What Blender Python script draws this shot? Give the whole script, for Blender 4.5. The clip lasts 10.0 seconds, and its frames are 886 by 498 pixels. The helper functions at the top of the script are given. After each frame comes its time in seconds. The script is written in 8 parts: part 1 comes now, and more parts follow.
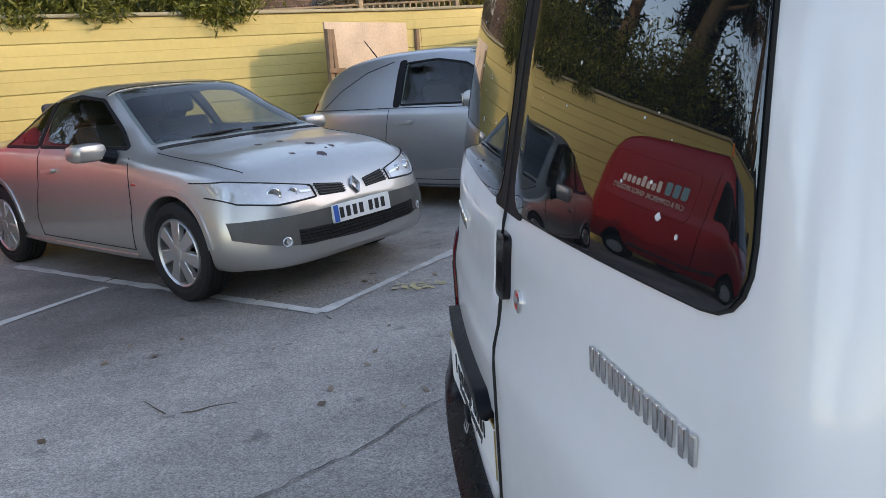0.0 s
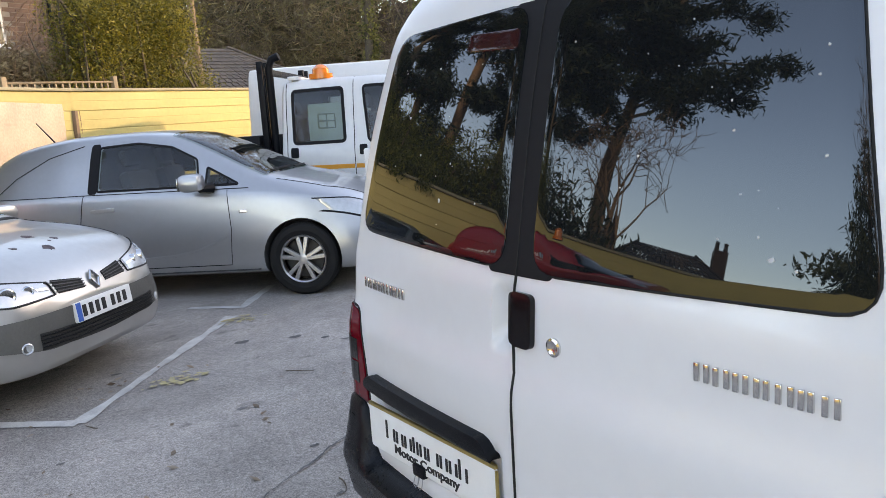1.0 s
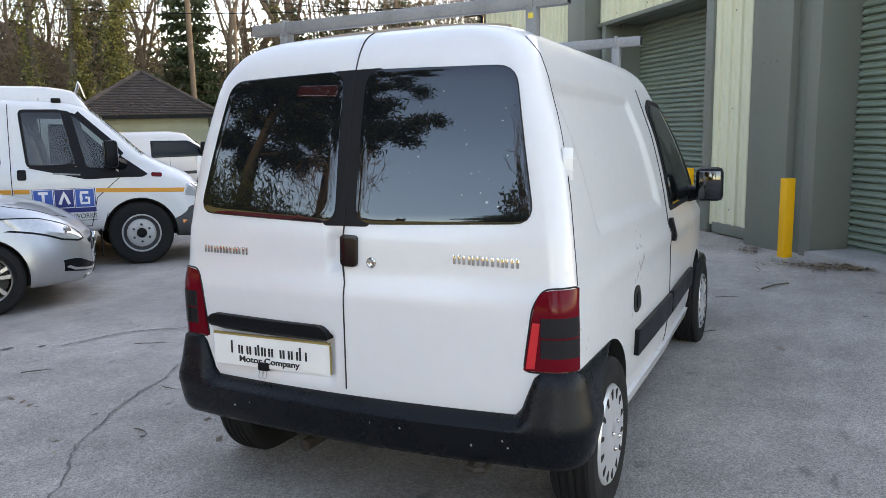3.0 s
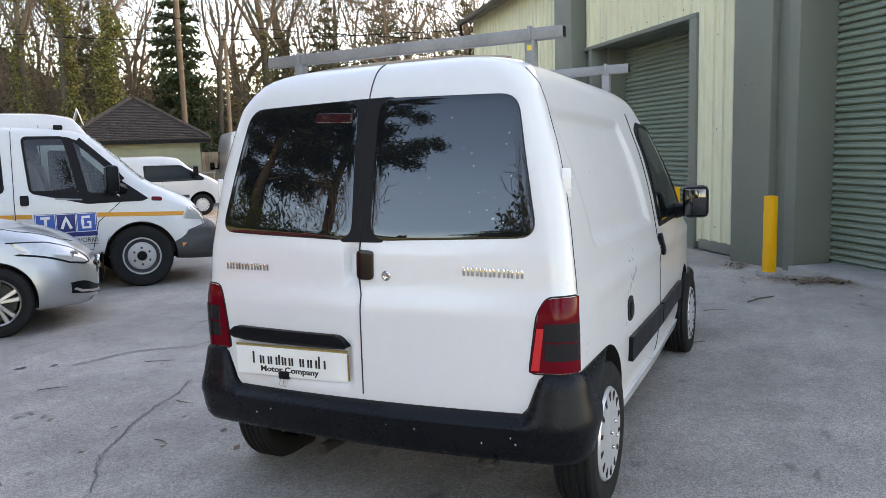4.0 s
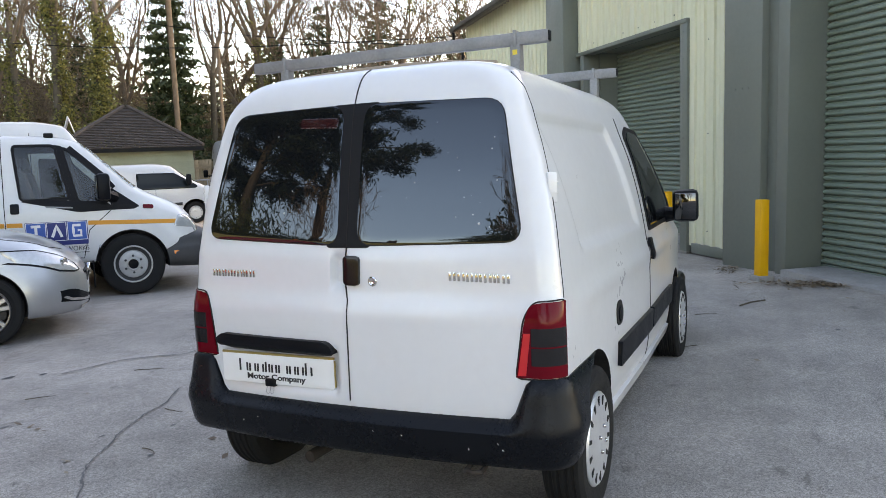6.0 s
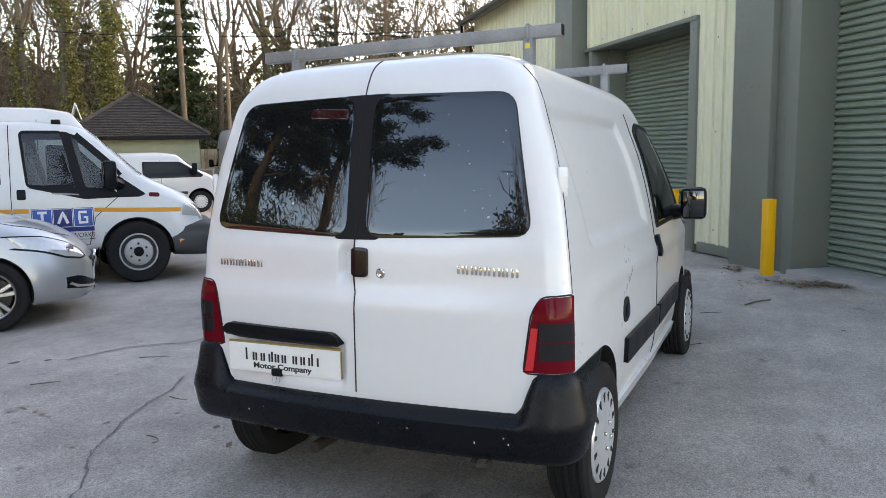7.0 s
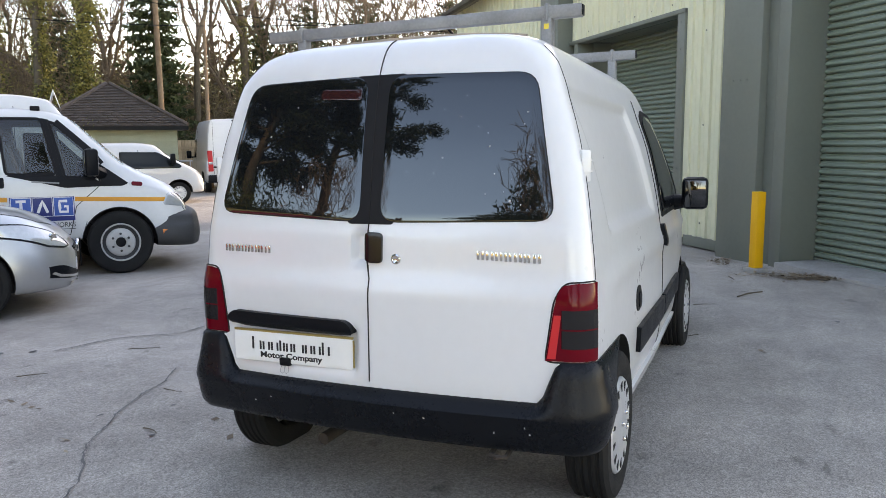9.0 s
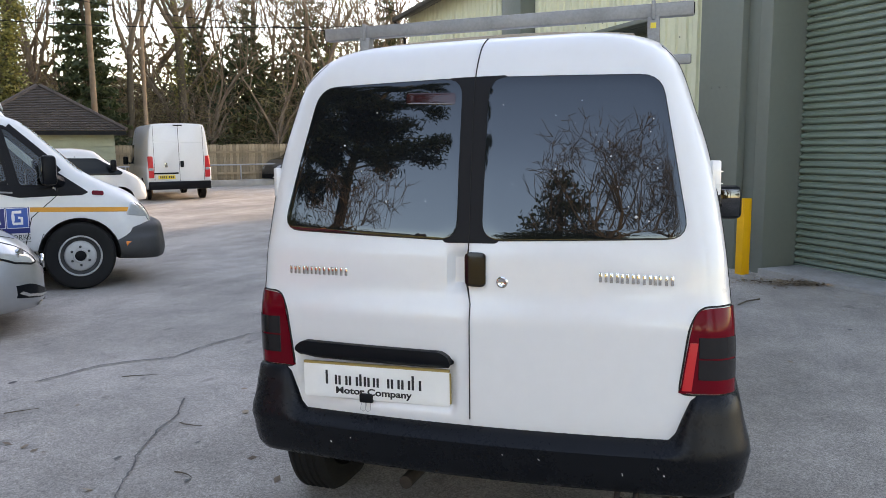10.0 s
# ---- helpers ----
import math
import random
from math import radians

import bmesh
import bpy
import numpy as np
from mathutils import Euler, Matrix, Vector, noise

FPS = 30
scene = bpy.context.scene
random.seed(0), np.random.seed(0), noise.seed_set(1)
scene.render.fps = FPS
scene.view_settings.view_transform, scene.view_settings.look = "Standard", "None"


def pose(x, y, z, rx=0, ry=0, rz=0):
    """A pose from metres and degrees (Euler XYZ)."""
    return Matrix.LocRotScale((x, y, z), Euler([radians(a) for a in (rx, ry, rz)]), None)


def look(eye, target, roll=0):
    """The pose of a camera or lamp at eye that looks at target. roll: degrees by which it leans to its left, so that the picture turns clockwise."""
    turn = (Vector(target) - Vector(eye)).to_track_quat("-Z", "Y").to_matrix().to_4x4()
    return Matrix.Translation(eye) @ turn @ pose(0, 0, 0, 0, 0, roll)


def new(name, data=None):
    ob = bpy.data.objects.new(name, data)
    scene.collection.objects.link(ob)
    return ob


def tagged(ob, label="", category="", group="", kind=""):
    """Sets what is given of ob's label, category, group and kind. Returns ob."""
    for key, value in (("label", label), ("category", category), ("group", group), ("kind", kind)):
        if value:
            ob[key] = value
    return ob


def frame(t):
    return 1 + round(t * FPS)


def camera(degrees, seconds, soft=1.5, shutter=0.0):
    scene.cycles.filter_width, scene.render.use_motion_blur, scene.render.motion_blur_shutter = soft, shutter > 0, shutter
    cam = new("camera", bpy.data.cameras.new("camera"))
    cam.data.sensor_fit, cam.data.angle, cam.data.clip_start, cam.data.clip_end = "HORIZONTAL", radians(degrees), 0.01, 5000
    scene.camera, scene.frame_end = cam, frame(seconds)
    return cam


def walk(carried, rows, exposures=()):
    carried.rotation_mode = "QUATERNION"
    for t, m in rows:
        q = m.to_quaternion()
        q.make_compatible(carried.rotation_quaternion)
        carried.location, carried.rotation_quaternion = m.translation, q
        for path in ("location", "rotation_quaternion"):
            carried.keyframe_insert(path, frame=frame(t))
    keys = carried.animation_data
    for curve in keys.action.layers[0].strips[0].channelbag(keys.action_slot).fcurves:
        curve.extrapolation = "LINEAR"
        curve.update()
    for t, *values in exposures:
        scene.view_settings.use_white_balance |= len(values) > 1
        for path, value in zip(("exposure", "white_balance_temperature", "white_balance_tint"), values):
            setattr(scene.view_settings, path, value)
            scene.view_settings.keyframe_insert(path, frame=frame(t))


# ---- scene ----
cam = camera(60.9, 10.0, soft=0.8)
# The yard falls gently towards the far end: near things are placed on this tilted plane.
FALL_AZ, FALL = radians(25), radians(1.8)
SLOPE = Matrix.Rotation(FALL, 4, Vector((-math.sin(FALL_AZ), math.cos(FALL_AZ), 0)))
PATH = [
    (0, (0.117, 0.259, 1.351), (0.436, 2.175, 0.877), -4.4),
    (0.5, (-0.277, 0.34, 1.399), (0.463, 2.163, 1.035), -2.9),
    (1, (-0.627, 0.38, 1.422), (0.567, 1.95, 1.091), -3.7),
    (1.5, (-0.935, 0.421, 1.426), (0.62, 1.643, 1.126), -3.3),
    (2, (-1.31, 0.302, 1.404), (0.436, 1.236, 1.129), -1.0),
    (2.2, (-1.431, 0.225, 1.379), (0.347, 1.098, 1.105), -0.7),
    (3.3, (-2.118, 0.065, 1.37), (-0.298, 0.854, 1.114), -1.5),
    (3.5, (-2.181, 0.058, 1.375), (-0.357, 0.842, 1.136), -1.7),
    (4, (-2.207, 0.062, 1.367), (-0.375, 0.835, 1.159), -1.9),
    (4.5, (-2.191, 0.056, 1.364), (-0.352, 0.82, 1.179), -2.3),
    (5, (-2.194, 0.033, 1.373), (-0.353, 0.794, 1.2), -2.6),
    (6.5, (-2.178, 0.039, 1.355), (-0.341, 0.803, 1.149), -1.9),
    (7, (-2.185, 0.056, 1.357), (-0.351, 0.826, 1.149), -1.2),
    (7.5, (-2.194, 0.059, 1.359), (-0.363, 0.837, 1.153), -0.6),
    (8, (-2.19, 0.053, 1.363), (-0.358, 0.829, 1.155), -0.4),
    (8.5, (-2.209, 0.087, 1.358), (-0.37, 0.843, 1.142), -0.5),
    (9, (-2.167, 0.233, 1.316), (-0.312, 0.945, 1.092), -0.8),
    (9.5, (-2.064, 0.549, 1.352), (-0.181, 1.187, 1.129), -1.0),
    (10, (-2.072, 0.918, 1.348), (-0.16, 1.463, 1.135), -0.9),
]
EXPOSURES = [(0.0, 0.24, 8050, 19), (0.5, 0.73, 8900, 22), (1.0, 0.70, 9000, 22), (1.5, 0.60, 8650, 22), (2.2, 0.65, 8600, 20), (3.4, 0.77, 9200, 22), (5.0, 0.71, 9150, 21), (8.5, 0.75, 9250, 22), (9.5, 0.85, 9350, 22), (10.0, 0.69, 9250, 22)]
walk(cam, [(t, SLOPE @ look(eye, target, roll)) for t, eye, target, roll in PATH], EXPOSURES)

# ---- world and sun ----
SUN_AZ, SUN_EL = radians(-17), radians(16)
world = bpy.data.worlds.new("world")
scene.world = world
world.use_nodes = True
wn = world.node_tree.nodes
sky = wn.new("ShaderNodeTexSky")
sky.sky_type, sky.sun_disc = "NISHITA", False
sky.sun_elevation, sky.sun_rotation = SUN_EL, math.pi / 2 - SUN_AZ
sky.air_density, sky.dust_density, sky.ozone_density = 0.9, 0.5, 1.2
wn["Background"].inputs["Strength"].default_value = 0.55
world.node_tree.links.new(sky.outputs[0], wn["Background"].inputs["Color"])
sun = new("sun", bpy.data.lights.new("sun", "SUN"))
sun.data.energy, sun.data.angle, sun.data.color = 2.0, radians(0.6), (1.0, 0.83, 0.60)
sun.matrix_world = look((30 * math.cos(SUN_AZ), 30 * math.sin(SUN_AZ), 30 * math.tan(SUN_EL)), (0, 0, 0))

# ---- materials ----
def material(name, color, rough=0.5, metal=0.0, var=0.0, scale=4.0, bump=0.0, bump_scale=60.0, coat=0.0, dark=None, ior=1.5, spec=0.5, stain=0.0, rand=0.0):
    """A surface with variation at two scales, and fine relief."""
    m = bpy.data.materials.new(name)
    m.use_nodes = True
    nt = m.node_tree
    b = nt.nodes["Principled BSDF"]
    b.inputs["Roughness"].default_value, b.inputs["Metallic"].default_value = rough, metal
    b.inputs["Coat Weight"].default_value, b.inputs["IOR"].default_value = coat, ior
    b.inputs["Coat Roughness"].default_value = 0.06
    b.inputs["Specular IOR Level"].default_value = spec
    b.inputs["Base Color"].default_value = (*color, 1)
    co = nt.nodes.new("ShaderNodeTexCoord")
    if var or stain or rand:
        dark = dark or tuple(c * 0.5 for c in color)
        n1 = nt.nodes.new("ShaderNodeTexNoise")
        n1.inputs["Scale"].default_value, n1.inputs["Detail"].default_value = scale, 6
        n2 = nt.nodes.new("ShaderNodeTexNoise")
        n2.inputs["Scale"].default_value, n2.inputs["Detail"].default_value = scale * 14, 4
        for n in (n1, n2):
            nt.links.new(co.outputs["Object"], n.inputs["Vector"])
        add = nt.nodes.new("ShaderNodeMath")
        add.operation = "MULTIPLY_ADD"
        add.inputs[1].default_value = 0.6
        nt.links.new(n1.outputs[0], add.inputs[0])
        half = nt.nodes.new("ShaderNodeMath")
        half.operation = "MULTIPLY"
        half.inputs[1].default_value = 0.4
        nt.links.new(n2.outputs[0], half.inputs[0])
        nt.links.new(half.outputs[0], add.inputs[2])
        ramp = nt.nodes.new("ShaderNodeMapRange")
        ramp.inputs["From Min"].default_value, ramp.inputs["From Max"].default_value = 0.35, 0.65
        ramp.inputs["To Min"].default_value, ramp.inputs["To Max"].default_value = var, 0.0
        nt.links.new(add.outputs[0], ramp.inputs["Value"])
        mix = nt.nodes.new("ShaderNodeMix")
        mix.data_type = "RGBA"
        mix.inputs[6].default_value, mix.inputs[7].default_value = (*color, 1), (*dark, 1)
        nt.links.new(ramp.outputs[0], mix.inputs[0])
        out = mix.outputs[2]
        if rand:
            info = nt.nodes.new("ShaderNodeObjectInfo")
            hsv = nt.nodes.new("ShaderNodeHueSaturation")
            rr = nt.nodes.new("ShaderNodeMapRange")
            rr.inputs["To Min"].default_value, rr.inputs["To Max"].default_value = 1 - rand, 1 + rand
            nt.links.new(info.outputs["Random"], rr.inputs["Value"])
            nt.links.new(rr.outputs[0], hsv.inputs["Value"])
            nt.links.new(out, hsv.inputs["Color"])
            out = hsv.outputs[0]
        nt.links.new(out, b.inputs["Base Color"])
        rm = nt.nodes.new("ShaderNodeMapRange")
        rm.inputs["From Min"].default_value, rm.inputs["From Max"].default_value = 0.3, 0.7
        rm.inputs["To Min"].default_value, rm.inputs["To Max"].default_value = min(1, rough * 1.25), rough * 0.85
        nt.links.new(add.outputs[0], rm.inputs["Value"])
        nt.links.new(rm.outputs[0], b.inputs["Roughness"])
    if bump:
        n3 = nt.nodes.new("ShaderNodeTexNoise")
        n3.inputs["Scale"].default_value, n3.inputs["Detail"].default_value = bump_scale, 5
        nt.links.new(co.outputs["Object"], n3.inputs["Vector"])
        bp = nt.nodes.new("ShaderNodeBump")
        bp.inputs["Strength"].default_value, bp.inputs["Distance"].default_value = bump, 0.01
        nt.links.new(n3.outputs[0], bp.inputs["Height"])
        nt.links.new(bp.outputs[0], b.inputs["Normal"])
    return m


def leaf_material(name, a, b_, c=None):
    """Foliage: the colour differs leaf by leaf."""
    m = bpy.data.materials.new(name)
    m.use_nodes = True
    nt = m.node_tree
    b = nt.nodes["Principled BSDF"]
    geo = nt.nodes.new("ShaderNodeNewGeometry")
    ramp = nt.nodes.new("ShaderNodeValToRGB")
    ramp.color_ramp.elements[0].color, ramp.color_ramp.elements[1].color = (*a, 1), (*b_, 1)
    if c:
        e = ramp.color_ramp.elements.new(0.85)
        e.color = (*c, 1)
    nt.links.new(geo.outputs["Random Per Island"], ramp.inputs[0])
    nt.links.new(ramp.outputs[0], b.inputs["Base Color"])
    b.inputs["Roughness"].default_value = 0.55
    tr = nt.nodes.new("ShaderNodeBsdfTranslucent")
    nt.links.new(ramp.outputs[0], tr.inputs["Color"])
    mx = nt.nodes.new("ShaderNodeMixShader")
    mx.inputs[0].default_value = 0.3
    nt.links.new(b.outputs[0], mx.inputs[1])
    nt.links.new(tr.outputs[0], mx.inputs[2])
    nt.links.new(mx.outputs[0], nt.nodes["Material Output"].inputs["Surface"])
    return m


def asphalt_material():
    m = material("asphalt", (0.395, 0.358, 0.320), 0.88, var=0.5, scale=0.7, dark=(0.262, 0.240, 0.218), bump=0.4, bump_scale=420)
    nt = m.node_tree
    b = nt.nodes["Principled BSDF"]
    co = nt.nodes.new("ShaderNodeTexCoord")
    state = {"out": b.inputs["Base Color"].links[0].from_socket}

    def scaled(value, lo, hi, a, z):
        r = nt.nodes.new("ShaderNodeMapRange")
        r.inputs["From Min"].default_value, r.inputs["From Max"].default_value = lo, hi
        r.inputs["To Min"].default_value, r.inputs["To Max"].default_value = a, z
        nt.links.new(value, r.inputs["Value"])
        return r.outputs[0]

    def multiply(value):
        mul = nt.nodes.new("ShaderNodeMix")
        mul.data_type, mul.blend_type = "RGBA", "MULTIPLY"
        mul.inputs[0].default_value = 1.0
        nt.links.new(state["out"], mul.inputs[6])
        nt.links.new(value, mul.inputs[7])
        state["out"] = mul.outputs[2]

    def blotches(scale, detail, stretch=(1, 1, 1), shift=0.0):
        mp = nt.nodes.new("ShaderNodeMapping")
        mp.inputs["Scale"].default_value = stretch
        mp.inputs["Location"].default_value = (shift, shift, 0)
        mp.inputs["Rotation"].default_value = (0, 0, 0.45)
        n = nt.nodes.new("ShaderNodeTexNoise")
        n.inputs["Scale"].default_value, n.inputs["Detail"].default_value = scale, detail
        nt.links.new(co.outputs["Object"], mp.inputs["Vector"])
        nt.links.new(mp.outputs[0], n.inputs["Vector"])
        return n.outputs[0]

    # pale and dark chippings
    vo = nt.nodes.new("ShaderNodeTexVoronoi")
    vo.inputs["Scale"].default_value = 210
    nt.links.new(co.outputs["Object"], vo.inputs["Vector"])
    gray = nt.nodes.new("ShaderNodeSeparateColor")
    nt.links.new(vo.outputs["Color"], gray.inputs[0])
    multiply(scaled(gray.outputs[0], 0.0, 1.0, 0.60, 1.42))
    coarse = nt.nodes.new("ShaderNodeTexVoronoi")
    coarse.inputs["Scale"].default_value = 85
    nt.links.new(co.outputs["Object"], coarse.inputs["Vector"])
    shade = nt.nodes.new("ShaderNodeSeparateColor")
    nt.links.new(coarse.outputs["Color"], shade.inputs[0])
    multiply(scaled(shade.outputs[0], 0.0, 1.0, 0.84, 1.16))
    # large worn stains, hand-sized scuffs, long wheel smears, small dark drips
    multiply(scaled(blotches(0.35, 5), 0.35, 0.7, 0.78, 1.2))
    multiply(scaled(blotches(2.6, 6, shift=3.0), 0.3, 0.72, 0.86, 1.12))
    multiply(scaled(blotches(1.3, 4, (0.35, 2.4, 1), 7.0), 0.3, 0.7, 0.90, 1.08))
    multiply(scaled(blotches(5.5, 3, (0.8, 1.4, 1), 11.0), 0.66, 0.74, 1.0, 0.66))
    # oil and leaf dirt by the coupe, plus under-car shade put into the colour
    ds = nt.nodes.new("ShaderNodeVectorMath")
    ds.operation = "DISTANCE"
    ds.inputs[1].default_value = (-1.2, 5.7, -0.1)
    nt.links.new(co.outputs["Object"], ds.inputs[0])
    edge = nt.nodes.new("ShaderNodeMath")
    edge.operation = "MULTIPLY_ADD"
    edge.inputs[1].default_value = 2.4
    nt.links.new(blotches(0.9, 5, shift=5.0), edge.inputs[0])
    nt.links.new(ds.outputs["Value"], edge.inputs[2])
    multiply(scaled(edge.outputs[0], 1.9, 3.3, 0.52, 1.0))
    nt.links.new(state["out"], b.inputs["Base Color"])
    return m


def car_paint(name, color, metal=0.0, rough=0.32, dirt=0.12):
    return material(name, color, rough, metal, var=dirt, scale=1.6, dark=tuple(c * 0.72 for c in color), coat=0.8 if metal else 0.6)


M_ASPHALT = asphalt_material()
M_LINE = material("worn_line_paint", (0.60, 0.59, 0.55), 0.8, var=0.7, scale=9, dark=(0.28, 0.27, 0.26), bump=0.4, bump_scale=200)
M_SEAL = material("bitumen_seam", (0.055, 0.053, 0.052), 0.8, var=1.0, scale=9, dark=(0.20, 0.19, 0.178), bump=0.5, bump_scale=200)
M_CONCRETE = material("concrete", (0.36, 0.35, 0.33), 0.9, var=0.6, scale=3, bump=0.4)
M_WHITE = car_paint("white_paint", (0.70, 0.70, 0.705), 0, 0.30, 0.14)
M_WHITE2 = car_paint("white_van_paint", (0.70, 0.70, 0.69), 0, 0.32, 0.25)
M_SILVER = car_paint("silver_paint", (0.45, 0.44, 0.42), 0.75, 0.33, 0.2)
M_SILVER2 = car_paint("silver_grey_paint", (0.45, 0.46, 0.47), 0.75, 0.33, 0.2)
M_RED = car_paint("red_paint", (0.33, 0.012, 0.016), 0, 0.3, 0.2)
M_DARKCAR = car_paint("grey_paint", (0.04, 0.044, 0.05), 0.5, 0.3, 0.2)
M_BLACK = material("black_plastic", (0.0036, 0.0046, 0.0068), 0.36, var=0.5, scale=7, dark=(0.007, 0.008, 0.0105), spec=0.15, bump=0.15, bump_scale=400)
M_REARBUMP = material("scuffed_black_bumper", (0.0042, 0.0052, 0.0074), 0.27, var=0.6, scale=5, dark=(0.0075, 0.0088, 0.011), spec=0.20, bump=0.12, bump_scale=300)
M_GREYPL = material("grey_plastic", (0.042, 0.043, 0.044), 0.55, var=0.3, scale=6, bump=0.1, bump_scale=400)
M_BUMPER = material("grey_bumper_plastic", (0.088, 0.087, 0.080), 0.6, var=0.3, scale=6, bump=0.1, bump_scale=400)
M_GAP = material("shadow_gap_rubber", (0.012, 0.012, 0.012), 0.8, var=0.3)
M_RUBBER = material("tyre_rubber", (0.0085, 0.0085, 0.0088), 0.7, spec=0.3, var=0.5, scale=10, dark=(0.018, 0.0175, 0.017), bump=0.2, bump_scale=150)
M_GLASS = material("dark_tinted_glass", (0.006, 0.007, 0.008), 0.015, ior=1.69, spec=0.5)
M_GLASS.node_tree.nodes["Principled BSDF"].inputs["Specular Tint"].default_value = (0.80, 0.91, 1.0, 1)
M_CARGLASS = material("car_window_glass", (0.008, 0.010, 0.011), 0.02, ior=1.42, spec=0.32)
M_CABIN = material("cabin_lining", (0.075, 0.077, 0.080), 0.85, var=0.4, scale=8)


def clear_glass(name, tint):
    """Thin window glass: seen through, and mirroring at its surface."""
    m = bpy.data.materials.new(name)
    m.use_nodes = True
    nt = m.node_tree
    nt.nodes.remove(nt.nodes["Principled BSDF"])
    tr, gl = nt.nodes.new("ShaderNodeBsdfTransparent"), nt.nodes.new("ShaderNodeBsdfGlossy")
    tr.inputs["Color"].default_value = (*tint, 1)
    gl.inputs["Roughness"].default_value = 0.02
    lw = nt.nodes.new("ShaderNodeLayerWeight")
    pw, fr = nt.nodes.new("ShaderNodeMath"), nt.nodes.new("ShaderNodeMapRange")
    pw.operation = "POWER"
    pw.inputs[1].default_value = 4.5
    fr.inputs["To Min"].default_value, fr.inputs["To Max"].default_value = 0.07, 1.0
    nt.links.new(lw.outputs["Facing"], pw.inputs[0])
    nt.links.new(pw.outputs[0], fr.inputs["Value"])
    mx = nt.nodes.new("ShaderNodeMixShader")
    nt.links.new(fr.outputs[0], mx.inputs[0])
    nt.links.new(tr.outputs[0], mx.inputs[1])
    nt.links.new(gl.outputs[0], mx.inputs[2])
    nt.links.new(mx.outputs[0], nt.nodes["Material Output"].inputs["Surface"])
    return m


M_CLEAR = clear_glass("clear_window_glass", (0.64, 0.70, 0.67))
M_FRIT = material("black_glass_edge", (0.013, 0.013, 0.015), 0.5, var=0.4, scale=9, dark=(0.016, 0.016, 0.017), spec=0.11)
M_CHROME = material("chrome", (0.72, 0.70, 0.68), 0.12, 1.0, var=0.2, scale=30)
M_ALLOY = material("alloy_wheel_paint", (0.58, 0.57, 0.56), 0.30, 0.85, var=0.25, scale=12)
M_HUBCAP = material("hubcap_silver", (0.74, 0.74, 0.75), 0.3, 0.55, var=0.25, scale=12)
M_RIMPAINT = material("pale_wheel_paint", (0.50, 0.50, 0.49), 0.4, 0.1, var=0.4, scale=12, dark=(0.36, 0.34, 0.31))
M_STEEL = material("galvanised_steel", (0.42, 0.43, 0.44), 0.45, 0.55, var=0.5, scale=7, bump=0.1, bump_scale=90)
M_RACK = material("dull_galvanised_steel", (0.27, 0.275, 0.28), 0.5, 0.35, var=0.5, scale=7, bump=0.1, bump_scale=90)
M_REDLENS = material("red_lamp_lens", (0.14, 0.003, 0.009), 0.10, spec=0.16, var=0.2, scale=14)
M_DIMRED = material("red_lens_behind_film", (0.035, 0.010, 0.011), 0.05, ior=1.6)
M_MIRROR = material("mirror_glass", (0.09, 0.095, 0.10), 0.02, 1.0)
M_REDTAPE = material("red_lens_strip", (0.62, 0.02, 0.025), 0.3, var=0.1)
M_SMOKE = material("smoked_lamp_lens", (0.016, 0.015, 0.016), 0.12, spec=0.35, var=0.3, scale=40)
M_LENS = material("headlamp_lens", (0.52, 0.54, 0.55), 0.07, 0.35, coat=1.0, var=0.35, scale=30, dark=(0.26, 0.27, 0.28))
M_RUST = material("rusty_steel", (0.05, 0.038, 0.03), 0.75, 0.3, var=0.6, scale=25)
M_AMBER = material("amber_lens", (0.80, 0.20, 0.02), 0.2, coat=0.5)
M_PLATEW = material("plate_white", (0.80, 0.80, 0.78), 0.4, var=0.1, scale=20)
M_PLATEY = material("plate_yellow", (0.75, 0.55, 0.05), 0.4, var=0.1, scale=20)
M_INK = material("black_print", (0.012, 0.012, 0.013), 0.5)
M_SPLAT = material("dried_berry_dirt", (0.030, 0.016, 0.022), 0.7, var=0.8, scale=60, dark=(0.14, 0.11, 0.11))
M_GOLD = material("gold_trim", (0.45, 0.33, 0.12), 0.35, 0.6, var=0.3, scale=30)
M_BLUE = material("blue_sign", (0.022, 0.11, 0.42), 0.4, var=0.2, scale=12)
M_NAVY = material("navy_sign", (0.012, 0.028, 0.17), 0.4, var=0.2, scale=12)
M_SIGNW = material("white_sign", (0.80, 0.80, 0.80), 0.4)
M_ORANGE = material("orange_stripe", (0.80, 0.32, 0.03), 0.45, var=0.15, scale=10)
M_BOARD = material("pale_green_board", (0.42, 0.55, 0.50), 0.6, var=0.25, scale=4)
M_OLDBOARD = material("stained_pale_board", (0.58, 0.47, 0.35), 0.75, var=0.7, scale=2.2, dark=(0.36, 0.28, 0.21), bump=0.15, bump_scale=30)
M_GLOSSBLACK = material("glossy_black_plastic", (0.006, 0.005, 0.006), 0.16, var=0.2, scale=20, spec=0.3)
M_YELLOW = material("yellow_post_paint", (0.86, 0.42, 0.004), 0.5, var=0.3, scale=5, dark=(0.62, 0.28, 0.006), bump=0.1)
M_FENCE = material("yellow_fence_sheet", (0.52, 0.43, 0.155), 0.6, var=0.45, scale=1.2, dark=(0.37, 0.31, 0.130), bump=0.1, bump_scale=20, rand=0.05)
M_CAP = material("fence_capping", (0.30, 0.27, 0.17), 0.6, var=0.4, scale=4)
M_CLAD = material("cream_green_cladding", (0.68, 0.68, 0.50), 0.45, var=0.35, scale=0.9, dark=(0.54, 0.55, 0.40), bump=0.05)
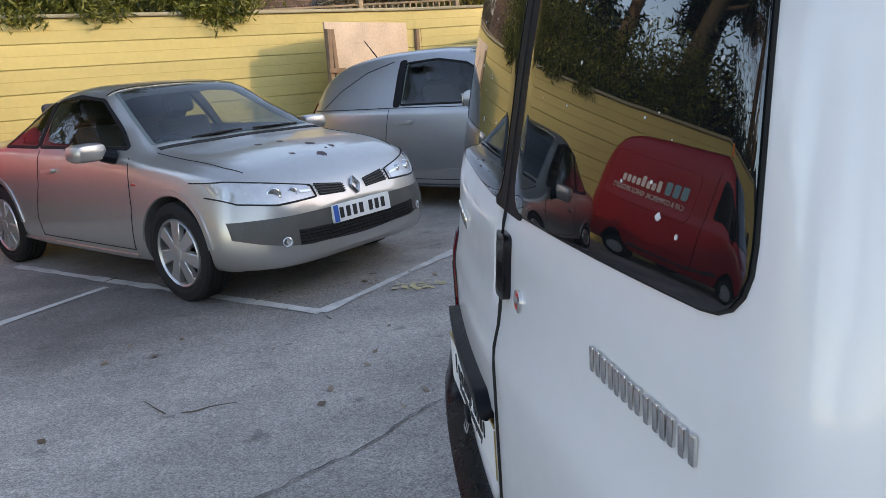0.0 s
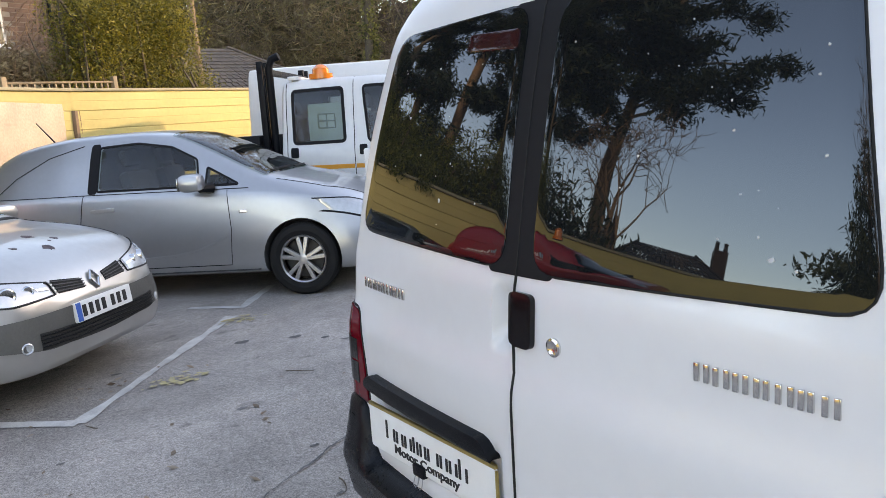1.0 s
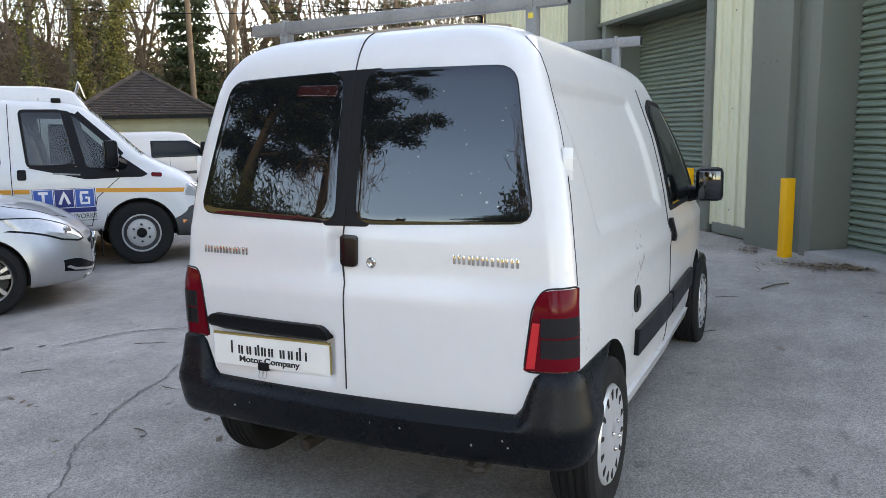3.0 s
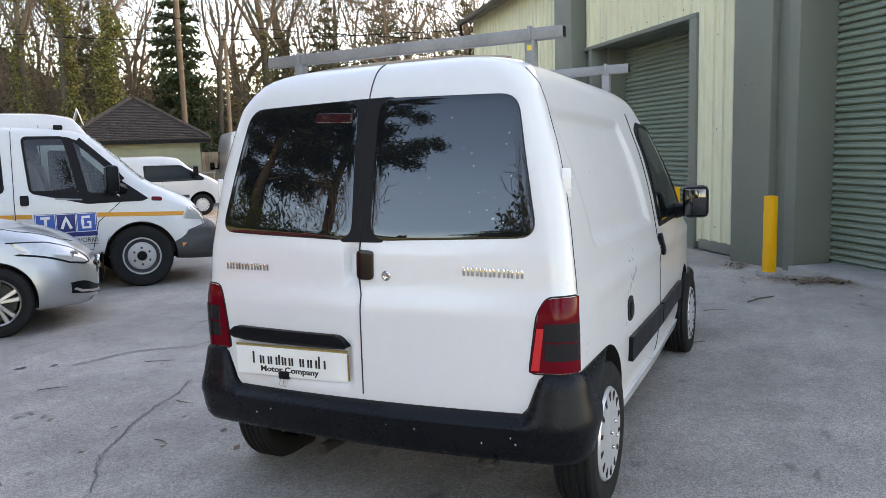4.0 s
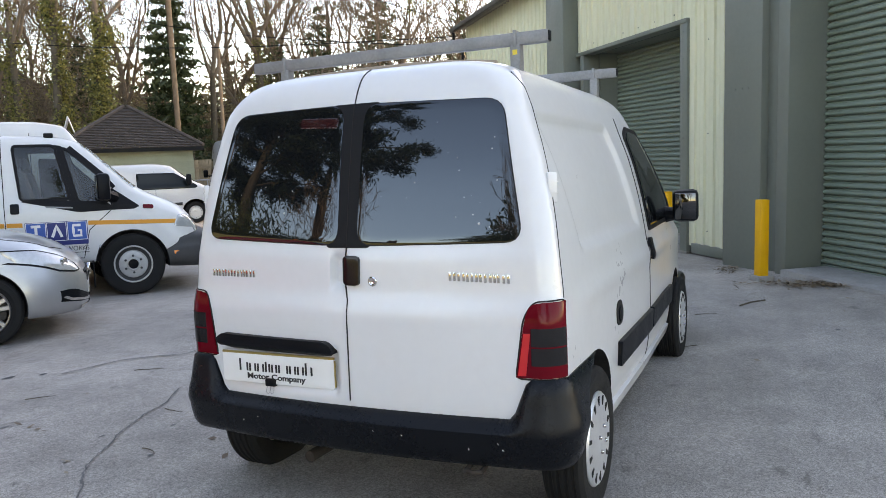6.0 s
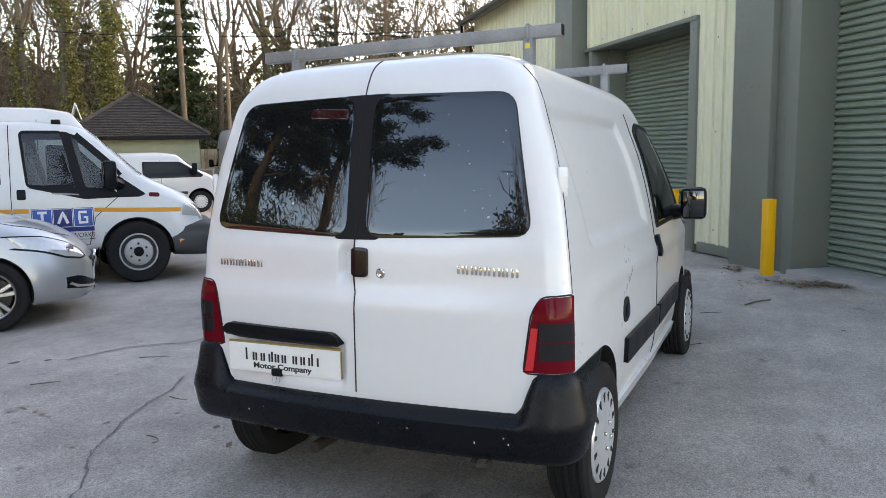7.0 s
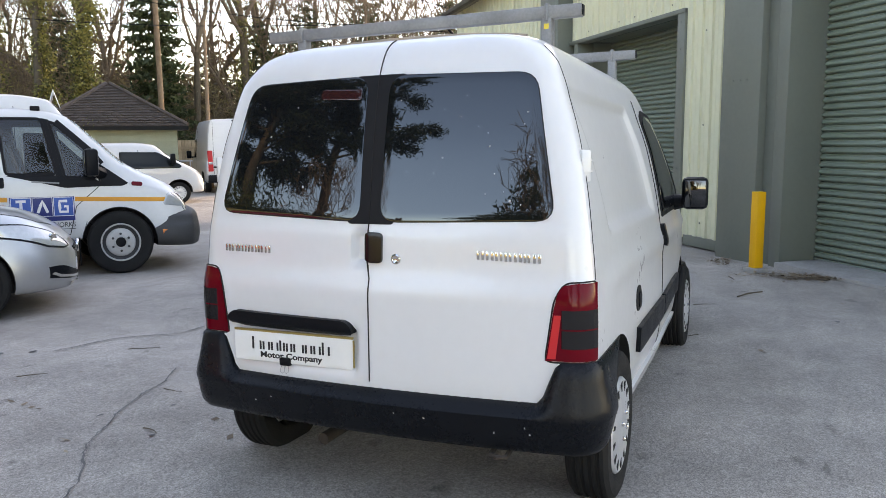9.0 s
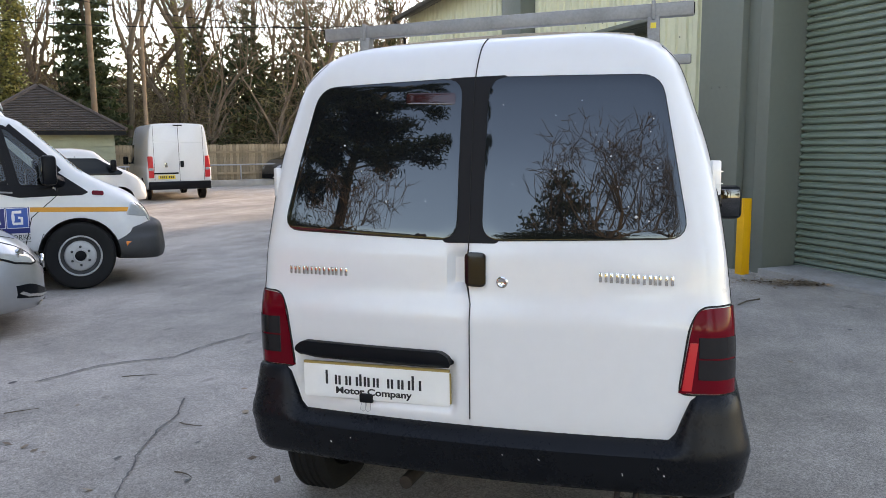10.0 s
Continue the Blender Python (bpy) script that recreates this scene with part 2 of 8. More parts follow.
M_PILLAR = material("dark_green_steel", (0.158, 0.176, 0.150), 0.42, var=0.4, scale=1.1, dark=(0.125, 0.142, 0.122), bump=0.06)
M_SHUTTER = material("green_roller_shutter", (0.180, 0.232, 0.188), 0.34, var=0.4, scale=1.5, dark=(0.135, 0.172, 0.142), bump=0.06, rand=0.06)
M_BRICK = material("brick", (0.135, 0.080, 0.056), 0.9, var=0.7, scale=3, dark=(0.075, 0.05, 0.04), bump=0.5, bump_scale=40, rand=0.3)
M_BEIGE = material("beige_trim_tape", (0.36, 0.29, 0.22), 0.6, var=0.4, scale=12)
M_MORTAR = material("mortar", (0.22, 0.19, 0.16), 0.95, var=0.4, scale=8)
M_SLATE = material("roof_slate", (0.135, 0.110, 0.092), 0.85, var=0.6, scale=4, dark=(0.065, 0.056, 0.048), bump=0.3, rand=0.3)
M_TILE = material("roof_tile_brown", (0.11, 0.082, 0.068), 0.85, var=0.7, scale=4, dark=(0.06, 0.05, 0.045), bump=0.4, rand=0.35)
M_SHEDWALL = material("green_painted_board", (0.33, 0.35, 0.24), 0.6, var=0.3, scale=3, rand=0.06)
M_TIMBER = material("weathered_timber", (0.33, 0.25, 0.16), 0.85, var=0.6, scale=5, bump=0.3, bump_scale=50, rand=0.25)
M_POLE = material("pole_timber", (0.24, 0.16, 0.10), 0.9, var=0.6, scale=6, bump=0.4, bump_scale=30)
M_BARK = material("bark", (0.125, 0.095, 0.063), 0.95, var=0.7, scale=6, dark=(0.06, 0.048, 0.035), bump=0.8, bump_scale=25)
# the low sun's warmth on trunks and twigs is put into this bark colour
M_BARKLIT = material("sunlit_bark", (0.34, 0.21, 0.12), 0.95, var=0.7, scale=5, dark=(0.14, 0.09, 0.06), bump=0.8, bump_scale=18)
M_TWIG = material("twigs", (0.20, 0.145, 0.10), 0.95, var=0.5, scale=3)
M_IVY = leaf_material("ivy_leaves", (0.036, 0.048, 0.014), (0.15, 0.15, 0.042), (0.31, 0.28, 0.075))
M_LAUREL = leaf_material("hedge_leaves", (0.020, 0.040, 0.008), (0.105, 0.130, 0.022), (0.23, 0.23, 0.038))
M_GOLDLEAF = leaf_material("golden_hedge_leaves", (0.014, 0.028, 0.006), (0.10, 0.115, 0.016), (0.30, 0.25, 0.026))
M_TANBRUSH = leaf_material("dry_tan_stalks", (0.17, 0.11, 0.055), (0.42, 0.29, 0.15), (0.52, 0.40, 0.23))
M_CONIFER = leaf_material("conifer_needles", (0.026, 0.042, 0.016), (0.08, 0.10, 0.036))
M_DARKLEAF = leaf_material("dark_evergreen_leaves", (0.014, 0.026, 0.012), (0.045, 0.065, 0.026))
M_BRUSH = leaf_material("undergrowth", (0.05, 0.048, 0.022), (0.15, 0.115, 0.06), (0.10, 0.11, 0.035))
M_TWIGLEAF = leaf_material("fine_twigs", (0.13, 0.09, 0.055), (0.36, 0.26, 0.16), (0.27, 0.23, 0.10))
M_DISC = material("brake_disc_steel", (0.06, 0.058, 0.055), 0.5, 0.5, var=0.4, scale=9)
M_LEAFLIT = leaf_material("dead_leaves", (0.10, 0.06, 0.035), (0.24, 0.15, 0.09), (0.35, 0.28, 0.20))
M_SEAT = material("seat_cloth", (0.05, 0.05, 0.055), 0.9, var=0.3)
M_CURTAIN = material("white_window_paint", (0.70, 0.68, 0.64), 0.6, var=0.3, scale=5)
M_FLOWER = material("white_blossom", (0.78, 0.76, 0.70), 0.7)
M_HUSKPALE = material("dried_droplet", (0.50, 0.50, 0.50), 0.8)
M_HUSK = material("pale_husk", (0.50, 0.42, 0.22), 0.8, var=0.4, scale=30)
M_FARLEAF = leaf_material("far_wood_leaves", (0.030, 0.036, 0.016), (0.085, 0.085, 0.036), (0.12, 0.085, 0.045))
M_PALEBLUE = material("pale_blue_sign", (0.20, 0.42, 0.52), 0.4, var=0.2, scale=12)
# ---- building blocks ----
def link(name, bm, mat, parent=None, label="", smooth=None, m=None):
    me = bpy.data.meshes.new(name)
    bm.to_mesh(me)
    bm.free()
    me.materials.append(mat)
    if smooth is not None:
        for p in me.polygons:
            p.use_smooth = True
        me.set_sharp_from_angle(angle=radians(smooth))
    ob = new(name, me)
    ob.parent = parent
    if m is not None:
        ob.matrix_basis = m
    return tagged(ob, label)


def part(name, bm, mat, parent, label="", smooth=35, m=None):
    return link(name, bm, mat, parent, label, smooth, m)


def thing(name, label, category, m=None, group="", kind=""):
    ob = new(name)
    ob.empty_display_size = 0.2
    if m is not None:
        ob.matrix_basis = m
    return tagged(ob, label, category, group, kind)


def box(bm, x0, y0, z0, x1, y1, z1, bevel=0.0):
    vs = bmesh.ops.create_cube(bm, size=1.0)["verts"]
    for v in vs:
        v.co = Vector(((x0 + x1) / 2 + v.co.x * (x1 - x0), (y0 + y1) / 2 + v.co.y * (y1 - y0), (z0 + z1) / 2 + v.co.z * (z1 - z0)))
    if bevel:
        es = list({e for v in vs for e in v.link_edges})
        bmesh.ops.bevel(bm, geom=es, offset=bevel, segments=2, affect="EDGES", profile=0.5)
    return bm


def boxed(*a, **k):
    return box(bmesh.new(), *a, **k)


def lathe(bm, profile, n=32, axis="y", closed=False):
    """Turns a profile of (along the axis, radius) into a solid of revolution."""
    rings = []
    for a, r in profile:
        ring = []
        for i in range(n):
            t = 2 * math.pi * i / n
            p = (a, r * math.cos(t), r * math.sin(t))
            ring.append(bm.verts.new({"y": (p[1], p[0], p[2]), "z": (p[1], p[2], p[0]), "x": p}[axis]))
        rings.append(ring)
    pairs = list(zip(rings, rings[1:])) + ([(rings[-1], rings[0])] if closed else [])
    for r0, r1 in pairs:
        for i in range(n):
            bm.faces.new((r0[i], r0[(i + 1) % n], r1[(i + 1) % n], r1[i]))
    if not closed:
        for r in (rings[0], rings[-1]):
            bm.faces.new(r)
    bmesh.ops.recalc_face_normals(bm, faces=bm.faces)
    return bm


def tube(bm, pts, radii, n=8):
    """A round tapered tube along points."""
    pts = [Vector(p) for p in pts]
    rings = []
    side = None
    for i, p in enumerate(pts):
        d = (pts[min(i + 1, len(pts) - 1)] - pts[max(i - 1, 0)]).normalized()
        if side is None:
            side = d.orthogonal().normalized()
        side = (side - d * side.dot(d)).normalized()
        up = d.cross(side)
        r = radii[i] if not isinstance(radii, (int, float)) else radii
        rings.append([bm.verts.new(p + r * (math.cos(2 * math.pi * k / n) * side + math.sin(2 * math.pi * k / n) * up)) for k in range(n)])
    for r0, r1 in zip(rings, rings[1:]):
        for k in range(n):
            bm.faces.new((r0[k], r0[(k + 1) % n], r1[(k + 1) % n], r1[k]))
    bm.faces.new(rings[0][::-1])
    bm.faces.new(rings[-1])
    return bm


def rounded(pts, r, n=5):
    """A closed outline with its corners rounded."""
    out = []
    k = len(pts)
    for i in range(k):
        p, a, b = Vector(pts[i]), Vector(pts[i - 1]), Vector(pts[(i + 1) % k])
        ra = min(r, (a - p).length * 0.45)
        rb = min(r, (b - p).length * 0.45)
        s, e = p + (a - p).normalized() * ra, p + (b - p).normalized() * rb
        for j in range(n + 1):
            t = j / n
            out.append((1 - t) ** 2 * s + 2 * t * (1 - t) * p + t * t * e)
    return out


def dense(pts, step, closed=True):
    out = []
    for i in range(len(pts) if closed else len(pts) - 1):
        a, b = Vector(pts[i]), Vector(pts[(i + 1) % len(pts)])
        n = max(1, int((b - a).length / step))
        out += [a.lerp(b, j / n) for j in range(n)]
    return out if closed else out + [Vector(pts[-1])]


def normal_of(f, a, b, out):
    h = 0.01
    n = (f(a + h, b) - f(a - h, b)).cross(f(a, b + h) - f(a, b - h))
    n.normalize()
    return n if n.dot(out) > 0 else -n


def patch(bm, outline, f, out, lift=0.004, depth=0.012, rings=6, step=0.05):
    """A skin of an outline (star-shaped, in the surface's own two coordinates), laid on the surface f, with an edge of some depth."""
    pts = dense(outline, step)
    c = sum(pts, Vector((0, 0))) / len(pts)
    out = Vector(out)

    def place(p, l):
        return f(p.x, p.y) + normal_of(f, p.x, p.y, out) * l

    rows = [[bm.verts.new(place(p, lift - depth)) for p in pts]]
    rows.append([bm.verts.new(place(p, lift - 0.0005)) for p in pts])
    for k in range(rings):
        s = 1 - k / rings
        s = s if k else 1 - 0.004 / max(0.02, (pts[0] - c).length)
        rows.append([bm.verts.new(place(c + (p - c) * s, lift)) for p in pts])
    for r0, r1 in zip(rows, rows[1:]):
        for i in range(len(pts)):
            j = (i + 1) % len(pts)
            bm.faces.new((r0[i], r0[j], r1[j], r1[i]))
    mid = bm.verts.new(place(c, lift))
    for i in range(len(pts)):
        bm.faces.new((rows[-1][i], rows[-1][(i + 1) % len(pts)], mid))
    bmesh.ops.recalc_face_normals(bm, faces=bm.faces)
    return bm


def ribbon(bm, line, f, out, width, lift=0.003, closed=False, step=0.04):
    """A flat bead along a line on the surface f."""
    pts = dense(line, step, closed)
    out = Vector(out)
    rows = []
    n = len(pts)
    for i, p in enumerate(pts):
        a = pts[(i - 1) % n] if closed else pts[max(0, i - 1)]
        b = pts[(i + 1) % n] if closed else pts[min(n - 1, i + 1)]
        t = (b - a).normalized()
        s = Vector((-t.y, t.x)) * width / 2
        row = []
        for k, l in ((1, -0.004), (0.8, lift), (-0.8, lift), (-1, -0.004)):
            q = p + s * k
            row.append(bm.verts.new(f(q.x, q.y) + normal_of(f, q.x, q.y, out) * l))
        rows.append(row)
    for i in range(n if closed else n - 1):
        r0, r1 = rows[i], rows[(i + 1) % n]
        for k in range(3):
            bm.faces.new((r0[k], r0[k + 1], r1[k + 1], r1[k]))
    bmesh.ops.recalc_face_normals(bm, faces=bm.faces)
    return bm


def grid_skin(parent, name, f, u0, u1, low, high, mat, lift=0.006, n=16, rows=8, out=(1, 0, 0), label="", depth=0.015):
    """A skin on the surface f from u0 to u1, between a lower and an upper edge given by keys."""
    bm = bmesh.new()
    out = Vector(out)
    cols = []
    for i in range(n + 1):
        u = u0 + (u1 - u0) * i / n
        lo, hi = curve_through(low, u), curve_through(high, u)
        col = []
        for k in range(-1, rows + 2):
            z = lo + (hi - lo) * min(max(k / rows, 0), 1)
            col.append(bm.verts.new(f(u, z) + normal_of(f, u, z, out) * (lift - depth if k in (-1, rows + 1) else lift)))
        cols.append(col)
    for i in (0, n):
        cols.insert(0 if i == 0 else len(cols), [bm.verts.new(v.co - out.normalized() * depth) for v in cols[0 if i == 0 else -1]])
    for a, b in zip(cols, cols[1:]):
        for k in range(rows + 2):
            bm.faces.new((a[k], a[k + 1], b[k + 1], b[k]))
    bmesh.ops.recalc_face_normals(bm, faces=bm.faces)
    return part(name, bm, mat, parent, label)


def curve_through(keys, x):
    """A smooth value at x through keys of (x, value)."""
    if x <= keys[0][0]:
        return keys[0][1]
    if x >= keys[-1][0]:
        return keys[-1][1]
    for i in range(len(keys) - 1):
        if keys[i][0] <= x <= keys[i + 1][0]:
            (x0, y0), (x1, y1) = keys[i], keys[i + 1]
            h = x1 - x0
            d = (y1 - y0) / h
            m0 = m1 = d
            if i > 0:
                d_ = (y0 - keys[i - 1][1]) / (x0 - keys[i - 1][0])
                m0 = 0 if d_ * d <= 0 else 2 * d_ * d / (d_ + d)
            if i < len(keys) - 2:
                d_ = (keys[i + 2][1] - y1) / (keys[i + 2][0] - x1)
                m1 = 0 if d_ * d <= 0 else 2 * d_ * d / (d_ + d)
            t = (x - x0) / h
            return y0 * (1 + 2 * t) * (1 - t) ** 2 + m0 * h * t * (1 - t) ** 2 + y1 * t * t * (3 - 2 * t) + m1 * h * t * t * (t - 1)


def smooth01(a, b, x):
    t = max(0.0, min(1.0, (x - a) / (b - a)))
    return t * t * (3 - 2 * t)


def carve(bm, mat, cutters, inner):
    """Body bmesh minus cutters (a list of bmeshes): returns a bmesh with the pockets cut; the cut walls take the second material."""
    me = bpy.data.meshes.new("raw")
    bm.to_mesh(me)
    bm.free()
    me.materials.append(mat)
    me.materials.append(inner)
    ob = new("raw", me)
    tools = []
    for c in cutters:
        cm = bpy.data.meshes.new("cutter")
        c.to_mesh(cm)
        c.free()
        cm.materials.append(mat)
        cm.materials.append(inner)
        for p in cm.polygons:
            p.material_index = 1
        t = new("cutter", cm)
        tools.append(t)
        md = ob.modifiers.new("cut", "BOOLEAN")
        md.operation, md.object, md.solver = "DIFFERENCE", t, "EXACT"
    bpy.context.view_layer.update()
    got = bpy.data.meshes.new_from_object(ob.evaluated_get(bpy.context.evaluated_depsgraph_get()))
    for t in tools + [ob]:
        d = t.data
        bpy.data.objects.remove(t)
        bpy.data.meshes.remove(d)
    return got


def body_part(name, me, parent, label="", angle=38):
    me.name = name
    for p in me.polygons:
        p.use_smooth = True
    me.set_sharp_from_angle(angle=radians(angle))
    ob = new(name, me)
    ob.parent = parent
    return tagged(ob, label)


def lettering(name, text, size, mat, parent, m, depth=0.0015, align="LEFT", width=None, bold=0.0):
    cu = bpy.data.curves.new(name, "FONT")
    cu.body, cu.size, cu.extrude, cu.align_x, cu.offset = text, size, depth, align, bold
    tmp = new("tmp", cu)
    bpy.context.view_layer.update()
    me = bpy.data.meshes.new_from_object(tmp.evaluated_get(bpy.context.evaluated_depsgraph_get()))
    bpy.data.objects.remove(tmp)
    bpy.data.curves.remove(cu)
    me.name = name
    if width:
        xs = [v.co.x for v in me.vertices]
        k, x0 = width / (max(xs) - min(xs)), min(xs)
        for v in me.vertices:
            v.co.x = (v.co.x - x0) * k
    me.materials.clear()
    me.materials.append(mat)
    ob = new(name, me)
    ob.parent = parent
    ob.matrix_basis = m
    return ob


# ---- ground ----
CF, SF, TF = math.cos(FALL_AZ), math.sin(FALL_AZ), math.tan(FALL)


def ground_z(x, y):
    """The yard's height: a gentle fall that levels out towards the far end and behind."""
    u = CF * x + SF * y
    u = 9.0 + 2.0 * math.tanh((u - 9.0) / 2.0) if u > 9 else (-8 + 3 * math.tanh((u + 8) / 3) if u < -8 else u)
    dip = -0.065 * math.exp(-(((x - 2.2) / 3.0) ** 2 + ((y - 1.2) / 1.5) ** 2))
    return -TF * u + dip + (0.006 * noise.noise((x * 0.5, y * 0.5, 0)) if abs(x) < 30 else 0.0)


def on_ground(x, y, rz=0.0, lift=0.0):
    return pose(x, y, ground_z(x, y) + lift, 0, 0, rz)


def make_ground():
    bm = bmesh.new()
    cuts = sorted(set([-400, -150, -70, -40, -25] + [round(-18 + 0.5 * i, 2) for i in range(100)] + [36, 42, 50, 70, 110, 200, 400]))
    grid = [[bm.verts.new((x, y, ground_z(x, y))) for y in cuts] for x in cuts]
    for i in range(len(cuts) - 1):
        for j in range(len(cuts) - 1):
            bm.faces.new((grid[i][j], grid[i + 1][j], grid[i + 1][j + 1], grid[i][j + 1]))
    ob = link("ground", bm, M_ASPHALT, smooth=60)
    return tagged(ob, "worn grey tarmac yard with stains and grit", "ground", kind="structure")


make_ground()


def yard_strip(name, pts, width, mat, label, category, ragged=0.0, kind="structure", lift=0.005):
    """A painted or poured strip that lies on the yard."""
    bm = bmesh.new()
    line = dense([Vector(p) for p in pts], 0.02 if ragged > 0.01 else 0.06, False)
    rows = []
    for i, p in enumerate(line):
        t = (line[min(i + 1, len(line) - 1)] - line[max(i - 1, 0)]).normalized()
        s = Vector((-t.y, t.x))
        wob = ragged * noise.noise((p.x * 3.1, p.y * 3.1, 1.7))
        wob += 0.4 * ragged * noise.noise((p.x * 22, p.y * 22, 4.1)) if ragged > 0.01 else 0.0
        w = width * (1 + (0.9 * noise.noise((p.x * 31, p.y * 31, 6)) if ragged > 0.01 else 0.0) + 0.8 * (ragged > 0) * noise.noise((p.x * 5, p.y * 5, 9))) / 2
        row = []
        for k in (-1, 1):
            q = p + s * (wob + k * w)
            row.append(bm.verts.new((q.x, q.y, ground_z(q.x, q.y) + lift)))
        rows.append(row)
    for a, b in zip(rows, rows[1:]):
        bm.faces.new((a[0], a[1], b[1], b[0]))
    return tagged(link(name, bm, mat), label, category, kind=kind)


for pts in ([(-2.35, 6.80), (0.08, 4.53)], [(0.08, 4.53), (1.56, 6.10)], [(-1.40, 5.75), (-2.6, 4.2)], [(1.42, 6.68), (1.75, 6.33), (2.30, 6.95)], [(4.2, 9.0), (4.9, 8.4)]):
    yard_strip("parking_line", pts, 0.075, M_LINE, "worn white parking bay line on tarmac", "road marking", 0.006)
for pts, w in (([(-0.55, 2.40), (-0.16, 2.63), (0.13, 2.81), (0.46, 3.08), (0.86, 3.29), (1.27, 3.45), (1.45, 3.49), (1.74, 3.62)], 0.009), ([(1.8, 4.8), (2.26, 4.67), (2.55, 4.32), (2.97, 4.26), (3.4, 4.17)], 0.016)):
    yard_strip("tarmac_crack", pts, w, M_SEAL, "dark cracked seam in the tarmac", "crack", 0.03, lift=0.008)


# ---- industrial unit on the yard's edge ----
B_ANG = 36.0
B_M = pose(7.75, -0.36, 0, 0, 0, B_ANG)  # along the facade is +x, out into the yard is +y
BASE = -0.16


def ribbed_sheet(x0, x1, z0, z1, y, pitch=0.245, rib=0.036):
    """Profiled wall sheet with upright ribs, as one solid skin with thickness."""
    bm = bmesh.new()
    prof = []
    x = x0
    while x < x1 - 1e-6:
        for dx, dy in ((0, 0), (pitch * 0.30, 0), (pitch * 0.315, 0.005), (pitch * 0.345, 0.005), (pitch * 0.36, 0), (pitch * 0.66, 0), (pitch * 0.70, rib), (pitch * 0.92, rib), (pitch * 0.96, 0)):
            if x + dx < x1:
                prof.append((x + dx, y + dy))
        x += pitch
    prof.append((x1, y))
    lo = [bm.verts.new((a, b, z0)) for a, b in prof]
    hi = [bm.verts.new((a, b, z1)) for a, b in prof]
    lob = [bm.verts.new((prof[0][0], y - 0.06, z0)), bm.verts.new((prof[-1][0], y - 0.06, z0))]
    hib = [bm.verts.new((prof[0][0], y - 0.06, z1)), bm.verts.new((prof[-1][0], y - 0.06, z1))]
    for i in range(len(prof) - 1):
        bm.faces.new((lo[i], lo[i + 1], hi[i + 1], hi[i]))
    bm.faces.new((lob[0], hib[0], hib[1], lob[1]))
    bm.faces.new((lo[0], hi[0], hib[0], lob[0]))
    bm.faces.new((lo[-1], lob[1], hib[1], hi[-1]))
    bm.faces.new(hi + [hib[1], hib[0]])
    bm.faces.new(lo[::-1] + [lob[0], lob[1]])
    bmesh.ops.recalc_face_normals(bm, faces=bm.faces)
    return bm


def shutter(parent, x0, x1, z0, z1, y, pitch=0.085):
    """A roller door of curved interlocking laths."""
    bm = bmesh.new()
    prof = [(0.0, -0.034), (0.003, -0.006), (0.011, 0.010), (0.027, 0.017), (0.043, 0.012), (0.053, 0.000), (0.056, -0.012), (0.064, -0.002), (0.070, -0.007), (0.074, -0.034), (pitch, -0.034)]
    lo = [bm.verts.new((x0, y + b, a)) for a, b in prof]
    hi = [bm.verts.new((x1, y + b, a)) for a, b in prof]
    for i in range(len(prof) - 1):
        bm.faces.new((lo[i], hi[i], hi[i + 1], lo[i + 1]))
    me = bpy.data.meshes.new("lath")
    bm.to_mesh(me)
    bm.free()
    me.materials.append(M_SHUTTER)
    for p in me.polygons:
        p.use_smooth = True
    z = z0
    while z < z1 - 0.02:
        ob = new("lath", me)
        ob.parent = parent
        ob.matrix_basis = pose(0, 0.002 * noise.noise((z * 7, x0, 0)), z)
        z += pitch
    part("bottom_rail", boxed(x0, y - 0.02, z0 - 0.04, x1, y + 0.02, z0, bevel=0.006), M_SHUTTER, parent)
    part("backing", boxed(x0, y - 0.09, z0 - 0.04, x1, y - 0.05, z1), M_PILLAR, parent, smooth=None)


def fixings(parent, places, y):
    for x, z in places:
        bm = bmesh.new()
        lathe(bm, [(y, 0.013), (y + 0.008, 0.011), (y + 0.011, 0.004)], 8)
        part("fixing", bm, M_PILLAR, parent, m=pose(x, 0, z))


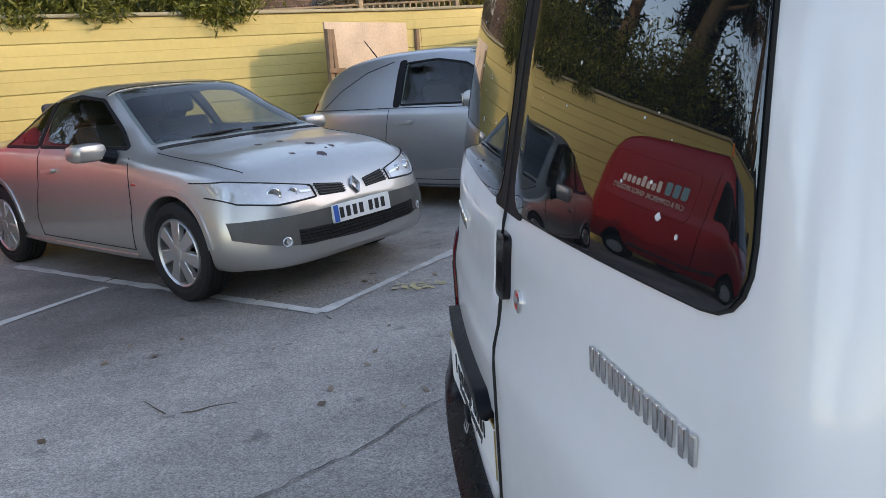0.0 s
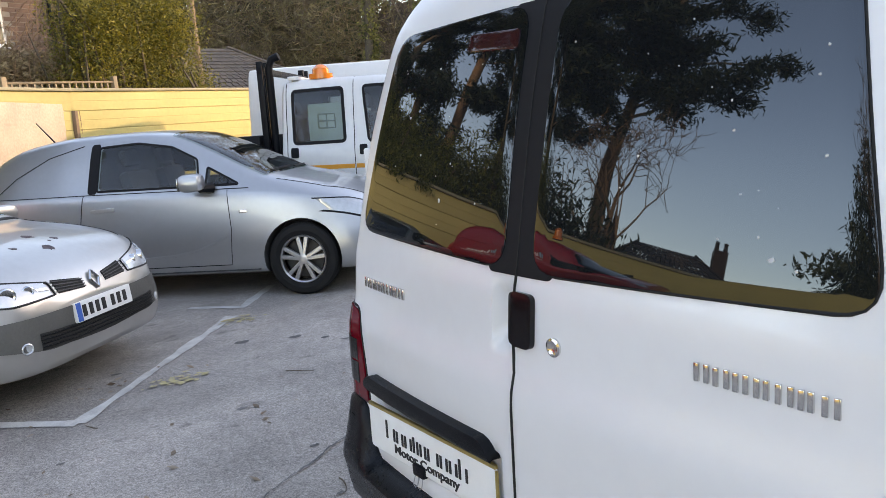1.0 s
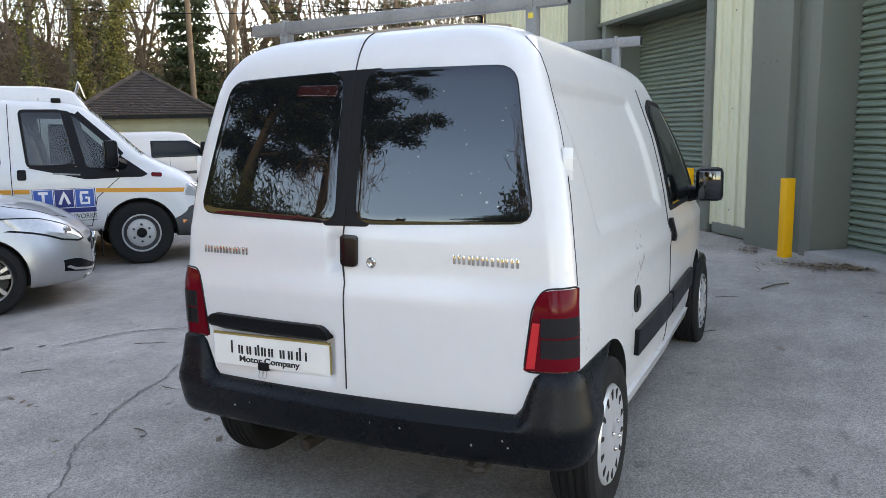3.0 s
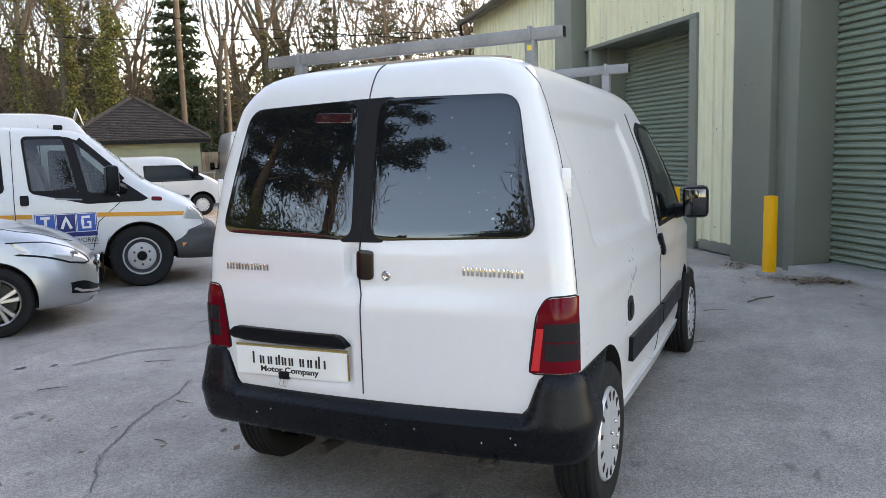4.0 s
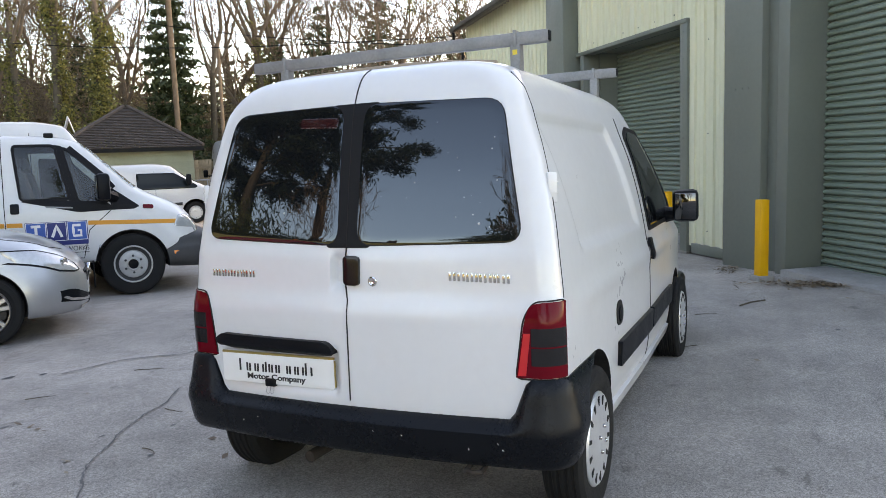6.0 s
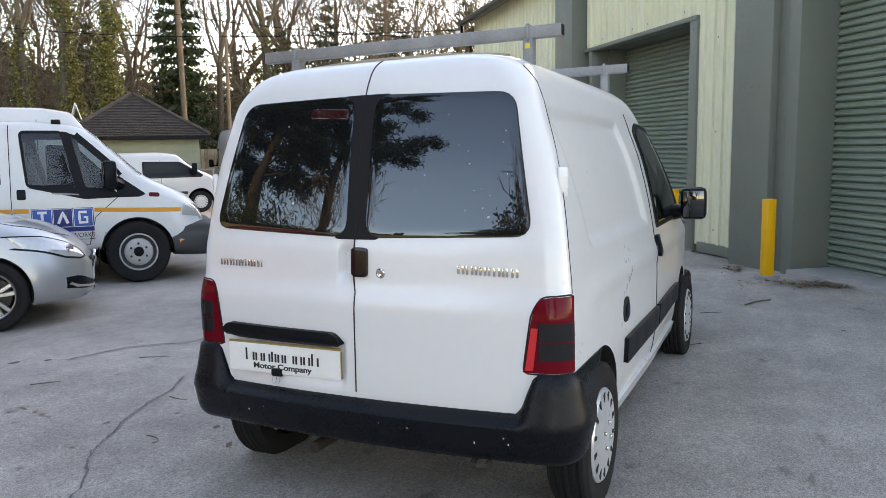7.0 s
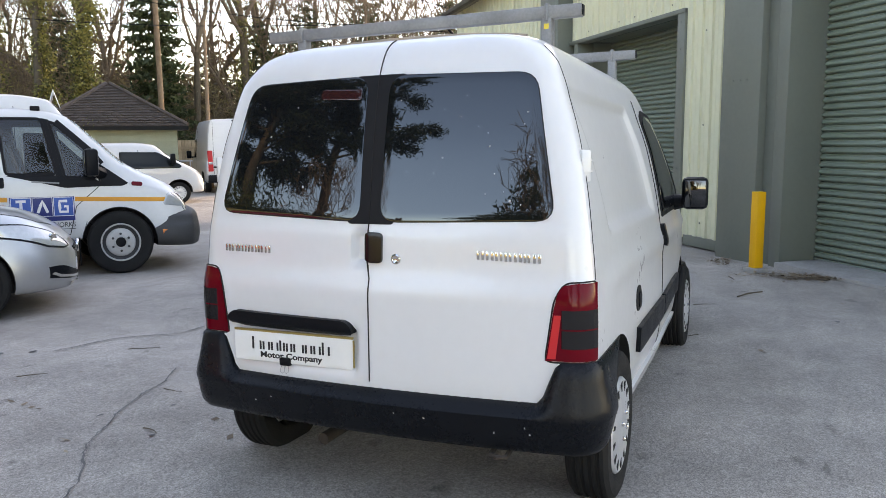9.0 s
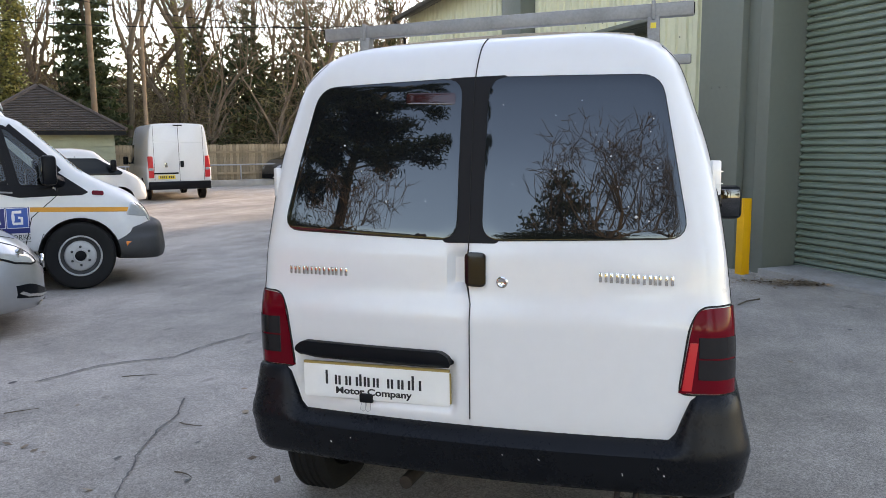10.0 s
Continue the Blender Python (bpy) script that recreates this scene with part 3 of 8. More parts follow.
def make_building():
    top = 5.15
    wall = thing("wall_unit", "industrial unit wall of cream-green ribbed sheet and dark green steel", "wall", B_M, kind="structure")
    # solid core behind the sheets, with the door bays left open
    for x0, x1, z0 in ((0.32, 2.84, BASE - 0.3), (6.45, 15.0, BASE - 0.3)):
        part("core", boxed(x0, -0.75, z0, x1, -0.42, top), M_PILLAR, wall, smooth=None)
    part("core", boxed(2.84, -0.75, 3.27, 6.45, -0.42, top), M_PILLAR, wall, smooth=None)
    part("core", boxed(-4.6, -0.75, 4.2, 0.32, -0.46, top), M_PILLAR, wall, smooth=None)
    part("core", boxed(-5.4, -0.75, BASE - 0.3, -4.6, -0.46, top), M_PILLAR, wall, smooth=None)
    part("side_wall", boxed(14.9, -14, BASE - 0.3, 15.0, -0.75, top), M_CLAD, wall, smooth=None)
    part("side_wall", boxed(-5.4, -14, BASE - 0.3, -5.3, -0.75, top), M_CLAD, wall, smooth=None)
    part("side_wall", boxed(-5.4, -14.1, BASE - 0.3, 15.0, -14.0, top), M_CLAD, wall, smooth=None)
    for x0, x1, z0, z1 in ((1.36, 2.72, BASE, top), (2.72, 6.78, 3.29, top), (7.7, 15.0, BASE, top), (-4.6, -0.05, 4.25, top)):
        part("sheet", ribbed_sheet(x0, x1, z0, z1, -0.32), M_CLAD, wall, "cream-green ribbed wall sheet", smooth=20)
    # steel casings
    for x0, x1, y1 in ((0.565, 1.345, 0.0), (6.80, 7.70, 0.0), (-5.4, -4.6, 0.0)):
        part("column_casing", boxed(x0, -0.44, BASE - 0.2, x1, y1, top, bevel=0.012), M_PILLAR, wall, "flat dark green column casing")
    part("column_casing", boxed(0.065, -0.62, BASE - 0.2, 0.262, 0.0, top, bevel=0.01), M_PILLAR, wall, "narrow dark green casing beside the door")
    part("column_casing", boxed(0.262, -0.44, BASE - 0.2, 0.565, -0.10, top, bevel=0.006), M_PILLAR, wall)
    part("door_trim", boxed(2.70, -0.62, BASE - 0.1, 2.90, -0.275, 3.28, bevel=0.006), M_PILLAR, wall, "dark grey door jamb trim")
    part("door_trim", boxed(6.44, -0.62, BASE - 0.1, 6.60, -0.275, 3.28, bevel=0.006), M_PILLAR, wall)
    part("door_trim", boxed(2.70, -0.50, 3.225, 6.80, -0.262, 3.295, bevel=0.006), M_PILLAR, wall)
    part("reveal", boxed(6.40, -1.15, BASE - 0.1, 6.46, -0.62, 3.29), M_PILLAR, wall, smooth=None)
    part("reveal", boxed(2.86, -1.15, BASE - 0.1, 2.92, -0.62, 3.29), M_PILLAR, wall, smooth=None)
    part("reveal", boxed(2.86, -1.15, 3.25, 6.46, -0.62, 3.31), M_PILLAR, wall, smooth=None)
    part("base_flashing", boxed(1.36, -0.34, BASE - 0.1, 2.56, -0.27, BASE + 0.05, bevel=0.004), M_PILLAR, wall)
    part("base_flashing", boxed(7.7, -0.34, BASE - 0.1, 15.0, -0.27, BASE + 0.05, bevel=0.004), M_PILLAR, wall)
    fixings(wall, [(0.82, 2.09), (0.95, 2.09), (1.09, 2.09)], 0.0)
    fixings(wall, [(1.62, z) for z in (0.1, 1.55, 2.9, 4.2)] + [(2.20, z) for z in (0.1, 1.55, 2.9, 4.2)], -0.318)
    fixings(wall, [(2.80, z) for z in (0.3, 0.9, 1.5, 2.1, 2.7, 3.1)], -0.275)
    fixings(wall, [(x, 3.40) for x in (3.1, 3.7, 4.25, 4.8, 5.4, 6.0)], -0.30)
    near = thing("roller_shutter", "green steel roller shutter door, closed", "shutter door", B_M, "shutter doors of the unit")
    shutter(near, -4.62, 0.06, BASE + 0.05, 4.3, -0.52)
    far = thing("roller_shutter", "green steel roller shutter door set back in its opening, closed", "shutter door", B_M, "shutter doors of the unit")
    shutter(far, 2.90, 6.42, BASE, 3.26, -1.0)
    sill = thing("door_apron", "pale concrete sill along the shutter's foot", "concrete sill", B_M, kind="structure")
    part("slab", boxed(-4.6, -0.7, BASE - 0.25, 0.0, 0.12, BASE + 0.03, bevel=0.01), M_CONCRETE, sill)
    part("slab", boxed(2.76, -1.2, BASE - 0.25, 6.44, -0.3, BASE + 0.005, bevel=0.01), M_CONCRETE, sill)
    roof = thing("roof_unit", "shallow sheet roof of the unit", "roof", B_M, kind="structure")
    bm = bmesh.new()
    sec = [(0.02, top - 0.02), (0.02, top + 0.06), (-7.2, top + 1.0), (-14.3, top + 0.06), (-14.3, top - 0.02), (-7.2, top + 0.9)]
    a = [bm.verts.new((-5.5, y, z)) for y, z in sec]
    b = [bm.verts.new((15.15, y, z)) for y, z in sec]
    for i in range(6):
        bm.faces.new((a[i], a[(i + 1) % 6], b[(i + 1) % 6], b[i]))
    bm.faces.new(a[::-1])
    bm.faces.new(b)
    bmesh.ops.recalc_face_normals(bm, faces=bm.faces)
    part("sheet", bm, M_PILLAR, roof, smooth=None)
    gutter = thing("gutter", "black box gutter with brackets and downpipe at the corner", "gutter", B_M)
    part("channel", boxed(-5.5, 0.03, top - 0.13, 15.2, 0.16, top + 0.01, bevel=0.02), M_BLACK, gutter)
    bm = bmesh.new()
    tube(bm, [(15.08, 0.08, top - 0.1), (15.08, 0.06, top - 0.35), (15.08, -0.2, top - 0.6), (15.08, -0.22, BASE)], 0.05, 10)
    part("downpipe", bm, M_BLACK, gutter)
    for z in (4.3, 3.9, 2.6, 1.2):
        bm = bmesh.new()
        lathe(bm, [(z - 0.04, 0.066), (z + 0.04, 0.066)], 12, "z")
        part("pipe_collar", bm, M_BLACK, gutter, m=pose(15.08, -0.22, 0))
    lamp = thing("security_camera", "small white dome lamp on a bracket", "wall lamp", B_M)
    bm = bmesh.new()
    tube(bm, [(15.1, -0.1, 4.75), (15.35, 0.1, 4.85)], 0.02, 8)
    part("bracket", bm, M_BLACK, lamp)
    bm = bmesh.new()
    lathe(bm, [(-0.06, 0.03), (0.0, 0.07), (0.06, 0.075), (0.09, 0.03)], 14, "z")
    part("shade", bm, M_WHITE2, lamp, m=pose(15.4, 0.12, 4.86))


make_building()


def bollard(s, d):
    p = B_M @ Vector((s, d, 0))
    b = thing("bollard", "yellow painted square steel bollard by the shutter", "bollard", pose(p.x, p.y, BASE, 0, 0, B_ANG), "bollards of the unit")
    part("post", boxed(-0.056, -0.056, -0.1, 0.056, 0.056, 0.90, bevel=0.006), M_YELLOW, b)
    part("base_plate", boxed(-0.10, -0.10, -0.06, 0.10, 0.10, 0.012, bevel=0.004), M_CONCRETE, b)
    return b


bollard(-0.16, 0.50)
bollard(2.03, 0.45)

# ---- yellow boundary fence ----
F_ANG = 28.0
F_M = pose(2.0, 12.4, 0, 0, 0, F_ANG)  # along the fence is +x, towards the yard is -y


def fence_base(s):
    p = F_M @ Vector((s, 0, 0))
    return ground_z(p.x, p.y)


def make_fence():
    fence = thing("fence", "pale yellow boundary fence of wide horizontal metal planks", "fence", F_M, kind="structure")
    seg, h = 8.0, 0.275
    for k in range(-5, 2):
        s = k * seg
        z0, z1 = fence_base(s), fence_base(s + seg)
        lean = -math.degrees(math.atan2(z1 - z0, seg))
        bm = bmesh.new()
        prof = [(0, 0.0), (0.001, -0.014), (0.006, -0.018), (0.130, -0.0185), (0.134, -0.015), (0.138, -0.015), (0.142, -0.0185), (0.262, -0.018), (0.268, -0.014), (0.270, 0.0), (h, 0.0)]
        lo = [bm.verts.new((0.003, b, a)) for a, b in prof]
        hi = [bm.verts.new((seg - 0.003, b, a)) for a, b in prof]
        for i in range(len(prof) - 1):
            bm.faces.new((lo[i], hi[i], hi[i + 1], lo[i + 1]))
        bm.faces.new((lo[0], lo[-1], hi[-1], hi[0]))
        me = bpy.data.meshes.new("plank")
        bm.to_mesh(me)
        bm.free()
        me.materials.append(M_FENCE)
        for j in range(8):
            ob = new("plank", me)
            ob.parent = fence
            ob.matrix_basis = pose(s, 0.004 * noise.noise((k * 3.3, j * 2.1, 0)), z0 + j * h, 0, lean + 0.1 * noise.noise((k, j, 5)), 0)
        part("capping", boxed(0, -0.05, 8 * h, seg, 0.05, 8 * h + 0.045, bevel=0.008), M_CAP, fence, m=pose(s, 0, z0, 0, lean, 0))
        part("post", boxed(s - 0.05, 0.01, z0 - 0.2, s + 0.05, 0.11, z0 + 8 * h), M_CAP, fence, smooth=None)
    # low timber rail of the garden behind
    rail = thing("garden_rail", "low weathered timber trellis rail above the fence", "trellis", F_M)
    for s0, run in ((-12, 3.8), (-8.2, 3.8), (-4.4, 3.8), (-0.6, 1.95), (1.35, 0)):
        part("post", boxed(s0 - 0.04, 0.5, 0, s0 + 0.04, 0.58, 2.23, bevel=0.008), M_TIMBER, rail)
        if run:
            part("rail", boxed(s0 + 0.04, 0.52, 2.13, s0 + run - 0.04, 0.55, 2.16, bevel=0.006), M_TIMBER, rail)
        for i in range(1, int(run / 0.12)):
            part("slat", boxed(s0 + 0.12 * i - 0.012, 0.522, 1.9, s0 + 0.12 * i + 0.012, 0.545, 2.128), M_TIMBER, rail, smooth=None)


make_fence()

# ---- wheels ----
def wheel(parent, x, y, r, width, style="cap", face=1, rim_mat=None, rim_r=None, spokes=5):
    """A tyre with its rim or hubcap as a part of a vehicle; face is the side that looks outwards."""
    rim_r = rim_r or r * 0.64
    w = width / 2
    bm = bmesh.new()
    prof = [(-w * 0.8, rim_r), (-w, r * 0.80), (-w * 0.96, r * 0.93), (-w * 0.78, r * 0.99)]
    for k in (-0.52, -0.18, 0.18, 0.52):
        a = k * w
        prof += [(a - w * 0.10, r), (a - w * 0.05, r - 0.008), (a + w * 0.05, r - 0.008), (a + w * 0.10, r)]
    prof += [(w * 0.78, r * 0.99), (w * 0.96, r * 0.93), (w, r * 0.80), (w * 0.8, rim_r)]
    lathe(bm, prof, 48, closed=True)
    m = pose(x, y, r)
    tyre = part("wheel", bm, M_RUBBER, parent, "worn black tyre", 30, m)
    f = face
    rim_mat = rim_mat or M_ALLOY
    bm = bmesh.new()
    if style == "cap":
        lathe(bm, [(f * w * 0.2, rim_r * 0.98), (f * w * 0.86, rim_r * 1.0), (f * w * 0.98, rim_r * 0.95), (f * w * 0.93, rim_r * 0.86), (f * w * 1.08, rim_r * 0.45), (f * w * 1.10, rim_r * 0.16), (f * w * 1.05, rim_r * 0.10)], 40)
        part("hubcap", bm, rim_mat, tyre, "silver plastic wheel trim with slots", 40)
        for i in range(14):
            t = 2 * math.pi * i / 14
            bm = bmesh.new()
            pts = rounded([(-0.006, -0.058), (0.006, -0.058), (0.0095, 0.045), (-0.0095, 0.045)], 0.006, 3)
            top = [bm.verts.new((p.x, f * 0.0, p.y)) for p in pts]
            low = [bm.verts.new((p.x * 1.05, -f * 0.02, p.y * 1.03)) for p in pts]
            bm.faces.new(top)
            for k in range(len(pts)):
                bm.faces.new((top[k], top[(k + 1) % len(pts)], low[(k + 1) % len(pts)], low[k]))
            bmesh.ops.recalc_face_normals(bm, faces=bm.faces)
            part("slot", bm, M_GAP, tyre, smooth=None, m=pose(0, f * w * 0.985, 0) @ Matrix.Rotation(t, 4, "Y") @ pose(0, 0, rim_r * 0.70))
        for i in range(4):
            t = 2 * math.pi * i / 4 + 0.4
            bm = bmesh.new()
            lathe(bm, [(0, 0.010), (f * 0.010, 0.009), (f * 0.014, 0.004)], 8)
            part("wheel_nut", bm, M_CHROME, tyre, m=pose(0, f * w * 1.06, 0) @ Matrix.Rotation(t, 4, "Y") @ pose(0, 0, rim_r * 0.27))
    elif style == "steel":
        lathe(bm, [(f * w * 0.1, rim_r), (f * w * 0.88, rim_r), (f * w * 0.95, rim_r * 0.97), (f * w * 0.92, rim_r * 0.925), (f * w * 0.70, rim_r * 0.915)], 40, closed=True)
        part("rim_lip", bm, rim_mat, tyre, "pale painted rim edge", 40)
        # ring in dark grey: the shade inside the rim is put into its colour
        bm = bmesh.new()
        lathe(bm, [(f * w * 0.30, rim_r * 0.93), (f * w * 0.74, rim_r * 0.93), (f * w * 0.58, rim_r * 0.86), (f * w * 0.52, rim_r * 0.72), (f * w * 0.30, rim_r * 0.72)], 40, closed=True)
        part("rim_well", bm, M_GREYPL, tyre, "dark rim recess, its shade put into the colour", 40)
        bm = bmesh.new()
        lathe(bm, [(f * w * 0.45, rim_r * 0.75), (f * w * 0.72, rim_r * 0.72), (f * w * 0.86, rim_r * 0.62), (f * w * 0.84, rim_r * 0.36), (f * w * 0.93, rim_r * 0.33), (f * w * 0.92, rim_r * 0.27), (f * w * 0.6, rim_r * 0.26)], 40)
        part("steel_rim", bm, rim_mat, tyre, "pale painted steel wheel", 40)
        bm = bmesh.new()
        lathe(bm, [(f * w * 0.4, rim_r * 0.28), (f * w * 0.76, rim_r * 0.25), (f * w * 0.80, rim_r * 0.05)], 20)
        part("hub", bm, M_BLACK, tyre)
        for i in range(6):
            t = 2 * math.pi * i / 6
            bm = bmesh.new()
            lathe(bm, [(0, 0.016), (f * 0.02, 0.013), (f * 0.024, 0.004)], 6)
            part("wheel_nut", bm, M_GREYPL, tyre, m=pose(0, f * w * 0.82, 0) @ Matrix.Rotation(t, 4, "Y") @ pose(0, 0, rim_r * 0.45))
    else:
        lathe(bm, [(f * w * 0.1, rim_r), (f * w * 0.88, rim_r), (f * w * 0.96, rim_r * 0.97), (f * w * 0.86, rim_r * 0.92), (f * w * 0.25, rim_r * 0.90), (f * w * 0.1, rim_r * 0.92)], 40, closed=True)
        part("rim", bm, rim_mat, tyre, "silver alloy rim", 40)
        bm = bmesh.new()
        lathe(bm, [(-f * w * 0.1, rim_r * 0.80), (f * w * 0.12, rim_r * 0.80), (f * w * 0.15, rim_r * 0.1)], 30)
        part("brake_disc", bm, M_DISC, tyre)
        for i in range(spokes):
            t = 2 * math.pi * i / spokes
            twin = (-0.20, 0.20) if style == "twin" else (0.0,)
            for k in twin:
                bm = bmesh.new()
                a, b = (0.014, 0.019) if style == "twin" else (0.032, 0.046)
                s = [(-a, f * w * 0.95, rim_r * 0.16), (a, f * w * 0.95, rim_r * 0.16), (b, f * w * 0.84, rim_r * 0.95), (-b, f * w * 0.84, rim_r * 0.95)]
                top = [bm.verts.new(p) for p in s]
                low = [bm.verts.new((p[0] * 1.15, p[1] - f * 0.035, p[2])) for p in s]
                bm.faces.new(top)
                bm.faces.new(low[::-1])
                for q in range(4):
                    bm.faces.new((top[q], top[(q + 1) % 4], low[(q + 1) % 4], low[q]))
                bmesh.ops.recalc_face_normals(bm, faces=bm.faces)
                bmesh.ops.bevel(bm, geom=list(bm.edges), offset=0.004, segments=1, affect="EDGES")
                part("spoke", bm, rim_mat, tyre, m=Matrix.Rotation(t + k, 4, "Y"))
        bm = bmesh.new()
        lathe(bm, [(f * w * 0.5, rim_r * 0.22), (f * w * 0.97, rim_r * 0.21), (f * w * 1.02, rim_r * 0.12), (f * w * 1.02, rim_r * 0.03)], 24)
        part("hub", bm, rim_mat, tyre)
    return tyre


# ---- the white panel van ----
W_KEYS = [(0.25, 0.82), (0.40, 0.860), (0.62, 0.874), (0.80, 0.874), (1.0, 0.862), (1.2, 0.842), (1.45, 0.800), (1.62, 0.752), (1.72, 0.722), (1.80, 0.684), (1.857, 0.622), (1.894, 0.50), (1.914, 0.30)]
R_KEYS = [(0.25, 0.80), (0.33, 0.55), (0.40, 0.10), (0.44, 0.0), (0.54, -0.030), (0.88, -0.030), (0.99, -0.008), (1.12, 0.003), (1.165, 0.0135), (1.20, 0.0200), (1.30, 0.0388), (1.45, 0.0680), (1.58, 0.0980), (1.70, 0.1300), (1.76, 0.1500), (1.81, 0.1720), (1.85, 0.2000), (1.88, 0.245), (1.90, 0.33), (1.914, 0.62)]
F_KEYS = [(0.25, 4.08), (0.45, 4.14), (0.75, 4.10), (0.88, 4.0), (1.0, 3.75), (1.1, 3.47), (1.16, 3.32), (1.25, 3.2), (1.70, 2.58), (1.80, 2.44), (1.857, 2.26), (1.894, 1.95), (1.914, 1.5)]
# the body sits a little to the kerb side of its door seam, more so towards the roof
C_KEYS = [(0.4, 0.012), (0.8, 0.014), (1.2, 0.022), (1.5, 0.030), (1.75, 0.036), (1.914, 0.036)]


def van_w(x, z, s=-1):
    w = curve_through(W_KEYS, z)
    if x > 2.9:
        w -= 0.10 * ((x - 2.9) / 1.2) ** 2
    # pressed panel in the flank, waist crease
    if 0.1 < x < 2.5 and 1.0 < z < 1.75:
        back = 0.25 + 0.36 * (1.67 - z)
        front = 1.52 + 0.48 * (1.66 - z)
        m = smooth01(back, back + 0.05, x) * (1 - smooth01(front - 0.05, front, x)) * smooth01(1.10, 1.145, z) * (1 - smooth01(1.625, 1.66, z))
        w -= 0.021 * m
    w += 0.014 * math.exp(-(((z - 0.93) / 0.05) ** 2)) * smooth01(0.2, 0.5, x)
    return w - 0.024 * smooth01(1.7, 2.9, x) + s * curve_through(C_KEYS, z)


def van_rc(z):
    return 0.095 if z < 1.74 else 0.095 + 0.5 * (z - 1.74)


def van_rear_x(y, z):
    x = curve_through(R_KEYS, z) + 0.055 * (y / 0.8) ** 2
    if 0.5 < z < 0.8:
        x += 0.022 * smooth01(0.045, 0.075, y) * (1 - smooth01(0.665, 0.695, y)) * smooth01(0.565, 0.592, z) * (1 - smooth01(0.735, 0.755, z))
    if 0.97 < z < 1.17:
        x += 0.030 * smooth01(0.012, 0.030, y) * (1 - smooth01(0.070, 0.090, y)) * smooth01(0.99, 1.025, z) * (1 - smooth01(1.115, 1.14, z))
    return x


def van_wrap(sign):
    """The van's skin by the distance d along it from the middle of the back, round the corner and on along the flank, and the height."""

    def f(d, z):
        rc = van_rc(z)
        base = curve_through(R_KEYS, z)
        edge = van_w(base + rc, z, sign) - rc
        xe = base + 0.055 * (edge / 0.8) ** 2
        if d <= edge:
            return Vector((van_rear_x(sign * d, z), sign * d, z))
        arc = rc * math.pi / 2
        if d <= edge + arc:
            a = (d - edge) / rc
            return Vector((xe + rc - rc * math.cos(a), sign * (edge + rc * math.sin(a)), z))
        x = xe + rc + d - edge - arc
        return Vector((x, sign * van_w(x, z, sign), z))

    return f


def van_side(sign):
    return lambda x, z: Vector((x, sign * van_w(x, z, sign), z))


def van_back(y, z):
    return Vector((van_rear_x(y, z), y, z))


def van_half(z, s):
    """One half of the body's outline at a height, from the middle of the back round to the nose."""
    rc = van_rc(z)
    r, f = curve_through(R_KEYS, z), curve_through(F_KEYS, z)
    edge = max(0.02, van_w(r + rc, z, s) - rc)
    xe = r + 0.055 * (edge / 0.8) ** 2
    rf = min(0.34, (f - xe) * 0.3)
    wf = van_w(f - rf, z, s)
    rfy = min(rf, wf * 0.5)
    half = [(van_rear_x(s * edge * k / 70, z), s * edge * k / 70) for k in range(71)]
    half += [(xe + rc - rc * math.cos(a), s * (edge + rc * math.sin(a))) for a in [math.pi / 2 * k / 8 for k in range(1, 9)]]
    x0, x1 = xe + rc, f - rf
    half += [(x0 + (x1 - x0) * k / 150, s * van_w(x0 + (x1 - x0) * k / 150, z, s)) for k in range(1, 151)]
    half += [(f - rf + rf * math.sin(a), s * (wf - rfy + rfy * math.cos(a))) for a in [math.pi / 2 * k / 8 for k in range(1, 9)]]
    return half + [(f + 0.02 * (1 - (k / 8) ** 2), s * (wf - rfy) * k / 8) for k in range(7, -1, -1)]


def van_outline(z):
    return van_half(z, -1) + van_half(z, 1)[-2:0:-1]


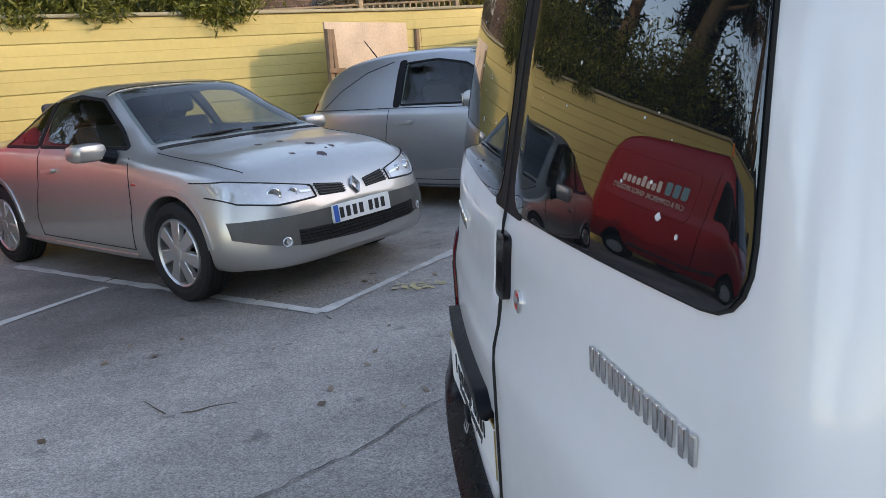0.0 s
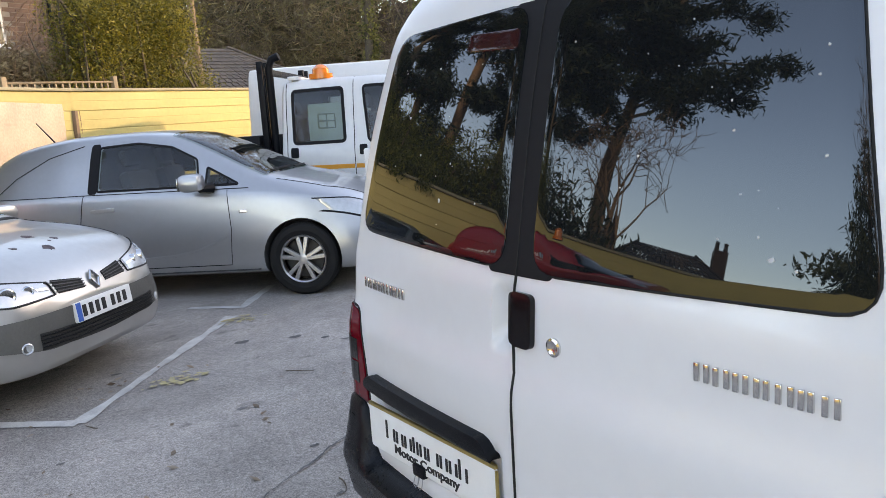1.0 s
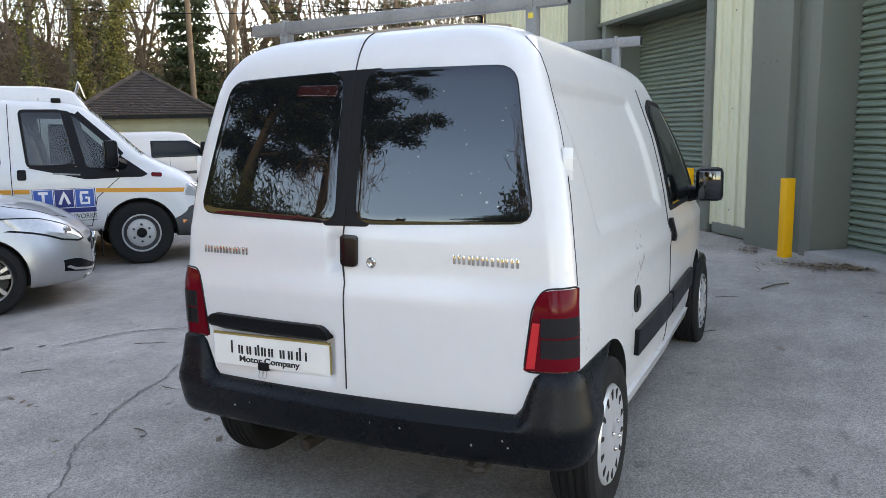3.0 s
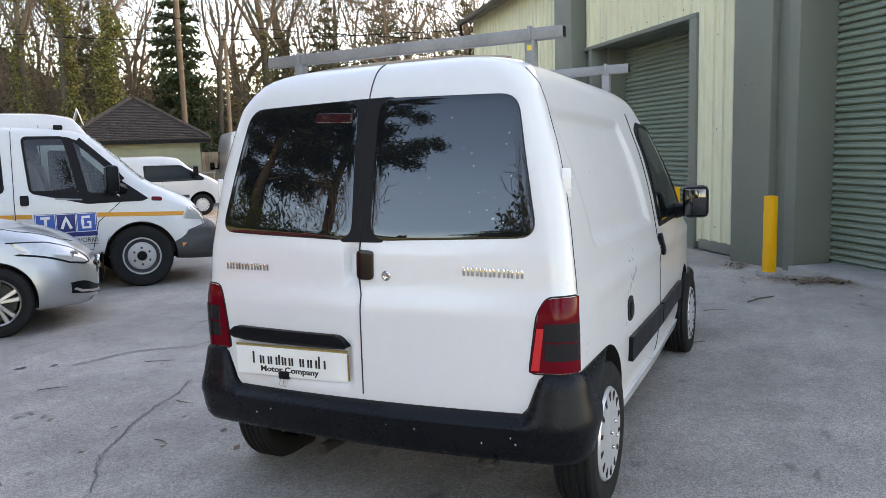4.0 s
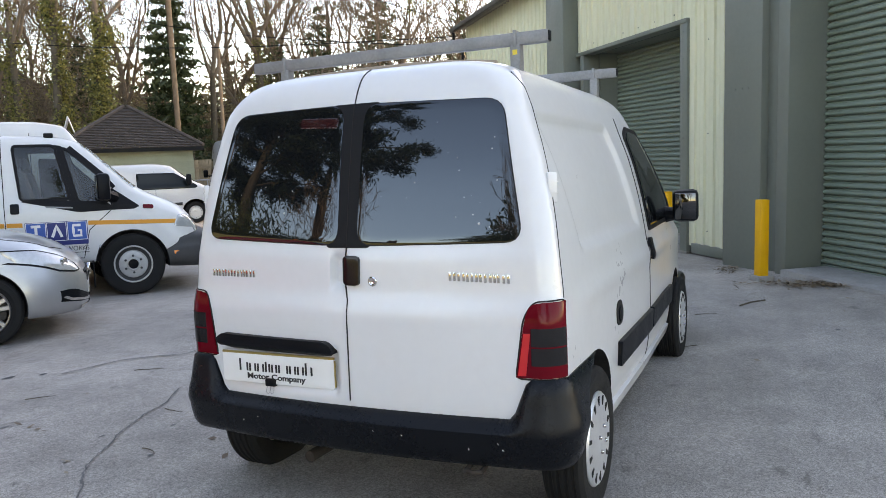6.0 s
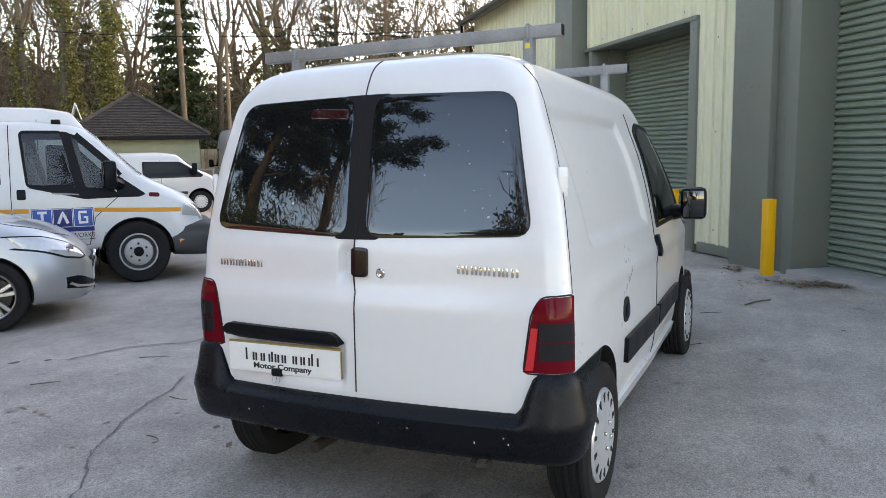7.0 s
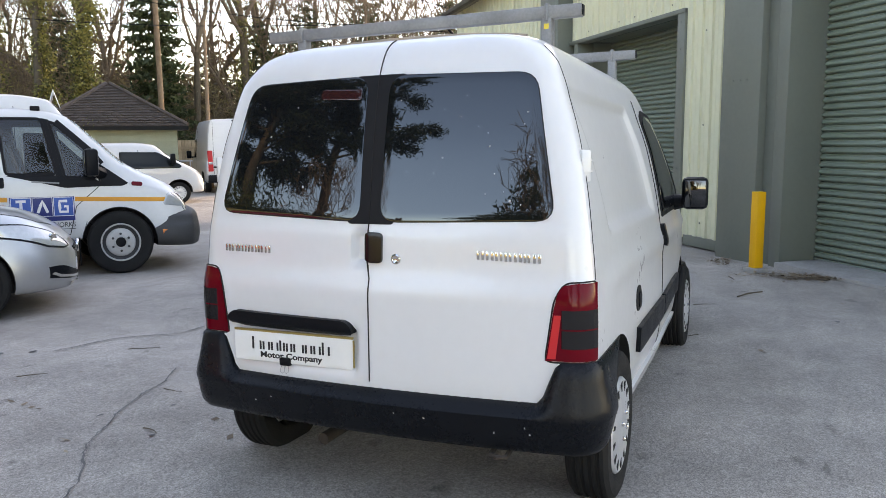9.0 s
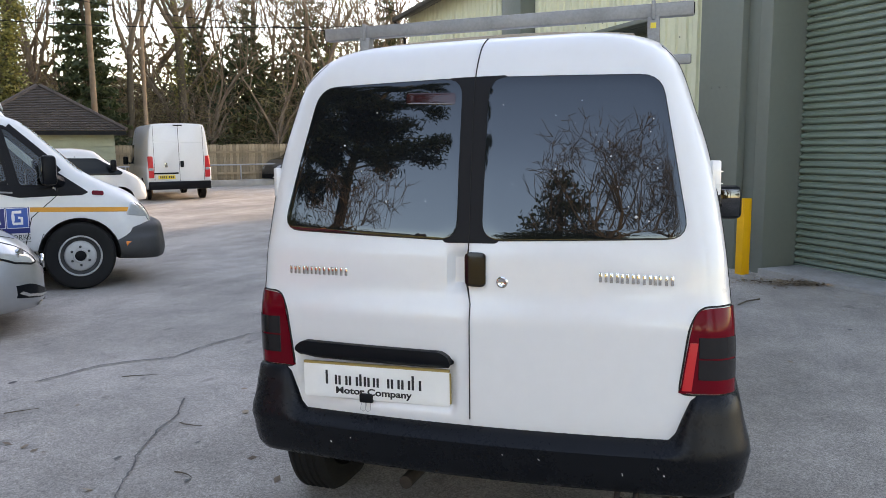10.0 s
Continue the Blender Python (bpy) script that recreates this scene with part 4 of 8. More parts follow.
def panel_van():
    V = SLOPE @ pose(0.44, 1.532, -0.07, 0, 0, -2.2)
    van = thing("panel_van", "small white panel van with black bumper and dark rear windows, parked", "van", V)
    zs = [0.25 + 0.022 * i for i in range(68)] + [1.74, 1.757, 1.775, 1.793, 1.811, 1.829, 1.846, 1.861, 1.874, 1.885, 1.893, 1.900, 1.907, 1.914]
    bm = bmesh.new()
    rows = [[bm.verts.new((x, y, z)) for x, y in van_outline(z)] for z in zs]
    n = len(rows[0])
    for a, b in zip(rows, rows[1:]):
        for i in range(n):
            bm.faces.new((a[i], a[(i + 1) % n], b[(i + 1) % n], b[i]))
    bm.faces.new(rows[0][::-1])
    top = rows[-1]
    cx = sum(v.co.x for v in top) / n
    mid = bm.verts.new((cx, 0, 1.922))
    for i in range(n):
        bm.faces.new((top[i], top[(i + 1) % n], mid))
    bmesh.ops.recalc_face_normals(bm, faces=bm.faces)
    cuts = []
    for ax in (0.50, 3.27):
        for s in (-1, 1):
            c = bmesh.new()
            lathe(c, [(s * 0.60, 0.380), (s * 1.1, 0.380)], 48)
            bmesh.ops.translate(c, verts=c.verts, vec=(ax + 0.02, 0, 0.295))
            cuts.append(c)
    body_part("body", carve(bm, M_WHITE, cuts, M_GAP), van, "white painted body with a dented corner", 40)

    # rear glass, black centre pillar, doors
    out = (-1, 0, 0.1)
    glass_l = rounded([(0.055, 1.168), (0.765, 1.196), (0.640, 1.728), (0.062, 1.734)], 0.07)
    glass_r = rounded([(-0.712, 1.180), (-0.034, 1.168), (-0.036, 1.732), (-0.616, 1.716)], 0.07)
    part("centre_trim", patch(bmesh.new(), rounded([(-0.095, 1.158), (0.110, 1.158), (0.120, 1.738), (-0.105, 1.738)], 0.02), van_back, out, 0.003), M_FRIT, van, "black centre pillar between the rear windows")
    for g in (glass_l, glass_r):
        part("rear_window", patch(bmesh.new(), [(p[0], p[1]) for p in g], van_back, out, 0.0055, 0.012, 8, 0.035), M_GLASS, van, "dark tinted rear window")
        part("window_seal", ribbon(bmesh.new(), g, van_back, out, 0.008, 0.0025, True), M_GAP, van)
    part("high_brake_lamp", patch(bmesh.new(), rounded([(0.085, 1.640), (0.275, 1.650), (0.272, 1.690), (0.085, 1.682)], 0.012), van_back, out, 0.008, 0.006, 3), M_DIMRED, van, "dark red high-level brake lamp")
    rng = random.Random(5)
    for i in range(34):
        y, z = rng.choice((rng.uniform(-0.62, -0.08), rng.uniform(-0.62, -0.08), rng.uniform(0.1, 0.62))), rng.uniform(1.22, 1.66)
        r = rng.uniform(0.0012, 0.0032) * (2.0 if i % 11 == 0 else 1.0)
        spot = [(y + r * rng.uniform(0.6, 1.3) * math.cos(a), z + r * rng.uniform(0.6, 1.3) * math.sin(a)) for a in [1.05 * k for k in range(6)]]
        part("fleck", patch(bmesh.new(), [Vector(p) for p in spot], van_back, out, 0.0065, 0.002, 1, 0.05), M_HUSKPALE, van, "pale fleck of dirt on the glass" if i == 0 else "", smooth=None)
    seam = [(0.004, 0.545), (0.002, 0.95), (0.014, 1.02), (0.012, 1.18), (0.014, 1.45), (0.018, 1.72)]
    part("door_gap", ribbon(bmesh.new(), seam, van_back, out, 0.0032, 0.0055), M_GAP, van)
    part("door_gap", ribbon(bmesh.new(), [(0.018, 1.72), (0.014, 1.78), (0.008, 1.84), (0.0, 1.885)], van_back, (-1, 0, 0.8), 0.0035, 0.004, step=0.012), M_GAP, van)
    for s in (-1, 1):
        w = van_wrap(s)
        o = (-0.7, s * 0.7, 0)
        edge = [(d, z) for d, z in ((0.886, 0.965), (0.874, 1.1), (0.856, 1.25), (0.834, 1.40), (0.806, 1.55), (0.765, 1.68), (0.715, 1.76), (0.64, 1.825))]
        part("door_gap", ribbon(bmesh.new(), edge, w, o, 0.003, 0.002), M_GAP, van)
        for z0 in (1.315, 0.0):
            if z0:
                bm = bmesh.new()
                box(bm, -0.012, -0.020, 0, 0.012, 0.020, 0.115, 0.006)
                box(bm, -0.015, -0.023, 0.036, 0.015, 0.023, 0.040)
                box(bm, -0.015, -0.023, 0.076, 0.015, 0.023, 0.080)
                p = w(0.842, z0 + 0.05)
                part("hinge", bm, M_WHITE, van, "white painted door hinge", m=pose(p.x, p.y, z0, 0, 0, 45 * -s))
        # tail lamp
        g = 0.022 if s > 0 else 0.004
        lamp = grid_skin(van, "tail_lamp", w, 0.690 + g, 0.886 + g, [(0.690 + g, 0.682), (0.886 + g, 0.682)], [(0.690 + g, 0.690), (0.706 + g, 0.80), (0.722 + g, 0.895), (0.735 + g, 0.935), (0.755 + g, 0.952), (0.80 + g, 0.958), (0.886 + g, 0.958)], M_REDLENS, 0.007, 22, 10, o, "red tail lamp with a smoked middle")
        for z0, z1 in ((0.728, 0.793), (0.799, 0.866)):
            grid_skin(lamp, "smoked_lens", w, 0.746 + g, 0.880 + g, [(0.746 + g, z0), (0.880 + g, z0)], [(0.746 + g, z1), (0.880 + g, z1)], M_SMOKE, 0.0095, 14, 3, o, "", 0.008)
        if s < 0:
            part("lens_strip", patch(bmesh.new(), [(0.698, 0.690), (0.728, 0.690), (0.747, 0.848), (0.722, 0.848)], w, o, 0.009, 0.006, 2), M_REDTAPE, lamp, "bright red reflective strip")
        part("lamp_seal", ribbon(bmesh.new(), rounded([(0.684 + g, 0.676), (0.890 + g, 0.676), (0.890 + g, 0.964), (0.750 + g, 0.962), (0.716 + g, 0.90)], 0.03), w, o, 0.007, 0.0025, True, 0.02), M_GAP, van)
    # black bumper round the back
    bm = bmesh.new()
    rows = []
    ds = [-1.32 + 2.64 * i / 120 for i in range(121)]
    prof = [(0.0, -0.10), (0.0, 0.0), (0.04, 0.022), (0.16, 0.038), (0.40, 0.048), (0.62, 0.054), (0.70, 0.058), (0.76, 0.060), (0.80, 0.055), (0.84, 0.044), (0.92, 0.030), (0.98, 0.020), (1.0, 0.006), (1.0, -0.03)]
    for d in ds:
        s = -1 if d < 0 else 1
        w = van_wrap(s)
        a = abs(d)
        top = 0.524 + 0.152 * smooth01(0.660, 0.745, a)
        bot = 0.335 + 0.03 * smooth01(0.8, 1.3, a)
        row = []
        for k, off in prof:
            z = bot + (top - bot) * k
            if a > 0.66:
                # the lip runs on level round the corner, below the raised end
                lip = 0.335 + 0.76 * 0.189
                z = bot + (lip - bot) * k / 0.76 if k < 0.76 else lip + (top - lip) * (k - 0.76) / 0.24
            zz = max(z, 0.56)
            p = w(a, zz)
            p.z = z
            e = 1e-3
            q = w(a + e, zz) - w(max(0, a - e), zz)
            nrm = Vector((-abs(q.y), s * abs(q.x), 0)).normalized() if q.length > 0 else Vector((-1, 0, 0))
            end = 1 - smooth01(1.2, 1.32, a)
            flat = 0.018 * (1 - smooth01(0.655, 0.725, a)) * smooth01(0.9, 1.0, k)
            row.append(bm.verts.new(p + nrm * (off * (0.35 + 0.65 * end) - flat)))
        rows.append(row)
    for r0, r1 in zip(rows, rows[1:]):
        for k in range(len(prof)):
            q = (k + 1) % len(prof)
            bm.faces.new((r0[k], r0[q], r1[q], r1[k]))
    for r in (rows[0], rows[-1]):
        bm.faces.new(r)
    bmesh.ops.recalc_face_normals(bm, faces=bm.faces)
    cuts = []
    for s in (-1, 1):
        c = bmesh.new()
        lathe(c, [(s * 0.60, 0.372), (s * 1.15, 0.372)], 48)
        bmesh.ops.translate(c, verts=c.verts, vec=(0.52, 0, 0.295))
        cuts.append(c)
    body_part("rear_bumper", carve(bm, M_REARBUMP, cuts, M_GAP), van, "scuffed black plastic rear bumper", 40)
    for i in range(9):
        y, z = random.uniform(-0.65, 0.65), random.uniform(0.37, 0.47)
        p = van_wrap(1 if y > 0 else -1)(abs(y), z)
        part("chip", boxed(-0.002, -random.uniform(0.001, 0.005), -0.001, 0.002, random.uniform(0.001, 0.005), 0.001), M_PLATEW, van, "pale scuff on the bumper", smooth=None, m=pose(van_rear_x(y, 0.56) - 0.052, y, z) @ pose(0, 0, 0, random.uniform(0, 90), 0, 0))

    # number plate lamp bar, trade plate with its clip
    bm = patch(bmesh.new(), rounded([(0.062, 0.730), (0.690, 0.728), (0.690, 0.760), (0.655, 0.786), (0.10, 0.782), (0.066, 0.758)], 0.016), van_back, out, 0.030, 0.05, 4)
    part("lamp_bar", bm, M_BLACK, van, "black number plate lamp bar")
    plate = part("plate", patch(bmesh.new(), rounded([(0.078, 0.580), (0.650, 0.580), (0.650, 0.706), (0.078, 0.706)], 0.012), lambda y, z: Vector((-0.022 + 0.1 * (z - 0.65) * 0, y, z)), (-1, 0, 0), 0.004, 0.008, 3), M_PLATEW, van, "white dealer name plate")
    part("plate_edge", boxed(-0.027, 0.078, 0.704, -0.018, 0.650, 0.713), M_GOLD, plate, "gold edging", smooth=None)
    part("plate_edge", boxed(-0.0272, 0.0735, 0.590, -0.020, 0.078, 0.700), M_GOLD, plate, smooth=None)
    # trade name: plain strokes in its place, the plain words below it lettered
    x = 0.560
    for wd, ht in ((0.046, 0.052), (0.036, 0.034), (0.036, 0.034), (0.026, 0.044), (0.030, 0.034), (0.050, 0.034), (0.034, 0.034), (0.034, 0.034), (0.036, 0.052)):
        for a, b in ((x - 0.0085, ht), (x - wd, min(ht, 0.036))):
            part("print_bar", boxed(-0.0285, a, 0.630, -0.0265, a + 0.0085, 0.630 + b), M_INK, plate, smooth=None)
        x -= wd + 0.006
    lettering("words", "Motor Company", 0.034, M_INK, plate, Matrix.Translation((-0.0265, 0.520, 0.598)) @ Matrix(((0, 0, -1, 0), (-1, 0, 0, 0), (0, 1, 0, 0), (0, 0, 0, 1))), 0.001, width=0.300, bold=0.0009)
    clip = part("bulldog_clip", boxed(-0.036, 0.372, 0.570, -0.014, 0.424, 0.604, bevel=0.006), M_BLACK, plate, "black bulldog clip with wire loops")
    for y in (0.388, 0.408):
        bm = bmesh.new()
        tube(bm, [(-0.03, y - 0.007, 0.574), (-0.038, y - 0.010, 0.547), (-0.038, y, 0.540), (-0.038, y + 0.010, 0.547), (-0.03, y + 0.007, 0.574)], 0.0013, 6)
        part("wire_loop", bm, M_STEEL, clip)

    # badges as plain chrome blocks, lock and handle
    def badge(y0, y1, z, zt, count, hgt):
        pitch = (y0 - y1) / count
        for i in range(count):
            y = y0 - pitch * i
            bm = bmesh.new()
            wd, st = pitch * (0.80, 0.84, 0.78, 0.74, 0.84, 0.70, 0.80)[i % 7], 0.010
            box(bm, -0.003, -st, 0.0, 0.003, 0.0, hgt, 0.0015)
            box(bm, -0.003, -wd, 0.0, 0.003, -wd + st, hgt, 0.0015)
            zz = z + (zt - z) * i / count
            p = van_back(y, zz)
            q = van_back(y - pitch, zz)
            part("badge_bar", bm, M_CHROME, van, "pair of plain chrome badge bars", smooth=30, m=Matrix.Translation((p.x - 0.002, y, zz)) @ pose(0, 0, 0, 0, 0, math.degrees(math.atan2(p.x - q.x, p.y - q.y)) * -1))

    badge(0.728, 0.472, 1.030, 1.030, 7, 0.030)
    badge(-0.433, -0.676, 1.036, 1.026, 7, 0.033)
    hb = patch(bmesh.new(), rounded([(-0.052, 1.010), (0.012, 1.010), (0.014, 1.128), (-0.052, 1.126)], 0.018), van_back, out, 0.014, 0.03, 4)
    part("door_handle", hb, M_GLOSSBLACK, van, "black rear door handle")
    bm = bmesh.new()
    lathe(bm, [(-0.010, 0.020), (0.004, 0.020), (0.006, 0.015), (0.004, 0.011), (0.002, 0.004)], 20, "x")
    bmesh.ops.rotate(bm, verts=bm.verts, cent=(0, 0, 0), matrix=Matrix.Rotation(math.pi, 3, "Z"))
    part("lock", bm, M_CHROME, van, "round chrome key lock", m=Matrix.Translation(van_back(-0.109, 1.028)))

    # flanks: cab door, glass, rub strip, filler cap, mirror
    for s in (-1, 1):
        side = van_side(s)
        o = (0, s, 0.1)
        win = rounded([(2.09, 1.085), (1.96, 1.60), (2.10, 1.655), (2.42, 1.64), (2.98, 1.19), (3.0, 1.085)], 0.05)
        part("window_frame", patch(bmesh.new(), [(p.x, p.y) for p in rounded([(2.05, 1.055), (1.91, 1.63), (2.06, 1.685), (2.46, 1.672), (3.16, 1.16), (3.15, 1.055)], 0.05)], side, o, 0.004, 0.01, 4), M_FRIT, van)
        part("side_window", patch(bmesh.new(), win, side, o, 0.009, 0.012, 5), M_CARGLASS, van, "cab side window")
        part("door_gap", ribbon(bmesh.new(), [(1.80, 1.72), (1.86, 1.40), (1.94, 1.05), (1.95, 0.80), (1.93, 0.50), (1.88, 0.34)], side, o, 0.006, 0.0035), M_GAP, van)
        for x0, x1 in ((1.0, 1.935), (1.96, 2.90)):
            part("rub_strip", patch(bmesh.new(), rounded([(x0, 0.490), (x1, 0.490), (x1, 0.610), (x0, 0.610)], 0.012), side, o, 0.022, 0.03, 3), M_BLACK, van, "black side rub strip")
        part("side_handle", patch(bmesh.new(), rounded([(1.97, 0.895), (2.05, 0.895), (2.05, 1.02), (1.97, 1.02)], 0.02), side, o, 0.020, 0.03, 3), M_BLACK, van)
        part("sill", patch(bmesh.new(), rounded([(0.90, 0.262), (2.90, 0.262), (2.90, 0.335), (0.90, 0.335)], 0.02), side, o, 0.020, 0.04, 3), M_WHITE, van)
        if s < 0:
            part("filler_cap", patch(bmesh.new(), rounded([(0.975, 0.685), (1.105, 0.685), (1.105, 0.805), (0.975, 0.805)], 0.06), side, o, 0.005, 0.012, 4), M_GAP, van, "round recessed fuel filler")
            part("filler_lock", patch(bmesh.new(), rounded([(1.01, 0.70), (1.09, 0.70), (1.09, 0.775), (1.01, 0.775)], 0.04), side, o, 0.011, 0.012, 3), M_BLACK, van)
        bm = bmesh.new()
        box(bm, -0.05, -0.085, -0.115, 0.08, 0.085, 0.105, 0.035)
        mirror = part("door_mirror", bm, M_BLACK, van, "black door mirror", m=pose(2.86, s * 0.955, 1.17, 0, 0, -s * 6))
        part("mirror_glass", boxed(-0.056, -0.068, -0.095, -0.049, 0.068, 0.085, bevel=0.003), M_MIRROR, mirror, "mirror glass", m=pose(0, 0, 0, 0, -4, 0))
        bm = bmesh.new()
        tube(bm, [(2.93, s * 0.80, 1.10), (2.90, s * 0.90, 1.11), (2.88, s * 0.94, 1.13)], [0.06, 0.04, 0.035], 10)
        part("mirror_arm", bm, M_BLACK, van)
        for ax in (0.50, 3.27):
            wheel(van, ax, s * 0.795, 0.305, 0.175, "cap", s, M_HUBCAP, 0.198)
    front = lambda y, z: Vector((curve_through(F_KEYS, z) + 0.02 * (1 - (y / 0.7) ** 2), y, z))
    part("windscreen", patch(bmesh.new(), rounded([(-0.66, 1.22), (0.66, 1.22), (0.54, 1.72), (-0.54, 1.72)], 0.06), front, (1, 0, 0.6), 0.006, 0.012, 5), M_CARGLASS, van)
    part("front_bumper", boxed(3.62, -0.80, 0.28, 4.17, 0.80, 0.55, bevel=0.06), M_BLACK, van)
    for y in (0.24,):
        bm = bmesh.new()
        tube(bm, [(0.9, y, 0.25), (0.30, y + 0.03, 0.25), (0.07, y + 0.05, 0.238)], 0.026, 14)
        part("exhaust", bm, M_RUST, van, "rusty steel exhaust pipe")
    part("underbody", boxed(0.14, -0.60, 0.290, 0.95, 0.60, 0.345, bevel=0.02), M_GAP, van, "dark floor pan")
    part("underbody", boxed(0.95, -0.66, 0.185, 3.85, 0.66, 0.262, bevel=0.02), M_GAP, van)
    bm = bmesh.new()
    tube(bm, [(0.50, -0.72, 0.30), (0.50, 0.72, 0.30)], 0.04, 12)
    part("rear_axle", bm, M_GAP, van)
    bm = bmesh.new()
    tube(bm, [(0.0, -0.50, 0.33), (-0.05, -0.50, 0.325), (-0.06, -0.53, 0.325), (-0.05, -0.56, 0.325), (0.0, -0.56, 0.33)], 0.010, 8)
    part("towing_eye", bm, M_RUST, van)

    # two-bar roof rack
    for x, w in ((0.465, 0.735), (1.84, 0.725)):
        bar = part("rack_bar", boxed(x - 0.02, -w + 0.02, 1.955, x + 0.02, w + 0.02, 2.005, bevel=0.004), M_RACK, van, "galvanised steel roof bar")
        for s in (-1, 1):
            part("end_cap", boxed(x - 0.016, s * w + 0.016, 1.960, x + 0.016, s * w + 0.024, 2.0), M_BLACK, bar, smooth=None)
            part("rack_foot", boxed(x - 0.025, s * 0.575 - 0.022, 1.80, x + 0.025, s * 0.575 + 0.022, 1.957, bevel=0.005), M_RACK, bar)
            part("clamp", boxed(x - 0.030, s * 0.575 - 0.007, 1.945, x + 0.030, s * 0.575 + 0.007, 2.014, bevel=0.003), M_RACK, bar)
            if s < 0 and x < 1:
                part("sticker", boxed(x - 0.0262, s * 0.575 - 0.010, 1.915, x - 0.0248, s * 0.575 + 0.010, 1.935), M_PLATEY, bar, smooth=None)
    bm = bmesh.new()
    pts = [(0.40, y, 1.913 - 0.036 * (abs(y - 0.036) / 0.6) ** 2.6) for y in [0.66 - 1.17 * k / 20 for k in range(21)]]
    tube(bm, pts, 0.010, 8)
    part("roof_trim", bm, M_BEIGE, van, "beige roof edge trim")
    return van


panel_van()

# ---- parked vehicles ----
class Shell:
    """A vehicle's skin, lofted along its length. x runs from the tail (0) to the nose; keys: x, floor, waist and top heights, half-widths low, at the waist and at the top."""

    def __init__(self, keys):
        self.keys = keys
        self.cols = [[(k[0], k[c]) for k in keys] for c in range(1, 7)]
        self.length = keys[-1][0]
        self.known = {}

    def ring(self, x):
        x = round(x, 3)
        if x not in self.known:
            self.known[x] = self.section(x)
        return self.known[x]

    def section(self, x):
        zb, zw, zt, wl, ww, wt = (curve_through(c, x) for c in self.cols)
        pts = [(0, zb), (wl - 0.10, zb), (wl - 0.01, zb + 0.05), (max(wl, ww) + 0.012, zb + 0.45 * (zw - zb)), (ww + 0.005, zw - 0.03), (ww - 0.03, zw + min(0.03, (zt - zw) * 0.2)), (wt + 0.015, zt - min(0.07, (zt - zw) * 0.25)), (wt * 0.80, zt - 0.010), (wt * 0.35, zt), (0, zt + 0.004)]
        for _ in range(2):
            out = [pts[0]]
            for a, b in zip(pts, pts[1:]):
                out += [(a[0] * 0.75 + b[0] * 0.25, a[1] * 0.75 + b[1] * 0.25), (a[0] * 0.25 + b[0] * 0.75, a[1] * 0.25 + b[1] * 0.75)]
            pts = out + [pts[-1]]
        return pts

    def half_width(self, x, z):
        r = self.ring(x)
        best = 0.0
        for (y0, z0), (y1, z1) in zip(r, r[1:]):
            if z0 <= z <= z1 and z1 > z0:
                best = max(best, y0 + (y1 - y0) * (z - z0) / (z1 - z0))
        return best

    def side(self, s):
        return lambda x, z: Vector((x, s * self.half_width(x, z), z))

    def top(self, x, y):
        y_ = abs(y)
        r = self.ring(x)
        for (y0, z0), (y1, z1) in zip(r[::-1], r[-2::-1]):
            if y0 <= y_ <= y1:
                return Vector((x, y, z0 + (z1 - z0) * (y_ - y0) / max(1e-6, y1 - y0)))
        return Vector((x, y, r[-1][1]))

    def front(self, y, z):
        lo, hi = self.length - 1.6, self.length
        for _ in range(12):
            m = (lo + hi) / 2
            lo, hi = (m, hi) if self.half_width(m, z) > abs(y) else (lo, m)
        return Vector((lo, y, z))

    def back(self, y, z):
        lo, hi = 0.0, 1.2
        for _ in range(12):
            m = (lo + hi) / 2
            lo, hi = (lo, m) if self.half_width(m, z) > abs(y) else (m, hi)
        return Vector((hi, y, z))

    def mesh(self, n=84):
        bm = bmesh.new()
        x0 = self.keys[0][0]
        xs = [x0 + (self.length - x0) * i / n for i in range(n + 1)]
        for e in (0.01, 0.03, 0.06, 0.1):
            xs += [x0 + e, self.length - e]
        xs = sorted(set(xs))
        rows = []
        for x in xs:
            r = self.ring(x)
            loop = [(y, z) for y, z in r] + [(-y, z) for y, z in r[-2:0:-1]]
            rows.append([bm.verts.new((x, y, z)) for y, z in loop])
        k = len(rows[0])
        for a, b in zip(rows, rows[1:]):
            for i in range(k):
                bm.faces.new((a[i], a[(i + 1) % k], b[(i + 1) % k], b[i]))
        bm.faces.new(rows[0][::-1])
        bm.faces.new(rows[-1])
        bmesh.ops.recalc_face_normals(bm, faces=bm.faces)
        return bm


def arch_cuts(axles, r, z, y0):
    cuts = []
    for ax in axles:
        for s in (-1, 1):
            c = bmesh.new()
            lathe(c, [(s * y0, r), (s * 1.5, r)], 36)
            bmesh.ops.translate(c, verts=c.verts, vec=(ax, 0, z))
            cuts.append(c)
    return cuts


def skin(parent, name, outline, f, out, mat, lift=0.005, depth=0.012, rings=5, r=0.03, label="", step=0.06):
    return part(name, patch(bmesh.new(), rounded(outline, r, 4), f, out, lift, depth, rings, step), mat, parent, label)


def gap(parent, line, f, out, w=0.007, lift=0.003, mat=None, name="panel_gap"):
    return part(name, ribbon(bmesh.new(), line, f, out, w, lift), mat or M_GAP, parent)


